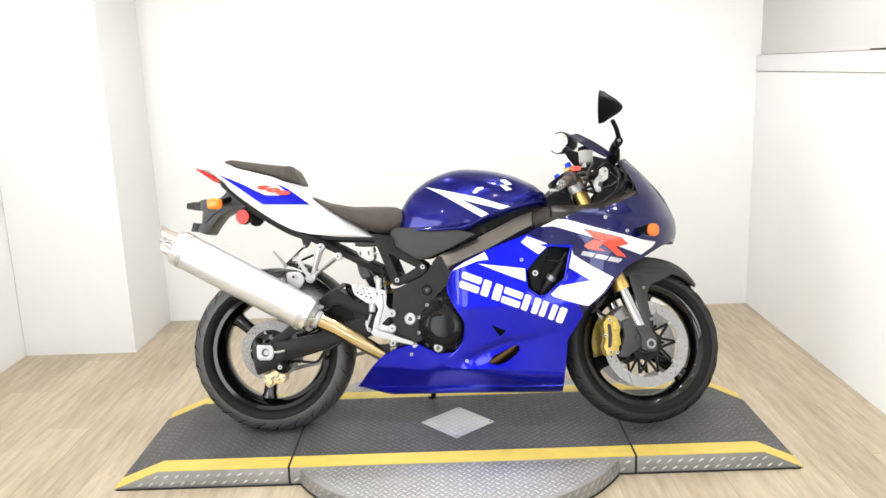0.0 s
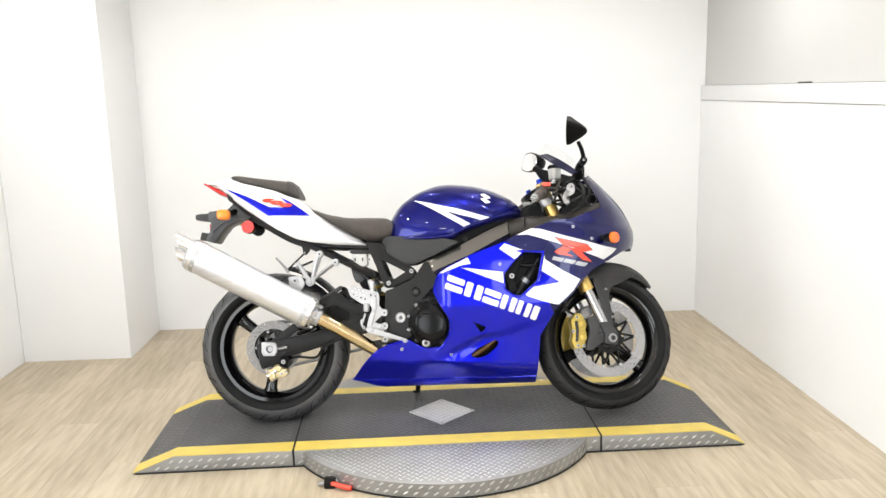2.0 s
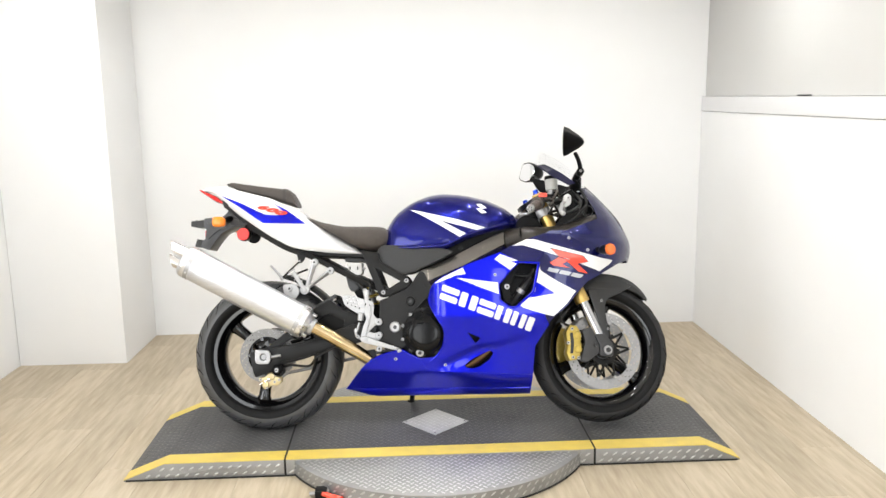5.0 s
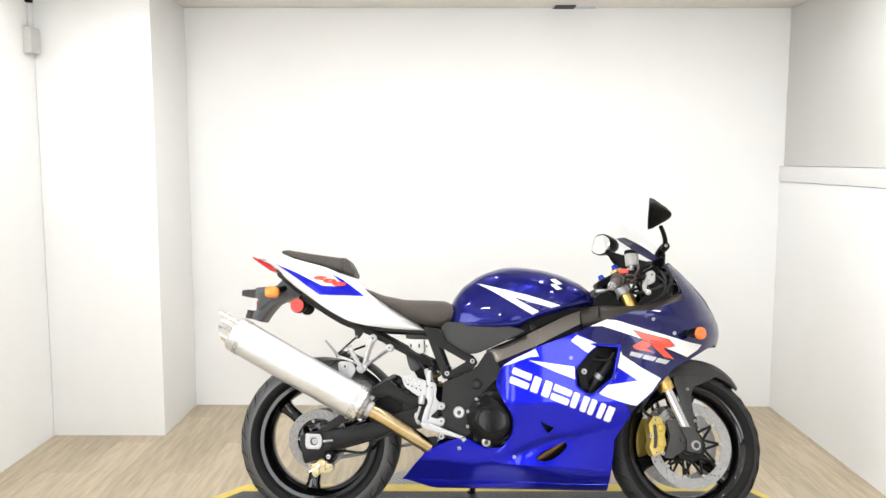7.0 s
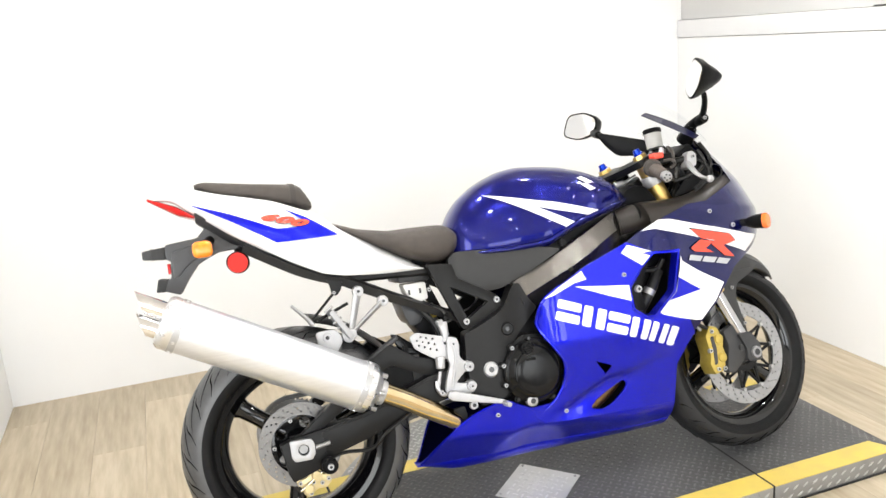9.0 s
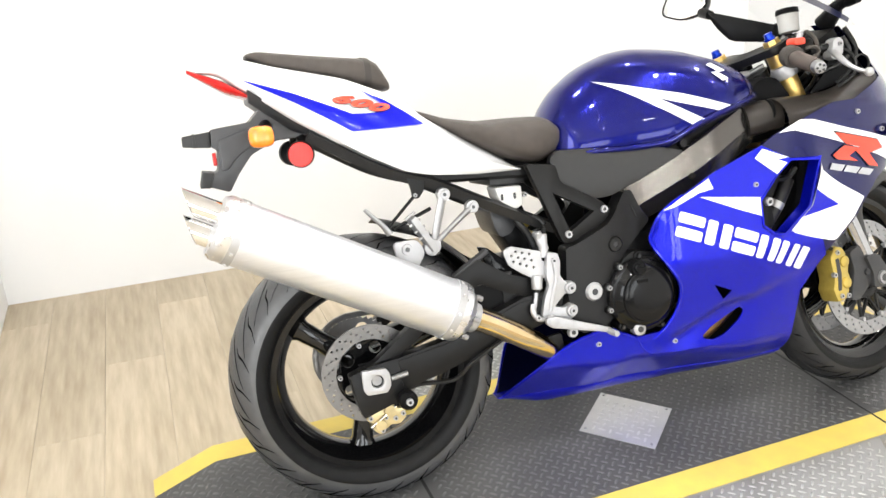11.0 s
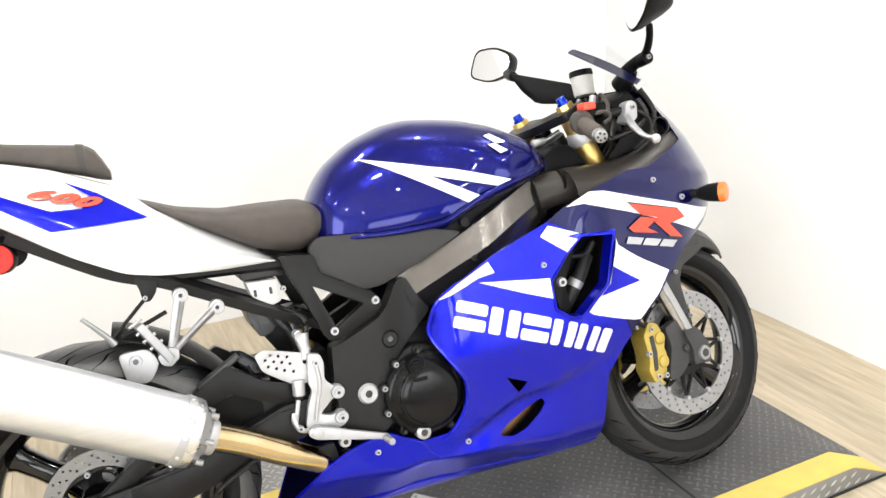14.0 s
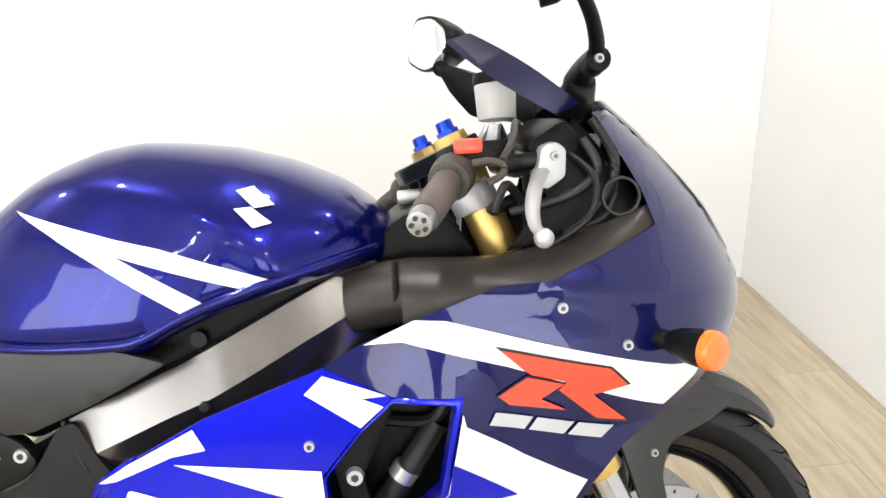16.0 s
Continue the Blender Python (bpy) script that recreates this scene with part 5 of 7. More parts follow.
for s in (-1, 1):
    # the joint at the spar's head and the flat inner panel that runs on to the nose
    part("head_joint", tube([(1.008, s * 0.108, 0.754), (1.035, s * 0.116, 0.758), (1.06, s * 0.122, 0.762), (1.09, s * 0.128, 0.766)], (0.029, 0.027), 28, flat=1.42), DUCTM, bike, "dark round joint at the steering head")
    part("joint_flange", lathe([(0.02, -0.005), (0.037, -0.005), (0.0385, -0.002), (0.0385, 0.003), (0.02, 0.003)], (0, 0, 0), 32), SATIN, bike, m=Matrix.Translation((1.061, s * 0.122, 0.762)) @ pose(0, 0, 0, 0, -8, 90) @ Matrix.Diagonal((0.78, 1, 1.04, 1)))
    EDGE = [(1.035, 0.735), (1.10, 0.752), (1.178, 0.7785), (1.24, 0.7805), (1.31, 0.806), (1.372, 0.827)]
    RIM = [(1.035, 0.800), (1.09, 0.803), (1.14, 0.801), (1.182, 0.801), (1.23, 0.808), (1.297, 0.828), (1.378, 0.852)]
    ip = bmesh.new()
    rows_ = []
    for x in spread(1.068, 1.372, 40):
        zl, zr, f = interp(EDGE, x), soft(RIM, x), min(1, max(0, (x - 1.05) / 0.15))
        yl = fair_w(x, zl) - 0.005 - 0.018 * (1 - f)
        yr = min(0.120 + 0.018 * f, fair_w(x, zr) - 0.012)
        arc = [(yl, zl - 0.014)]
        for q in spread(0, math.pi / 2, 9):
            bow = 1 - 0.55 * f
            lin = q / (math.pi / 2)
            arc.append((yl + (yr - yl) * ((1 - math.cos(q)) * bow + lin * (1 - bow)), zl + (zr - zl) * (math.sin(q) * bow + lin * (1 - bow))))
        arc += [(yr - 0.006, zr - 0.004), (yr - 0.008, zr - 0.03)]
        rows_.append([ip.verts.new((x, s * y, z)) for y, z in arc])
    for r0, r1 in zip(rows_, rows_[1:]):
        for k in range(len(r0) - 1):
            ip.faces.new((r0[k], r0[k + 1], r1[k + 1], r1[k]))
    part("inner_panel", ip, DUCTM, bike, "dark grey inner fairing panel", smooth=50)
    part("cockpit_panel", shell([(1.20, 0.800), (1.30, 0.825), (1.366, 0.845), (1.352, 0.880), (1.326, 0.915), (1.295, 0.958), (1.27, 0.93), (1.25, 0.86)], lambda x, z: min(fair_w(x, z) - 0.03, interp([(1.20, 0.11), (1.30, 0.125), (1.37, 0.135)], x) - max(0, z - 0.86) * 0.1), s, step=0.03), PLASTIC, bike, "black inner cockpit panel")
part("cockpit_floor", slab([(1.385, 0.74), (1.40, 0.74), (1.362, 0.88), (1.347, 0.88)], -0.055, 0.055), PLASTIC, bike, bevel=0.003)
part("cockpit_shelf", slab([(1.17, 0.765), (1.40, 0.79), (1.40, 0.80), (1.17, 0.775)], -0.14, 0.14), PLASTIC, bike, bevel=0.003)
part("panel_rim", lathe([(0.0205, -0.003), (0.0235, -0.003), (0.0235, 0.003), (0.0205, 0.003)], (1.336, -0.1365, 0.862), 28), SIDE, bike)
part("loom", tube([(1.31, -0.11, 0.955), (1.335, -0.12, 0.90), (1.31, -0.125, 0.85), (1.27, -0.12, 0.82)], 0.006, 8), HOSE, bike, "black wiring loom")

for s in (-1, 1):
    side_cover = part("side_cover", shell(rounded([(0.480, 0.722), (0.502, 0.742), (0.641, 0.733), (0.684, 0.732), (0.745, 0.721), (0.795, 0.708), (0.70, 0.660), (0.615, 0.624), (0.550, 0.620), (0.503, 0.655)], 0.012), lambda x, z: 0.116 + 0.056 * min(1, max(0, (x - 0.50) / 0.28)) - 0.25 * abs(z - 0.68) ** 1.5, s, step=0.02, thick=0.02), SIDE, bike, "charcoal textured side cover", 0.004, smooth=50)
    br = part("subframe_bracket", slab(rounded([(0.415, 0.722), (0.488, 0.712), (0.496, 0.672), (0.600, 0.612), (0.617, 0.585), (0.600, 0.565), (0.512, 0.528), (0.490, 0.532)], 0.010), s * 0.108, s * 0.131, [[(0.476, 0.648), (0.574, 0.594), (0.512, 0.556)]]), SATIN, bike, "satin black triangular subframe bracket", 0.004)
    if s < 0:
        bolt((0.599, -0.131, 0.596), br, 0.0095)
        bolt((0.505, -0.131, 0.550), br, 0.0095)
    part("subframe_rail", tube([(-0.05, s * 0.085, 0.838), (0.09, s * 0.09, 0.752), (0.16, s * 0.092, 0.722), (0.21, s * 0.092, 0.704), (0.36, s * 0.092, 0.626), (0.508, s * 0.092, 0.556)], 0.0175, 4, flat=0.85, n=4), SIDE, bike, "charcoal subframe rail")
    part("subframe_rail", tube([(0.20, s * 0.075, 0.715), (0.33, s * 0.08, 0.708), (0.47, s * 0.085, 0.70)], 0.014, 8), SATIN, bike)
part("inner_tray", loft(spread(0.20, 0.47, 6), lambda x: [(-0.07, 0.70 + 0.24 * max(0, 0.22 - x)), (0.07, 0.70 + 0.24 * max(0, 0.22 - x)), (0.06, 0.735 + 0.3 * max(0, 0.22 - x)), (-0.06, 0.735 + 0.3 * max(0, 0.22 - x))]), PLASTIC, bike, "black under-seat tray")
rg = part("regulator_box", slab(rounded([(0.352, 0.674), (0.416, 0.673), (0.418, 0.627), (0.396, 0.620), (0.360, 0.644)], 0.006), -0.092, -0.030), PALEG, bike, "pale grey finned box under the seat", 0.005)
for x0 in (0.364, 0.395):
    part("box_slot", box(x0, x0 + 0.006, -0.0935, -0.088, 0.644, 0.658), BLACKD, rg, "dark slot", 0.001)
bolt((0.424, -0.088, 0.650), rg, 0.006, material=CAST)
part("box_bracket", slab(rounded([(0.345, 0.712), (0.430, 0.706), (0.430, 0.676), (0.345, 0.678)], 0.006), -0.080, 0.070), SIDE, bike, bevel=0.003)
part("mud_flap", slab(rounded([(0.344, 0.622), (0.402, 0.608), (0.412, 0.585), (0.394, 0.560), (0.368, 0.553), (0.355, 0.575)], 0.010), -0.060, 0.060), MUDG, bike, "dark grey inner mud flap", 0.008)
part("inner_guard", slab(rounded([(0.372, 0.560), (0.392, 0.575), (0.418, 0.590), (0.436, 0.560), (0.445, 0.500), (0.420, 0.480), (0.395, 0.520)], 0.012), -0.050, 0.060), PLASTIC, bike, "black inner guard", 0.008)
part("vent_hose", tube([(0.395, -0.082, 0.612), (0.402, -0.085, 0.588), (0.424, -0.086, 0.556), (0.435, -0.090, 0.520), (0.436, -0.095, 0.495)], 0.0085, 10), SIDE, bike, "dark grey hose")
part("thin_hose", tube([(0.470, -0.06, 0.645), (0.478, -0.07, 0.618), (0.486, -0.08, 0.590), (0.480, -0.085, 0.570)], 0.0042, 8), HOSE, bike)
# brace arms laid over as bars, lighter grey for their lit tops
for p, q, r_ in (((0.228, 0.490), (0.311, 0.540), 0.0105), ((0.258, 0.466), (0.364, 0.480), 0.0080)):
    part("brace_bar", rod((p[0], -0.112, p[1]), (q[0], -0.112, q[1]), r_, r_ * 0.8, 6), LEGM, bike, "swingarm brace bar, greyed for its lit top", 0.002)
part("chain_guard", slab(rounded([(0.300, 0.545), (0.322, 0.540), (0.384, 0.486), (0.432, 0.448), (0.428, 0.396), (0.334, 0.392), (0.296, 0.448), (0.318, 0.500)], 0.006), -0.084, -0.070), SEMIB, bike, "glossy black inner guard", 0.003)
for k in range(3):
    part("guard_ridge", rod((0.330 + 0.03 * k, -0.0845, 0.508 - 0.028 * k), (0.345 + 0.028 * k, -0.0845, 0.420 - 0.008 * k), 0.0022, None, 6), SATIN, bike)

shock = part("shock_absorber", rod((0.47, 0, 0.33), (0.43, 0, 0.60), 0.022), STEEL, bike)
sp = [(0.47 - 0.04 * t + 0.034 * math.cos(t * 38), 0.034 * math.sin(t * 38), 0.36 + 0.22 * t) for t in spread(0, 1, 60)]
part("spring", tube(sp, 0.0065, 8, n=2), CALIP, shock, "yellow coil spring")

# ---- swingarm, rear brake
for s in (-1, 1):
    arm = [(-0.037, 0.318), (-0.024, 0.241), (-0.014, 0.218), (0.070, 0.244), (0.078, 0.263), (0.18, 0.288), (0.30, 0.325), (0.47, 0.365), (0.478, 0.43), (0.38, 0.424), (0.19, 0.360), (0.078, 0.340), (0.008, 0.332)]
    sa = part("swingarm", slab(rounded(arm, 0.005), s * 0.105, s * 0.138), SATIN, bike, "satin black aluminium swingarm", 0.003)
    part("arm_plate", slab(rounded([(0.074, 0.334), (0.19, 0.352), (0.37, 0.414), (0.44, 0.416), (0.44, 0.372), (0.30, 0.334), (0.18, 0.296), (0.078, 0.276)], 0.004), s * 0.137, s * 0.1405), SATIN, sa, bevel=0.001)
    part("swingarm_brace", slab(rounded([(-0.012, 0.330), (0.02, 0.332), (0.11, 0.398), (0.215, 0.485), (0.285, 0.525), (0.35, 0.480), (0.47, 0.440), (0.47, 0.40), (0.36, 0.430), (0.285, 0.468), (0.22, 0.445), (0.12, 0.365), (0.06, 0.325)], 0.006), s * 0.098, s * 0.124), SATIN, sa, bevel=0.003)
    part("brace_web", slab([(0.23, 0.44), (0.285, 0.47), (0.36, 0.43), (0.44, 0.41), (0.30, 0.36)], s * 0.100, s * 0.106), PLASTIC, sa)
    blk = part("axle_block", slab(rounded([(-0.012, 0.329), (0.042, 0.327), (0.050, 0.314), (0.050, 0.286), (0.040, 0.272), (-0.004, 0.273), (-0.012, 0.286)], 0.005), s * 0.1395, s * 0.152, [ring(0.021, 0.300, 0.014, 20)]), CAST, sa, "square silver axle block", 0.003)
    part("adjuster_bolt", rod((0.052, s * 0.145, 0.300), (0.090, s * 0.145, 0.305), 0.006), STEEL, sa)
part("swingarm_bridge", loft(spread(0.34, 0.50, 5), lambda x: [(-0.11, 0.345 + (x - 0.34) * 0.3), (0.11, 0.345 + (x - 0.34) * 0.3), (0.11, 0.475 - (x - 0.34) * 0.2), (0.05, 0.50), (-0.05, 0.50), (-0.11, 0.475 - (x - 0.34) * 0.2)]), SATIN, bike, bevel=0.008)
part("rear_hugger", lathe([(0.325, -0.088), (0.338, -0.05), (0.340, 0), (0.338, 0.05), (0.325, 0.088), (0.322, 0.088), (0.335, 0.05), (0.337, 0), (0.335, -0.05), (0.322, -0.088)], RAX, 24, radians(22), radians(78)), PLASTIC, bike, "black rear tyre hugger")
rc = part("rear_caliper", slab(rounded([(x + 0.012, z + 0.003) for x, z in [(-0.018, 0.212), (0.010, 0.216), (0.022, 0.234), (0.044, 0.232), (0.050, 0.216), (0.070, 0.212), (0.072, 0.192), (0.056, 0.178), (0.034, 0.180), (0.008, 0.162), (-0.004, 0.172), (-0.008, 0.192), (-0.018, 0.198)]], 0.004), -0.112, -0.062), PALEGOLD, bike, "pale gold rear brake caliper", 0.004)
for q in ((0.034, 0.216), (0.010, 0.186)):
    part("piston_boss", lathe([(0.0, -0.108), (0.012, -0.108), (0.014, -0.113), (0.012, -0.119), (0.0, -0.120)], (q[0] + 0.012, 0, q[1] + 0.003), 20, closed=False), PALEGOLD, rc)
for dx, dz in ((-0.010, 0.204), (0.046, 0.194), (0.064, 0.202), (0.014, 0.172), (0.024, 0.200)):
    bolt((dx + 0.012, -0.111, dz + 0.003), rc, 0.0062, material=CAST)
part("pad_pin", rod((0.000, -0.116, 0.187), (0.062, -0.116, 0.225), 0.0032, None, 8), CHROME, rc)
part("caliper_hanger", slab(rounded([(0.0, 0.27), (0.07, 0.275), (0.10, 0.235), (0.08, 0.215), (0.02, 0.235)], 0.01), -0.100, -0.086), SATIN, rc, bevel=0.003)
part("caliper_bobbin", lathe([(0.0, -0.175), (0.014, -0.175), (0.021, -0.168), (0.021, -0.148), (0.012, -0.142), (0.012, -0.12), (0.0, -0.12)], (0.080, 0, 0.250), 24, closed=False), PLASTIC, bike, "black paddock stand bobbin")
bolt((0.080, -0.176, 0.250), rc, 0.009)
part("rear_brake_hose", tube([(0.05, -0.10, 0.24), (0.12, -0.11, 0.262), (0.20, -0.12, 0.26), (0.24, -0.145, 0.30), (0.33, -0.145, 0.345)], 0.005, 8), HOSE, bike)

# ---- exhaust
e0, e1 = Vector((-0.262, -0.245, 0.692)), Vector((0.210, -0.212, 0.431))
ed = (e1 - e0).normalized()
mm = Matrix.Translation(e0) @ ed.to_track_quat("Y", "Z").to_matrix().to_4x4()
L = (e1 - e0).length
OV = Matrix.Diagonal((0.95, 1, 1.06, 1))
mf = part("muffler", lathe([(0.0, 0.030), (0.0585, 0.030), (0.0595, 0.034), (0.0595, L - 0.03), (0.0585, L - 0.026), (0.0, L - 0.026)], (0, 0, 0), 56, closed=False), MUFF, bike, "brushed aluminium oval muffler", m=mm @ OV, smooth=50)
part("end_cap", lathe([(0.0, -0.006), (0.040, -0.006), (0.054, -0.003), (0.0600, 0.006), (0.0615, 0.014), (0.0608, 0.018), (0.0608, 0.042), (0.0, 0.042)], (0, 0, 0), 56, closed=False), ALU, mf, "machined end cap", m=mm @ OV)
part("front_cap", lathe([(0.0, L - 0.042), (0.0608, L - 0.042), (0.0608, L - 0.016), (0.0585, L - 0.008), (0.050, L - 0.003), (0.046, L + 0.006), (0.034, L + 0.014), (0.0, L + 0.016)], (0, 0, 0), 56, closed=False), ALU, mf, "machined front cap", m=mm @ OV)
for yy in (0.036, L - 0.034):
    part("strap", lathe([(0.0605, yy - 0.008), (0.0618, yy - 0.008), (0.0618, yy + 0.008), (0.0605, yy + 0.008)], (0, 0, 0), 56), CAST, mf, m=mm @ OV)
    for k in range(10):
        a = k * math.tau / 10
        p = mm @ OV @ Vector((0.0612 * math.cos(a), yy, 0.0612 * math.sin(a)))
        n = (mm.to_3x3() @ Vector((math.cos(a), 0, math.sin(a)))).normalized()
        part("rivet", rod(p - n * 0.001, p + n * 0.0025, 0.0044, 0.0032, 10), ALU, mf)
for k in range(6):
    a = k * math.tau / 6
    p = mm @ OV @ Vector((0.047 * math.cos(a), L + 0.008, 0.047 * math.sin(a)))
    part("cap_bolt", rod(p - ed * 0.004, p + ed * 0.010, 0.006, None, 8), STEEL, mf)
for dz in (0.023, -0.023):
    tip = lathe([(0.0195, -0.050 - (0.014 if dz > 0 else -0.006)), (0.022, -0.050 - (0.014 if dz > 0 else -0.006)), (0.022, 0.0), (0.0195, 0.0)], (0, 0, dz), 28)
    for v in tip.verts:
        if v.co.y < -0.03:
            v.co.y -= (v.co.z - dz) * 0.9
    part("tail_tip", tip, CHROME, mf, "slash cut outlet", m=mm)
    part("outlet", lathe([(0.0, -0.02), (0.0196, -0.02), (0.0196, -0.016), (0.0, -0.016)], (0, 0, dz), 24, closed=False), BLACKD, mf, m=mm)
part("link_pipe", tube([e1 + ed * 0.0, (0.29, -0.178, 0.385), (0.37, -0.150, 0.332), (0.46, -0.098, 0.270), (0.53, -0.07, 0.238)], (0.0275, 0.0255), 20), TITAN, bike, "heat tinted golden exhaust pipe")
part("pipe_clamp", rod(e1 + ed * 0.008, e1 + ed * 0.03, 0.034, 0.032, 24), CAST, mf, bevel=0.004)
part("header_pipe", tube([(0.52, -0.074, 0.242), (0.60, -0.06, 0.215), (0.70, -0.05, 0.20), (0.95, -0.05, 0.19)], 0.027, 14), SATIN, bike, "dark header pipe")
part("pipe_band", rod((0.488, -0.088, 0.257), (0.510, -0.080, 0.248), 0.0300, 0.0300, 24), BROWNP, bike, "scorched brown pipe joint", 0.003)
part("pipe_bracket", slab(rounded([(0.43, 0.318), (0.468, 0.322), (0.474, 0.285), (0.45, 0.272)], 0.006), -0.128, -0.118), SATIN, bike, bevel=0.002)
mh = part("muffler_hanger", slab(rounded([(0.095, 0.590), (0.150, 0.592), (0.168, 0.560), (0.145, 0.525), (0.105, 0.53)], 0.014), -0.125, -0.112), CAST, bike, "cast silver muffler hanger", 0.004)
bolt((0.125, -0.126, 0.572), mh, 0.013)

# ---- passenger foot rest hanger, rider's foot rest, brake pedal
hg = part("passenger_peg_hanger", slab(rounded([(0.163, 0.568), (0.178, 0.586), (0.205, 0.580), (0.204, 0.560), (0.186, 0.546), (0.170, 0.552)], 0.006), -0.122, -0.098), CAST, bike, "cast silver passenger foot rest hanger", 0.004)
for q in ((0.225, 0.678), (0.288, 0.642)):
    part("hanger_strut", tube([(q[0], -0.106, q[1]), (0.5 * q[0] + 0.095, -0.107, 0.5 * q[1] + 0.285), (0.190, -0.108, 0.568)], (0.0125, 0.009), 12, flat=0.6), CAST, hg)
    # raised darker strip on the strut, standing for shade in a groove
    part("strut_shade", tube([(0.9 * q[0] + 0.019, -0.1145, 0.9 * q[1] + 0.0568), (0.5 * q[0] + 0.095, -0.1143, 0.5 * q[1] + 0.284), (0.3 * q[0] + 0.133, -0.1138, 0.3 * q[1] + 0.3976)], 0.0030, 8, flat=0.5), STEEL, hg, "darker strip laid on for the shade of a groove")
    part("strut_eye", rod((q[0], -0.096, q[1]), (q[0], -0.114, q[1]), 0.0155, 0.0145, 20), CAST, hg, bevel=0.002)
    bolt((q[0], -0.113, q[1]), hg, 0.010)
part("folding_peg", loft(spread(0, 1, 8), lambda t: [(y, z) for y, z in ((-0.014, -0.008), (0.014, -0.008), (0.014, 0.008), (-0.014, 0.008))]), CAST, hg, "folded passenger foot peg", 0.004, m=Matrix.Translation((0.188, -0.118, 0.560)) @ Vector((-0.049, -0.012, 0.081)).to_track_quat("X", "Z").to_matrix().to_4x4() @ Matrix.Diagonal((0.094, 1, 1, 1)))
for k in range(4):
    c0 = Vector((0.176, -0.122, 0.580)) + Vector((-0.049, -0.012, 0.081)) * (0.2 + 0.2 * k)
    part("peg_rib", rod(c0 + Vector((-0.012, -0.006, -0.007)), c0 + Vector((0.012, -0.006, 0.007)), 0.0032, None, 8), CAST, hg)
part("hinge_pin", rod((0.186, -0.128, 0.560), (0.186, -0.100, 0.560), 0.0065, None, 12), STEEL, hg)
part("hanger_arm", rod((0.162, -0.100, 0.683), (0.087, -0.100, 0.614), 0.0036, None, 10), SATIN, bike)
part("hanger_arm", rod((0.195, -0.098, 0.650), (0.108, -0.100, 0.617), 0.0042, None, 10), SATIN, bike)
lug = part("seat_lug", slab(rounded([(0.140, 0.738), (0.190, 0.722), (0.184, 0.692), (0.170, 0.675), (0.157, 0.677), (0.154, 0.704)], 0.006), -0.104, -0.094), SATIN, bike, bevel=0.003)
bolt((0.162, -0.104, 0.684), lug, 0.005)
part("far_peg", tube([(0.095, -0.11, 0.608), (0.080, -0.11, 0.630), (0.046, -0.11, 0.668)], (0.011, 0.006), 10, flat=0.6), CAST, bike, "far folded foot peg")
holes = [ring(x, z, 0.0030, 10) for x, z in ((0.369, 0.531), (0.384, 0.526), (0.401, 0.521), (0.358, 0.523), (0.374, 0.517), (0.389, 0.512), (0.405, 0.506), (0.362, 0.509), (0.377, 0.502), (0.392, 0.495), (0.409, 0.489))]
hl = part("heel_guard", slab(rounded([(0.338, 0.536), (0.358, 0.545), (0.432, 0.522), (0.450, 0.521), (0.450, 0.460), (0.409, 0.461), (0.379, 0.480), (0.349, 0.502)], 0.008), -0.140, -0.133, holes + [[(0.430, 0.508), (0.441, 0.505), (0.444, 0.482), (0.439, 0.481), (0.438, 0.498), (0.430, 0.501)]]), CAST, bike, "perforated silver heel guard", 0.0015)
rb = part("foot_rest_bracket", slab(rounded([(0.439, 0.521), (0.464, 0.515), (0.469, 0.495), (0.465, 0.463), (0.477, 0.447), (0.495, 0.444), (0.500, 0.431), (0.491, 0.419), (0.474, 0.420), (0.446, 0.394), (0.469, 0.387), (0.487, 0.393), (0.500, 0.380), (0.496, 0.364), (0.480, 0.357), (0.454, 0.353), (0.428, 0.358), (0.414, 0.376), (0.424, 0.416), (0.437, 0.444), (0.432, 0.463)], 0.006), -0.154, -0.138), CAST, bike, "cast silver foot rest bracket", 0.004)
for q in ((0.487, 0.432), (0.487, 0.379)):
    part("bolt_boss", lathe([(0.0, -0.160), (0.0125, -0.160), (0.0145, -0.156), (0.0145, -0.138), (0.0, -0.138)], (q[0], 0, q[1]), 24, closed=False), CAST, rb)
    bolt((q[0], -0.160, q[1]), rb, 0.0085)
bolt((0.487, -0.150, 0.325), rb, 0.013)
bolt((0.452, -0.154, 0.500), rb, 0.007)
part("bracket_rib", tube([(0.452, -0.154, 0.496), (0.454, -0.155, 0.460), (0.446, -0.155, 0.430), (0.434, -0.155, 0.385)], 0.0045, 8), CAST, rb)
pd = part("brake_pedal", slab(rounded([(0.418, 0.378), (0.445, 0.373), (0.480, 0.360), (0.575, 0.325), (0.580, 0.313), (0.495, 0.334), (0.445, 0.347), (0.425, 0.352), (0.412, 0.364)], 0.006), -0.176, -0.164), CAST, bike, "silver rear brake pedal", 0.004)
part("pedal_tip", rod((0.566, -0.176, 0.320), (0.570, -0.208, 0.319), 0.0075, 0.007, 14), CAST, pd, bevel=0.002)
part("pedal_pivot", rod((0.432, -0.178, 0.365), (0.432, -0.150, 0.365), 0.012, None, 18), CAST, pd, bevel=0.002)
part("brake_cylinder", rod((0.415, -0.138, 0.470), (0.412, -0.140, 0.438), 0.0135, 0.0125, 18), CAST, bike, "silver rear brake cylinder", 0.002)
part("dust_boot", rod((0.412, -0.140, 0.440), (0.410, -0.141, 0.430), 0.0105, 0.007, 14), HOSE, bike)
part("push_rod", rod((0.410, -0.142, 0.435), (0.398, -0.148, 0.396), 0.0050, None, 10), CAST, bike)
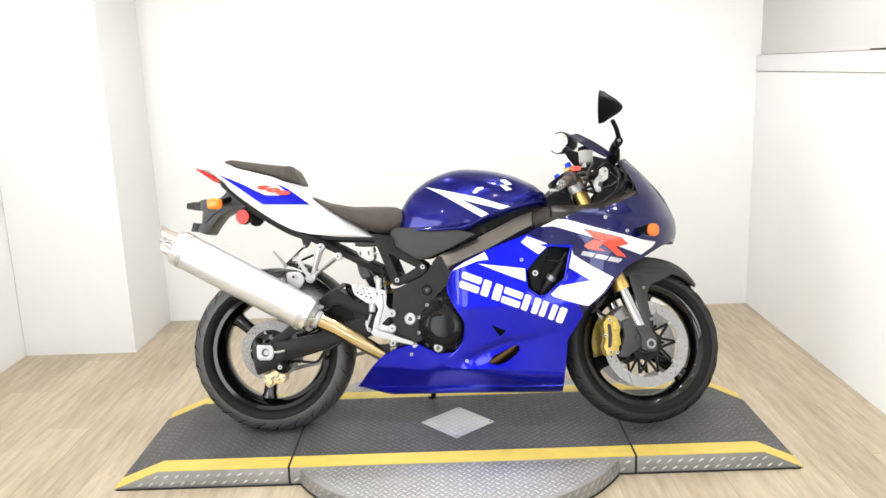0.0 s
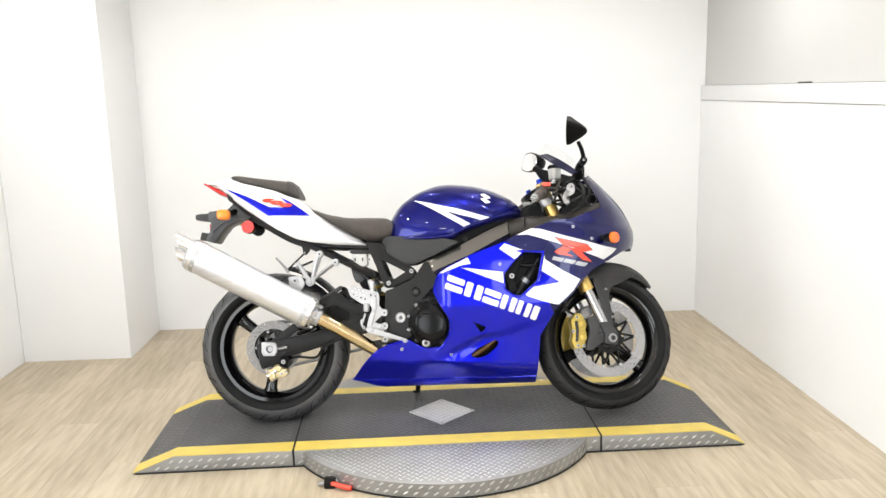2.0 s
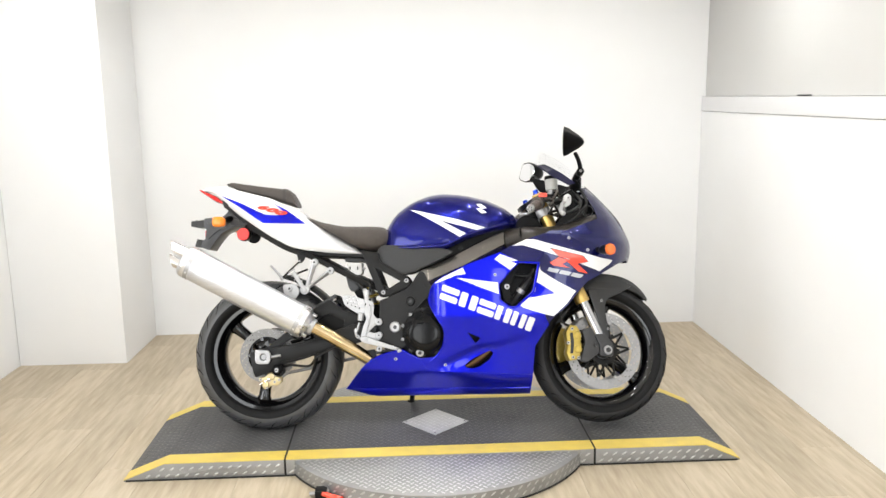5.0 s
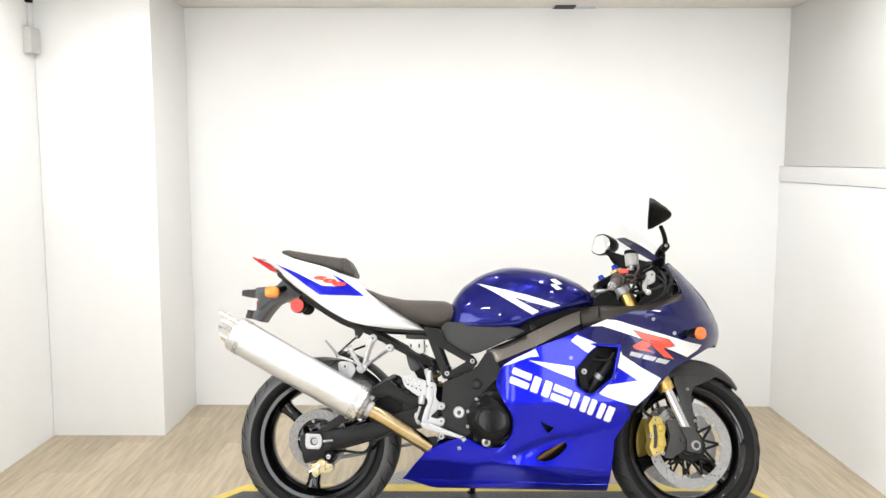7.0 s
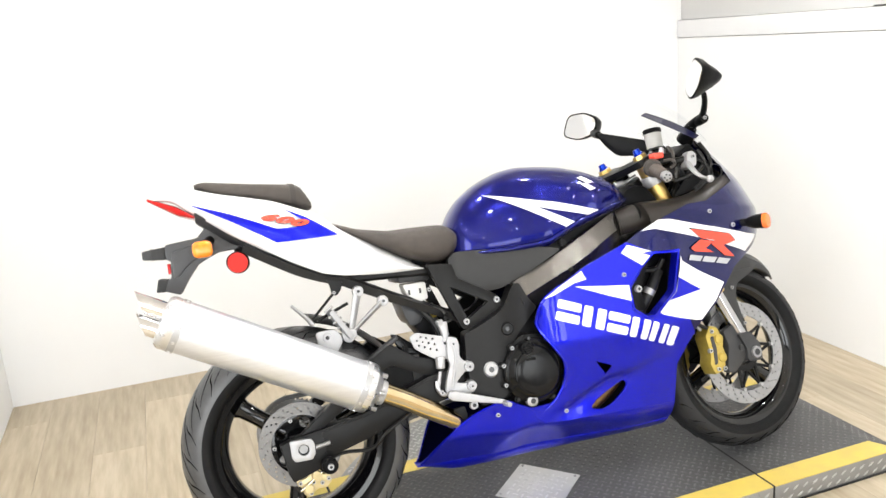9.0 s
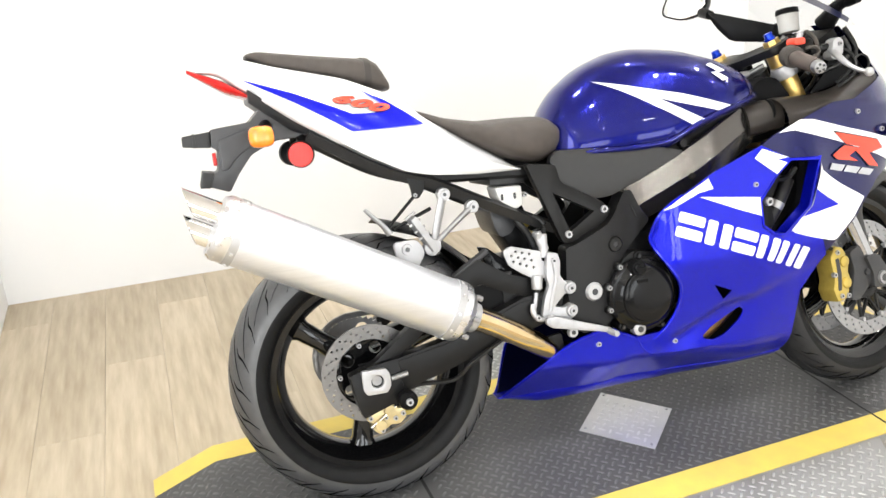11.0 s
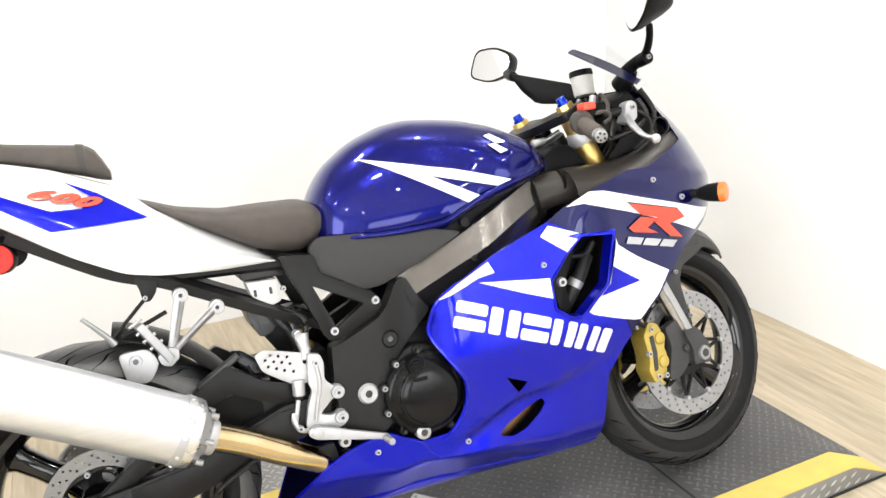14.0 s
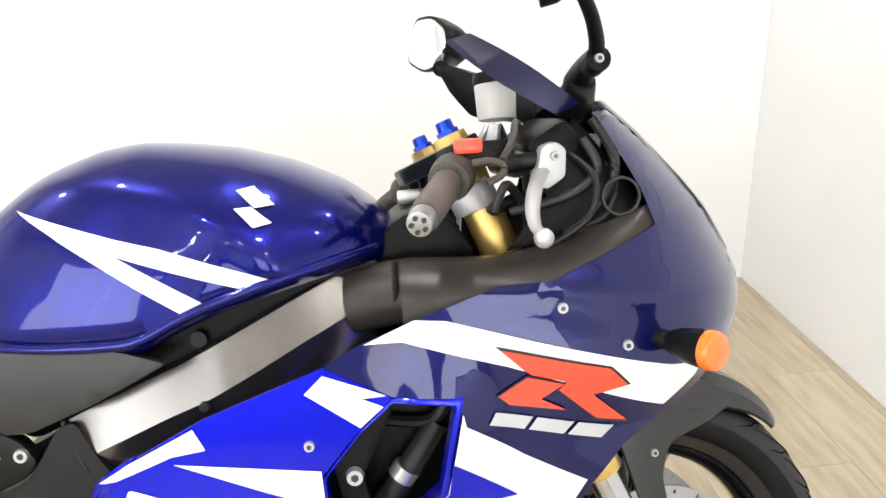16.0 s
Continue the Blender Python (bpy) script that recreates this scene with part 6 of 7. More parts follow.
cv = part("clevis", tube([(0.397, -0.147, 0.407), (0.394, -0.150, 0.388), (0.402, -0.152, 0.372), (0.416, -0.152, 0.368)], 0.0075, 10, flat=0.7), CAST, bike, "silver clevis")
bolt((0.402, -0.156, 0.376), cv, 0.007)
part("brake_cylinder_top", rod((0.441, -0.134, 0.522), (0.428, -0.128, 0.566), 0.0115, 0.0095, 14), CAST, bike, "silver cylinder top", 0.002)
part("banjo_bolt", rod((0.430, -0.140, 0.556), (0.428, -0.118, 0.560), 0.0085, None, 6), CAST, bike)
part("fluid_hose", tube([(0.44, -0.12, 0.54), (0.452, -0.11, 0.585), (0.40, -0.08, 0.62), (0.39, -0.06, 0.66)], 0.006, 8), HOSE, bike)
part("brake_cylinder_top", rod((0.437, -0.135, 0.51), (0.441, -0.132, 0.56), 0.011, 0.009, 14), CAST, bike)

# ---- fuel tank
TTOP = [(0.506, 0.785), (0.515, 0.815), (0.53, 0.842), (0.56, 0.880), (0.61, 0.915), (0.644, 0.932), (0.70, 0.951), (0.75, 0.957), (0.81, 0.952), (0.87, 0.943), (0.94, 0.922), (1.007, 0.890), (1.04, 0.864), (1.057, 0.848), (1.068, 0.825)]
TBOT = [(0.506, 0.735), (0.53, 0.726), (0.65, 0.722), (0.72, 0.724), (0.765, 0.728), (0.80, 0.746), (0.85, 0.768), (0.93, 0.791), (1.0, 0.806), (1.068, 0.812)]
THW = [(0.506, 0.058), (0.52, 0.092), (0.545, 0.110), (0.60, 0.130), (0.68, 0.152), (0.76, 0.168), (0.85, 0.178), (0.93, 0.176), (0.99, 0.156), (1.03, 0.122), (1.068, 0.06)]


RIDGE = [(0.56, 0.900), (0.60, 0.916), (0.68, 0.918), (0.79, 0.899), (0.86, 0.872), (0.90, 0.840), (0.95, 0.797)]


def tank_ridge(x, z):
    k = min(1, max(0, (x - 0.58) / 0.08)) * min(1, max(0, (0.99 - x) / 0.06))
    slope = (interp(RIDGE, x + 0.01) - interp(RIDGE, x - 0.01)) / 0.02
    d = (z - soft(RIDGE, x, 0.02)) / math.sqrt(1 + slope * slope)
    return k * 0.0075 * math.exp(-abs(d / 0.020) ** 1.6)


def tank_w(x, z):
    zb, zt, a = soft(TBOT, x), soft(TTOP, x), soft(THW, x)
    f = min(0.999, max(0, (z - zb) / (zt - zb)))
    return a * (1 - f ** 2.7) ** (1 / 2.15) + tank_ridge(x, z)


def tank_section(x):
    zb, zt, a = soft(TBOT, x), soft(TTOP, x), soft(THW, x)
    pts = []
    for i in range(41):
        t = math.pi * i / 40
        c, s = math.cos(t), math.sin(t)
        z = zb + (zt - zb) * s ** (2 / 2.7)
        pts.append((math.copysign(a * abs(c) ** (2 / 2.15) + tank_ridge(x, z) * min(1, abs(c) * 4), c), z))
    return pts + [(-a * 0.93, zb - 0.010), (-a * 0.5, zb - 0.012), (a * 0.5, zb - 0.012), (a * 0.93, zb - 0.010)]


tk = part("fuel_tank", loft(spread(0.506, 1.068, 60), tank_section), TANKB, bike, "glossy deep blue pearl fuel tank", smooth=55)
decal("stripe", [(0.613, 0.887), (0.68, 0.870), (0.75, 0.851), (0.80, 0.839), (0.929, 0.7965), (0.889, 0.790), (0.80, 0.816), (0.745, 0.833), (0.851, 0.773), (0.817, 0.766), (0.72, 0.826), (0.66, 0.862)], tank_w, WHITE, tk, "white forked arrow stripe", 0.0016, 0.012)
for q in ([(0.886, 0.898), (0.905, 0.9015), (0.930, 0.880), (0.908, 0.878)], [(0.885, 0.879), (0.904, 0.8795), (0.928, 0.861), (0.907, 0.857)]):
    decal("emblem", q, tank_w, WHITE, tk, "plain white badge shape", 0.0034, 0.006)
part("tank_trim", tube([(0.51, -0.085, 0.727), (0.60, -0.114, 0.722), (0.72, -0.138, 0.726), (0.77, -0.146, 0.731), (0.83, -0.155, 0.757), (0.93, -0.155, 0.786), (1.02, -0.122, 0.802)], 0.0045, 8), PLASTIC, tk, "black rubber edge trim")
for s in (-1, 1):
    part("tank_lip", tube([(x, s * (soft(THW, x) + 0.002), soft(TBOT, x) + 0.006) for x in spread(0.53, 1.04, 24)], 0.0062, 10, n=2), TANKB, tk, "raised blue lip along the tank edge")
part("filler_cap", lathe([(0, 0.0), (0.038, 0.0), (0.042, -0.004), (0.042, -0.02), (0, -0.02)], (0, 0, 0), 32, closed=False), SATIN, tk, "black filler cap", m=pose(0.82, 0, 0.932, 90, 0, 0))
part("air_box", loft(spread(0.68, 1.04, 6), lambda x: [(-0.115, 0.66 + 0.3 * (x - 0.68)), (0.115, 0.66 + 0.3 * (x - 0.68)), (0.115, interp(TBOT, x) - 0.008), (-0.115, interp(TBOT, x) - 0.008)]), PLASTIC, bike, "black air box under the tank")
part("tank_bolt", rod((0.822, -0.118, 0.722), (0.822, -0.128, 0.722), 0.010, None, 14), SATIN, bike)

# ---- seats
def seat_section(top, bot, hw, p=3.2):
    def f(x):
        zt, zb, a = soft(top, x), soft(bot, x), soft(hw, x)
        zm, h = (zt + zb) / 2, (zt - zb) / 2
        return [(math.copysign(a * abs(math.cos(t)) ** (2 / p), math.cos(t)), zm + math.copysign(h * abs(math.sin(t)) ** (2 / p), math.sin(t))) for t in (k * math.tau / 28 for k in range(28))]
    return f


ST = [(0.165, 0.872), (0.18, 0.872), (0.254, 0.843), (0.34, 0.826), (0.43, 0.825), (0.50, 0.822), (0.522, 0.808), (0.535, 0.784)]
SB = [(0.165, 0.860), (0.20, 0.845), (0.29, 0.790), (0.38, 0.739), (0.45, 0.714), (0.49, 0.716), (0.52, 0.735), (0.535, 0.760)]
SW = [(0.165, 0.050), (0.19, 0.078), (0.26, 0.112), (0.34, 0.126), (0.43, 0.120), (0.50, 0.098), (0.535, 0.08)]
part("rider_seat", loft(spread(0.165, 0.535, 30), seat_section(ST, SB, SW)), SEATM, bike, "grey brown vinyl rider seat", smooth=60)
PT = [(-0.150, 1.016), (-0.135, 1.023), (-0.02, 1.004), (0.08, 0.990), (0.112, 0.985), (0.128, 0.974), (0.137, 0.950), (0.142, 0.922)]
PB = [(-0.150, 1.010), (-0.135, 1.004), (-0.10, 0.984), (0.01, 0.955), (0.09, 0.930), (0.13, 0.915), (0.142, 0.914)]
PW = [(-0.150, 0.035), (-0.13, 0.050), (-0.05, 0.064), (0.08, 0.076), (0.12, 0.076), (0.142, 0.066)]
ps = part("passenger_seat", loft(spread(-0.150, 0.142, 28), seat_section(PT, PB, PW, 3.6)), SEATM, bike, "grey brown vinyl passenger seat pad", smooth=60)
part("seat_strap", loft([0.090, 0.093, 0.101, 0.104], lambda x: [(y * 1.02, z if z < 0.94 else z + 0.0025) for y, z in seat_section(PT, PB, PW, 3.6)(x)]), STRAP, ps, "dark seat strap", smooth=60)

# ---- tail
QT = [(-0.255, 0.996), (-0.21, 1.001), (-0.16, 1.004), (-0.10, 0.982), (0.04, 0.943), (0.155, 0.892), (0.20, 0.848), (0.30, 0.785), (0.38, 0.738), (0.415, 0.714)]
QB = [(-0.255, 0.990), (-0.21, 0.982), (-0.168, 0.945), (-0.078, 0.873), (0.058, 0.783), (0.137, 0.740), (0.195, 0.726), (0.30, 0.714), (0.415, 0.708)]
QW = [(-0.255, 0.022), (-0.21, 0.045), (-0.16, 0.070), (-0.09, 0.122), (0.0, 0.164), (0.08, 0.176), (0.18, 0.172), (0.27, 0.152), (0.35, 0.126), (0.415, 0.104)]


def tail_w(x, z):
    zt, zb, a = soft(QT, x), soft(QB, x), soft(QW, x)
    f = min(1, max(0, (z - zb) / max(1e-4, zt - zb)))
    return a * (0.90 + 0.10 * math.sin(math.pi * min(f * 1.6, 1)) - 0.30 * f ** 3)


def tail_section(x):
    zt, zb = soft(QT, x), soft(QB, x)
    right = [(-tail_w(x, zb + (zt - zb) * t), zb + (zt - zb) * t) for t in spread(0, 1, 19)]
    a = tail_w(x, zt)
    return right + [(-a * 0.8, zt + 0.004), (0, zt + 0.006), (a * 0.8, zt + 0.004)] + [(-y, z) for y, z in reversed(right)] + [(0.0, zb - 0.002)]


tl = part("tail_cowl", loft(spread(-0.255, 0.415, 60), tail_section), WHITE, bike, "glossy white tail fairing with blue patch", smooth=50)
decal("blue_patch", [(-0.172, 0.966), (-0.07, 0.924), (0.036, 0.872), (0.085, 0.869), (0.106, 0.886), (0.060, 0.922), (0.115, 0.893), (0.194, 0.8350), (0.11, 0.8355), (0.031, 0.836), (-0.07, 0.904)], tail_w, BLUE, tl, "bright blue angular patch", 0.0042, 0.010)
cu = bpy.data.curves.new("number", "FONT")
cu.body, cu.size, cu.shear, cu.space_character, cu.offset = "600", 0.046, 0.55, 1.12, 0.0022
for nm, off, mtl, grow in (("number_edge", 0.0056, BLACKD, 0.0030), ("number", 0.0072, RED, 0.0018)):
    cu.offset = 0.0
    tmp = bpy.data.objects.new("tmp", cu)
    scene.collection.objects.link(tmp)
    me = bpy.data.meshes.new_from_object(tmp.evaluated_get(bpy.context.evaluated_depsgraph_get()))
    bpy.data.objects.remove(tmp)
    bm = bmesh.new()
    for k, (du, dw) in enumerate(((0, 0), (1, 0), (-1, 0), (0, 1.4), (0, -1.4), (0.7, 1), (-0.7, 1), (0.7, -1), (-0.7, -1))):
        n0 = len(bm.verts)
        bm.from_mesh(me)
        bm.verts.ensure_lookup_table()
        for v in bm.verts[n0:]:
            v.co += Vector((du * grow, dw * grow, k * 0.00008))
    bmesh.ops.triangulate(bm, faces=bm.faces)
    for k in range(-2, 40):
        bmesh.ops.bisect_plane(bm, geom=bm.verts[:] + bm.edges[:] + bm.faces[:], plane_co=(k * 0.004, 0, 0), plane_no=(1, 0, 0))
    for k in range(-1, 12):
        bmesh.ops.bisect_plane(bm, geom=bm.verts[:] + bm.edges[:] + bm.faces[:], plane_co=(0, k * 0.005, 0), plane_no=(0, 1, 0))
    for v in bm.verts:
        u, w_ = v.co.x, v.co.y
        x, z = -0.004 + u * 1.46 * math.cos(-0.31) - w_ * 0.56 * math.sin(-0.31), 0.903 + u * 1.46 * math.sin(-0.31) + w_ * 0.56 * math.cos(-0.31)
        v.co = (x, -tail_w(x, z) - off - v.co.z, z)
    bm.to_mesh(me)
    bm.free()
    me.materials.clear()
    me.materials.append(mtl)
    nb = new(nm, me)
    nb.parent = tl
    nb["label"] = "red number on the tail" if nm == "number" else "dark edge of the number"
part("tail_light", loft(spread(-0.272, -0.150, 14), lambda x: [(math.copysign(1, math.cos(t)) * (0.015 + 0.5 * (x + 0.272)) * abs(math.cos(t)) ** 0.7, (0.994 - (x + 0.272) * 0.56) + math.sin(t) * (0.004 + 0.14 * (x + 0.272) if x < -0.2 else 0.014 * (-0.13 - x) / 0.07)) for t in (k * math.tau / 16 for k in range(16))]), REDL, bike, "red tail light lens")
part("under_tail", loft(spread(-0.16, 0.06, 10), lambda x: [(-0.085 - 0.03 * (x + 0.16), soft(QB, x) + 0.006), (0.085 + 0.03 * (x + 0.16), soft(QB, x) + 0.006), (0.06, soft(QB, x) - 0.022), (-0.06, soft(QB, x) - 0.022)]), MUDG, bike, "dark grey under-tail tray", 0.004)
pl = part("rear_mudguard", slab(rounded([(-0.132, 0.912), (-0.145, 0.895), (-0.162, 0.878), (-0.243, 0.871), (-0.245, 0.834), (-0.233, 0.826), (-0.239, 0.783), (-0.254, 0.779), (-0.262, 0.754), (-0.221, 0.738), (-0.198, 0.773), (-0.168, 0.809), (-0.150, 0.818), (-0.111, 0.834), (-0.045, 0.836), (-0.030, 0.846)], 0.006), -0.056, 0.056), MUDG, bike, "grey rear mudguard and plate holder", 0.008)
part("guard_fold", slab(rounded([(-0.231, 0.848), (-0.160, 0.868), (-0.135, 0.860), (-0.150, 0.832), (-0.180, 0.820), (-0.199, 0.806), (-0.220, 0.784), (-0.232, 0.784)], 0.006), -0.064, -0.055), MUDG, pl, "raised grey fold", 0.005)
part("guard_wing", slab(rounded([(-0.115, 0.868), (-0.070, 0.846), (-0.045, 0.838), (-0.110, 0.836), (-0.135, 0.842)], 0.005), -0.068, -0.055), MUDG, pl, bevel=0.004)
part("plate_lamp", slab(rounded([(-0.302, 0.862), (-0.243, 0.867), (-0.246, 0.833), (-0.303, 0.840)], 0.004), -0.040, 0.040), SIDE, pl, "dark plate lamp", 0.004)
part("lamp_rib", box(-0.281, -0.276, -0.042, 0.042, 0.836, 0.866), SIDE, pl, bevel=0.001)
part("plate_bracket", slab(rounded([(-0.271, 0.786), (-0.248, 0.782), (-0.258, 0.751), (-0.280, 0.753)], 0.003), -0.06, 0.06), SIDE, pl, bevel=0.003)
part("plate_reflector", box(-0.246, -0.238, -0.03, 0.03, 0.795, 0.822), REDL, pl, bevel=0.002)
for s in (-1, 1):
    st = part("rear_indicator_stalk", tube([(-0.13, s * 0.06, 0.868), (-0.145, s * 0.10, 0.856), (-0.155, s * 0.135, 0.849)], (0.012, 0.014), 12), PLASTIC, bike)
    bm = bmesh.new()
    bmesh.ops.create_uvsphere(bm, u_segments=28, v_segments=18, radius=1)
    for v in bm.verts:
        c_ = [math.copysign(abs(q) ** 0.62, q) for q in v.co]
        v.co = (-0.151 + 0.0250 * c_[0], s * 0.160 + 0.028 * c_[1], 0.846 + 0.0215 * c_[2])
    part("rear_indicator", bm, AMBERY, st, "amber indicator lens")
    rf = part("reflector_arm", tube([(-0.06, s * 0.05, 0.845), (-0.06, s * 0.07, 0.82), (-0.065, s * 0.08, 0.805)], 0.012, 10), PLASTIC, bike)
    part("reflector_cup", rod((-0.067, s * 0.070, 0.800), (-0.070, s * 0.092, 0.800), 0.029, 0.028, 32), PLASTIC, rf, bevel=0.002)
    part("reflector", rod((-0.070, s * 0.0915, 0.800), (-0.0705, s * 0.096, 0.800), 0.0265, 0.025, 32), REFL, rf, "round red reflector")

# ---- windscreen, mirrors, front indicators
def screen_pt(u, v):
    cb, ct = Vector((1.350, 0, 0.955)), Vector((1.165, 0, 1.125))
    eb, et = Vector((1.318, 0.135, 0.955)), Vector((1.140, 0.118, 1.072))
    bow = 0.018 * math.sin(math.pi * v)
    c = cb.lerp(ct, v) + Vector((bow * 0.7, 0, bow))
    e = eb.lerp(et, v) + Vector((bow * 0.4, 0.012 * math.sin(math.pi * v), bow * 0.5))
    a = abs(u)
    p = Vector((c.x + (e.x - c.x) * a ** 2, math.copysign(e.y * math.sin(a * math.pi / 2) ** 0.9, u) if a else 0, c.z + (e.z - c.z) * a ** 2.2))
    if v > 0.9:
        p.z -= 0.03 * (v - 0.9) / 0.1 * a ** 4
    return p


def screen_sheet(u0, u1, v0, v1, nu=24, nv=14, off=0.0, thick=0.003):
    bm = bmesh.new()
    g = [[bm.verts.new(screen_pt(u, v) + Vector((off, 0, off))) for u in spread(u0, u1, nu)] for v in spread(v0, v1, nv)]
    for r0, r1 in zip(g, g[1:]):
        for k in range(nu - 1):
            bm.faces.new((r0[k], r0[k + 1], r1[k + 1], r1[k]))
    r = bmesh.ops.extrude_face_region(bm, geom=bm.faces[:])
    bmesh.ops.translate(bm, vec=(-thick * 0.7, 0, -thick * 0.7), verts=[v for v in r["geom"] if isinstance(v, bmesh.types.BMVert)])
    return bm


ws = part("windscreen", screen_sheet(-0.93, 0.93, 0.02, 1.0), GLASS, bike, "clear curved windscreen", smooth=60)
ws.visible_shadow = False
wg = bmesh.new()
g = []
for t in spread(0, 1, 14):
    bow = 0.004 * math.sin(math.pi * t)
    a = Vector((1.172 + 0.112 * t + bow * 0.5, 0.064 + 0.086 * t + bow, 1.066 - 0.092 * t + bow))
    d = Vector((-0.046, 0.042, -0.014)) * (0.72 + 0.28 * math.sin(math.pi * t))
    g.append([wg.verts.new((q.x, -q.y, q.z)) for q in (a, a + Vector((0.003, 0.003, -0.001)), a + d + Vector((0.002, 0.002, -0.002)), a + d)])
for r0, r1 in zip(g, g[1:]):
    for k in range(4):
        wg.faces.new((r0[k], r0[(k + 1) % 4], r1[(k + 1) % 4], r1[k]))
wg.faces.new(g[0])
wg.faces.new(g[-1])
part("screen_wing", wg, WINGM, bike, "navy fairing wing beside the windscreen", smooth=50)
nb = bmesh.new()
rows_ = []
for z in spread(0.652, 0.975, 16):
    hw = max(0.03, fair_w(interp(TIP, z) - 0.012, z) + 0.004)
    rows_.append([nb.verts.new((interp(TIP, z) - 0.014 + 0.014 * (1 - (y / hw) ** 2), y, z)) for y in spread(-hw, hw, 9)])
for r0, r1 in zip(rows_, rows_[1:]):
    for k in range(8):
        nb.faces.new((r0[k], r0[k + 1], r1[k + 1], r1[k]))
part("nose_bridge", nb, NAVY, bike, "navy nose panel between the two cowl halves", smooth=60)

for s in (-1, 1):
    hl_ = bmesh.new()
    g = []
    for z in spread(0.765, 0.915, 10):
        hw = max(0.03, fair_w(interp(TIP, z) - 0.012, z) + 0.004)
        k = math.sin(math.pi * (z - 0.755) / 0.17) ** 0.6
        g.append([hl_.verts.new((interp(TIP, z) - 0.014 + 0.014 * (1 - (y / hw) ** 2) + 0.002, s * y, z)) for y in (hw * (0.18 + q * (0.62 * k)) for q in spread(0, 1, 6))])
    for r0, r1 in zip(g, g[1:]):
        for k in range(5):
            hl_.faces.new((r0[k], r0[k + 1], r1[k + 1], r1[k]))
    part("headlight", hl_, GLOSSB, bike, "dark glossy headlight lens", smooth=60)

for s, hc in ((-1, Vector((1.244, -0.252, 1.124))), (1, Vector((1.148, 0.320, 1.082)))):
    foot = Vector((1.300, s * 0.072, 0.990)) if s < 0 else Vector((1.300, 0.118, 0.972))
    if s < 0:
        st = tube([(1.309, -0.140, 1.024), (1.306, -0.162, 1.040), (1.294, -0.192, 1.064), (1.280, -0.214, 1.084)], (0.0098, 0.0078), 12)
        tube([(1.300, -0.078, 0.998), (1.304, -0.105, 1.012), (1.309, -0.140, 1.024)], (0.017, 0.0125), 12, bm=st)
    else:
        # a deep blade that tapers to the foot, then a short neck
        st = bmesh.new()
        g = []
        for q in spread(0, 1, 12):
            tp = Vector((1.148, 0.216, 1.050)).lerp(Vector((1.300, 0.118, 0.990)), q)
            dp = 0.018 + 0.052 * min(1, q / 0.3) ** 0.7 * (1 - 0.45 * max(0, q - 0.3) / 0.7)
            th = Vector((0.55, 0.8, 0.1)) * 0.011
            g.append([st.verts.new(v) for v in (tp - th * 0.6, tp + th * 0.6, tp + th + Vector((0.002, 0, -dp * 0.5)), tp + th * 0.4 + Vector((0.004, 0, -dp)), tp - th * 0.4 + Vector((0.004, 0, -dp)), tp - th + Vector((0.002, 0, -dp * 0.5)))])
        for r0, r1 in zip(g, g[1:]):
            for k in range(6):
                st.faces.new((r0[k], r0[(k + 1) % 6], r1[(k + 1) % 6], r1[k]))
        st.faces.new(g[0])
        st.faces.new(g[-1])
        tube([(1.152, 0.212, 1.040), (1.160, 0.252, 1.050), (hc.x + 0.030, 0.300, hc.z - 0.02)], (0.013, 0.016), 12, bm=st)
    ms = part("mirror_stalk", st, PLASTIC, bike, "black mirror stalk")
    part("stalk_foot", rod(foot + Vector((0.0, -s * 0.02, -0.022)), foot + Vector((0.004, s * 0.020, 0.012)), 0.027, 0.018, 16), PLASTIC, ms, bevel=0.004)
    if s < 0:
        bolt((1.309, -0.158, 1.022), ms, 0.006, material=CAST)
        part("stalk_joint", rod((1.309, -0.120, 1.016), (1.309, -0.158, 1.022), 0.0150, None, 14), PLASTIC, ms, bevel=0.003)
    hd = bmesh.new()
    mk = 1 if s > 0 else 0.9
    outline = rounded([(-0.078, -0.030), (-0.055, 0.045), (0.02, 0.052), (0.082, 0.030), (0.070, -0.025), (0.0, -0.045)], 0.025, 5)
    rings = []
    for dx, sc in ((-0.014, 0.93), (-0.012, 1.0), (0.006, 0.96), (0.030, 0.80), (0.052, 0.5), (0.060, 0.12)) if s > 0 else ((-0.014, 0.94), (-0.012, 1.0), (0.004, 0.92), (0.022, 0.70), (0.045, 0.45), (0.062, 0.20), (0.066, 0.06)):
        rings.append([hd.verts.new((dx, s * -a * sc * mk, b * sc * mk)) for a, b in outline])
    for p, q in zip(rings, rings[1:]):
        for j in range(len(p)):
            hd.faces.new((p[j], p[(j + 1) % len(p)], q[(j + 1) % len(p)], q[j]))
    hd.faces.new(rings[0])
    hd.faces.new(rings[-1])
    outline = [(a * mk, b * mk) for a, b in outline]
    hm = Matrix.Translation(hc) @ pose(0, 0, 0, 0, 4, 24 if s > 0 else -10) @ pose(0, 0, 0, 8 if s > 0 else -40, 0, 0)
    mhd = part("mirror_head", hd, PLASTIC, ms, "black mirror housing", m=hm, smooth=50)
    gl = bmesh.new()
    lo = [gl.verts.new((-0.0142, s * -a * 0.90, b * 0.90)) for a, b in outline]
    hi = [gl.verts.new((-0.0155, s * -a * 0.88, b * 0.88)) for a, b in outline]
    for j in range(len(lo)):
        gl.faces.new((lo[j], lo[(j + 1) % len(lo)], hi[(j + 1) % len(lo)], hi[j]))
    gl.faces.new(hi)
    part("mirror_glass", gl, MIRROR, ms, "mirror glass", m=hm)
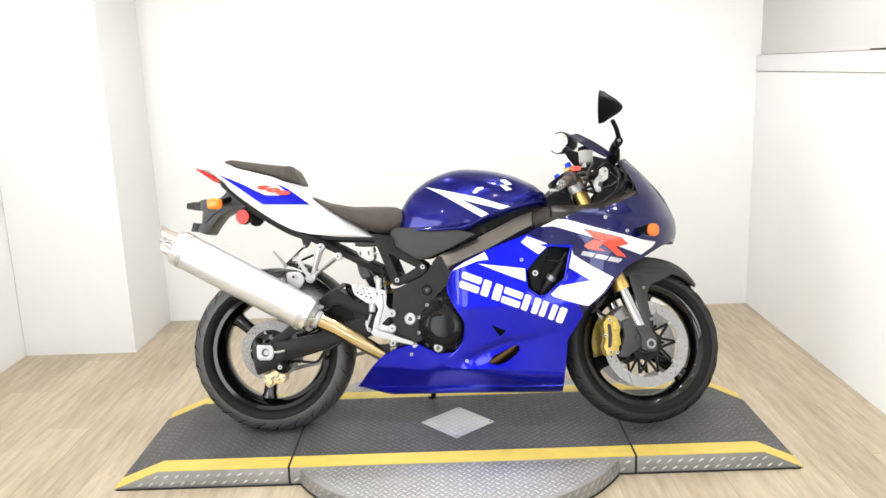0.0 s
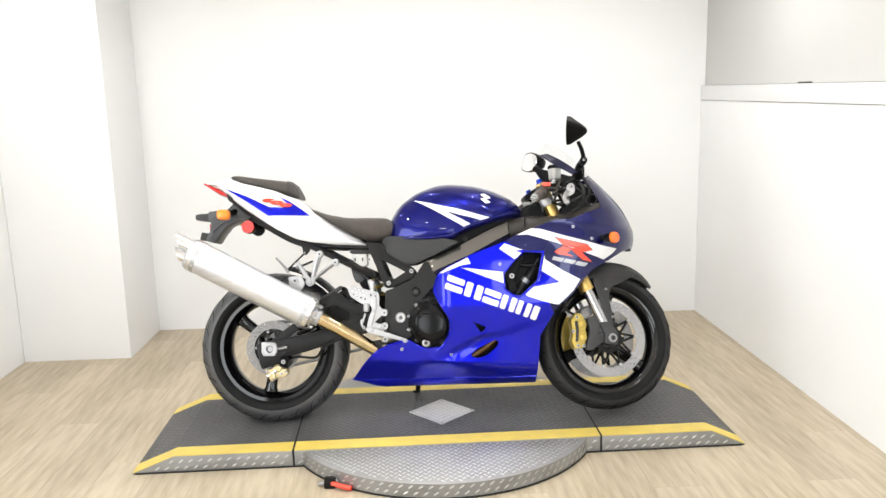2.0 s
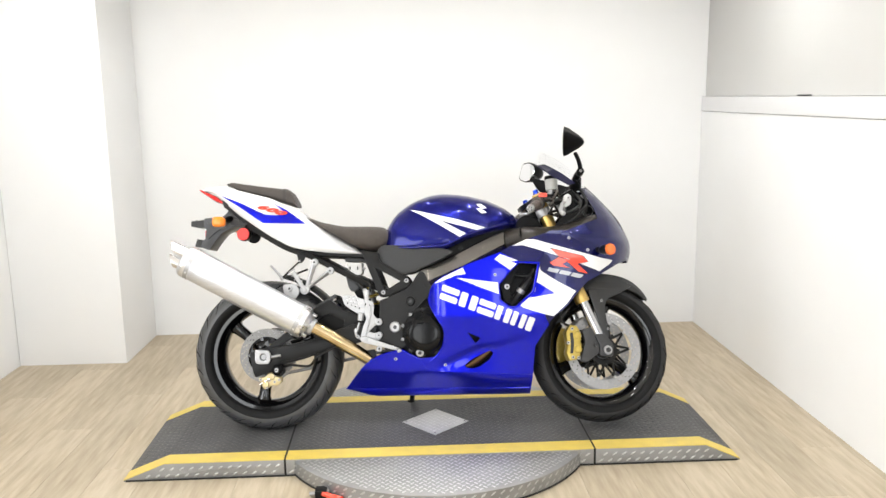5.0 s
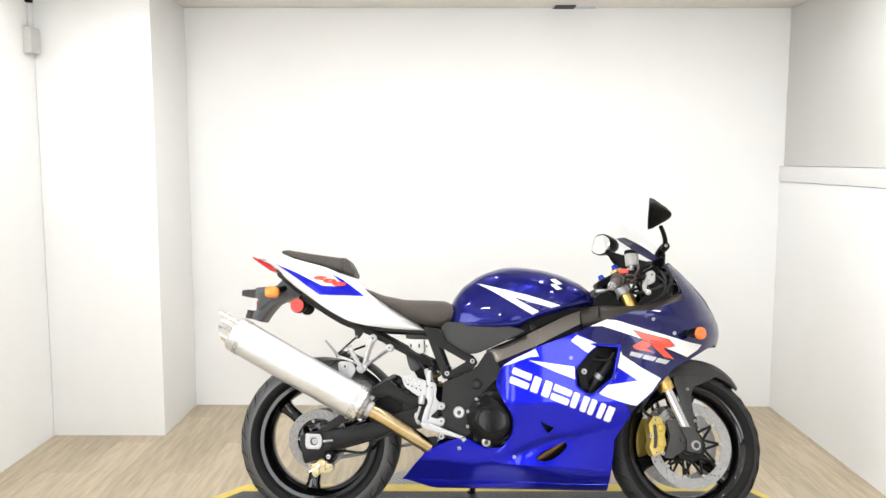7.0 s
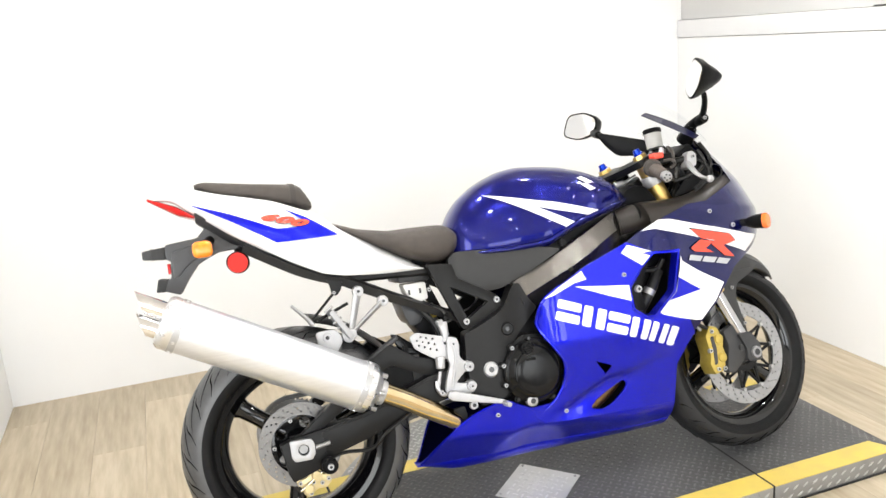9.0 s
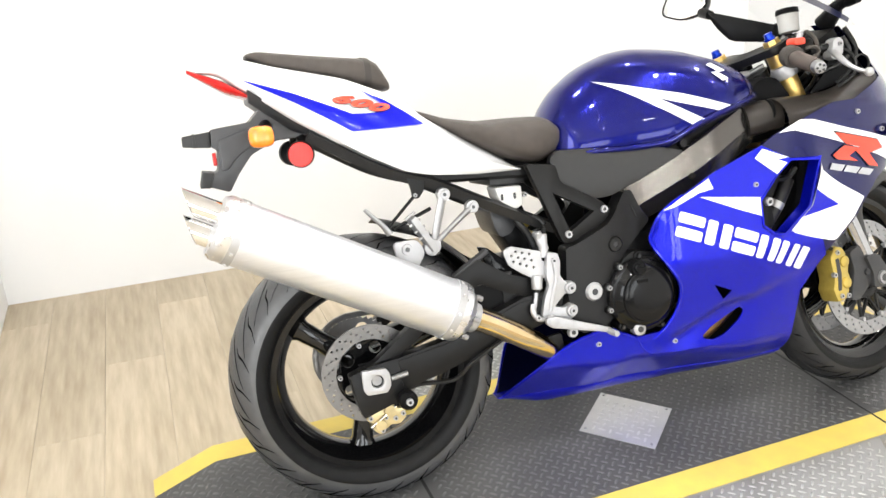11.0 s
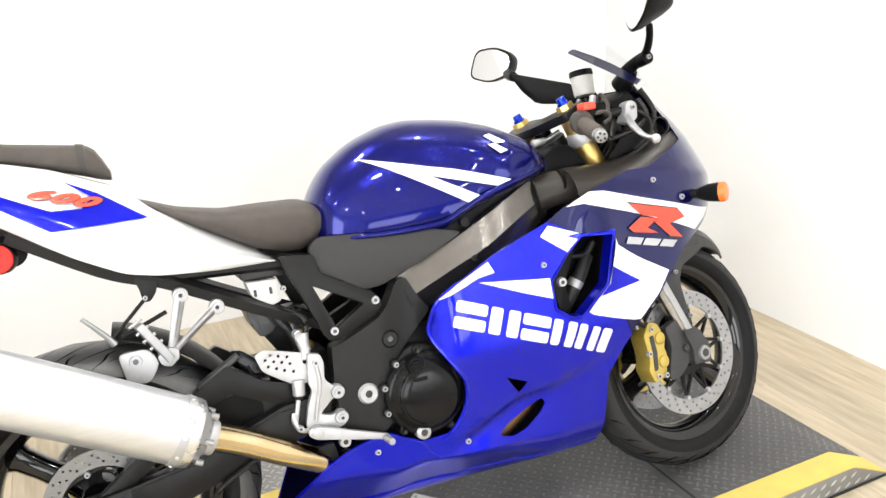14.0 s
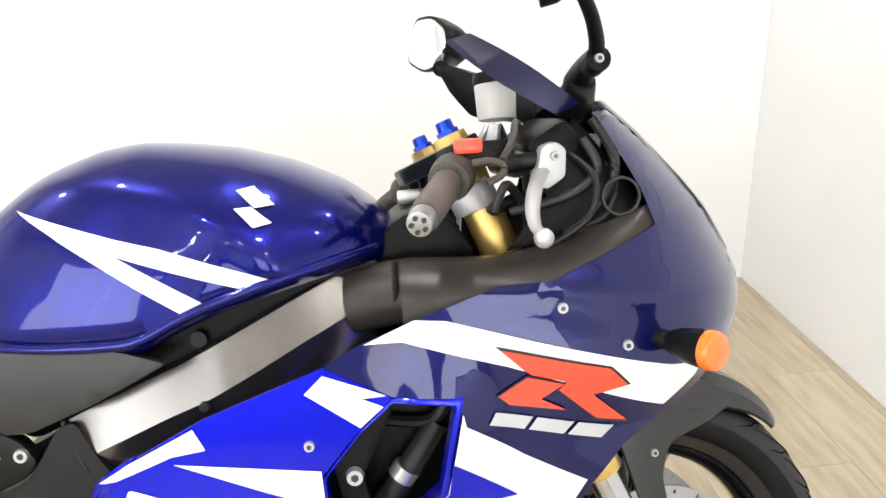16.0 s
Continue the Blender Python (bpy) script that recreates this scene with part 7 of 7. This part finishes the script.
    fi = part("front_indicator_stalk", tube([(1.330, s * 0.160, 0.706), (1.352, s * 0.186, 0.703), (1.372, s * 0.208, 0.700)], (0.013, 0.011), 12), PLASTIC, bike, "black indicator stalk")
    im = Matrix.Translation((1.368, s * 0.202, 0.700)) @ pose(0, 0, 0, 0, 0, -148 if s < 0 else -32)
    part("indicator_body", lathe([(0.0, 0.0), (0.009, 0.0), (0.015, 0.010), (0.020, 0.028), (0.0225, 0.056), (0.0, 0.056)], (0, 0, 0), 28, closed=False), PLASTIC, fi, m=im)
    part("indicator_lens", lathe([(0.0, 0.056), (0.0227, 0.056), (0.0227, 0.062), (0.0205, 0.068), (0.012, 0.071), (0.0, 0.072)], (0, 0, 0), 28, closed=False), AMBER, fi, "amber indicator lens", m=im)

# ---- side stand
sdm = part("side_stand", tube([(0.60, 0.13, 0.26), (0.60, 0.20, 0.13), (0.592, 0.262, 0.062)], 0.011, 10), SATIN, bike, "black side stand")
part("stand_foot", rod((0.588, 0.262, 0.049), (0.588, 0.262, 0.066), 0.022, 0.016, 16), SATIN, sdm)
part("stand_lug", slab(rounded([(0.57, 0.30), (0.63, 0.30), (0.62, 0.235), (0.585, 0.235)], 0.01), 0.115, 0.14), SATIN, sdm, bevel=0.003)


# ---------------------------------------------------------------- floor planks
floor = bpy.data.objects["floor"]
PW_, PL_ = 0.184, 1.22
plank_mesh = {}
rnd = random.Random(4)


def plank(length):
    key = round(length, 3)
    if key not in plank_mesh:
        bm = box(0.0003, PW_ - 0.0003, 0.0003, length - 0.0003, -0.012, 0.0)
        bmesh.ops.bevel(bm, geom=[e for e in bm.edges if all(v.co.z > -0.001 for v in e.verts)], offset=0.0005, segments=1, affect="EDGES")
        me = bpy.data.meshes.new("plank")
        bm.to_mesh(me)
        bm.free()
        me.materials.append(PLANK)
        plank_mesh[key] = me
    return plank_mesh[key]


col = 0
x = WEST
while x < EAST + 0.0:
    y = SOUTH + 0.0
    first = (0.41, 0.82, 1.22)[col % 3]
    while y < NORTH - 0.001:
        ln = min(first if y == SOUTH else PL_, NORTH - y)
        ob = new("plank", plank(ln))
        ob.parent = floor
        ob.location = (x, y, 0.0)
        y += ln
    x += PW_
    col += 1
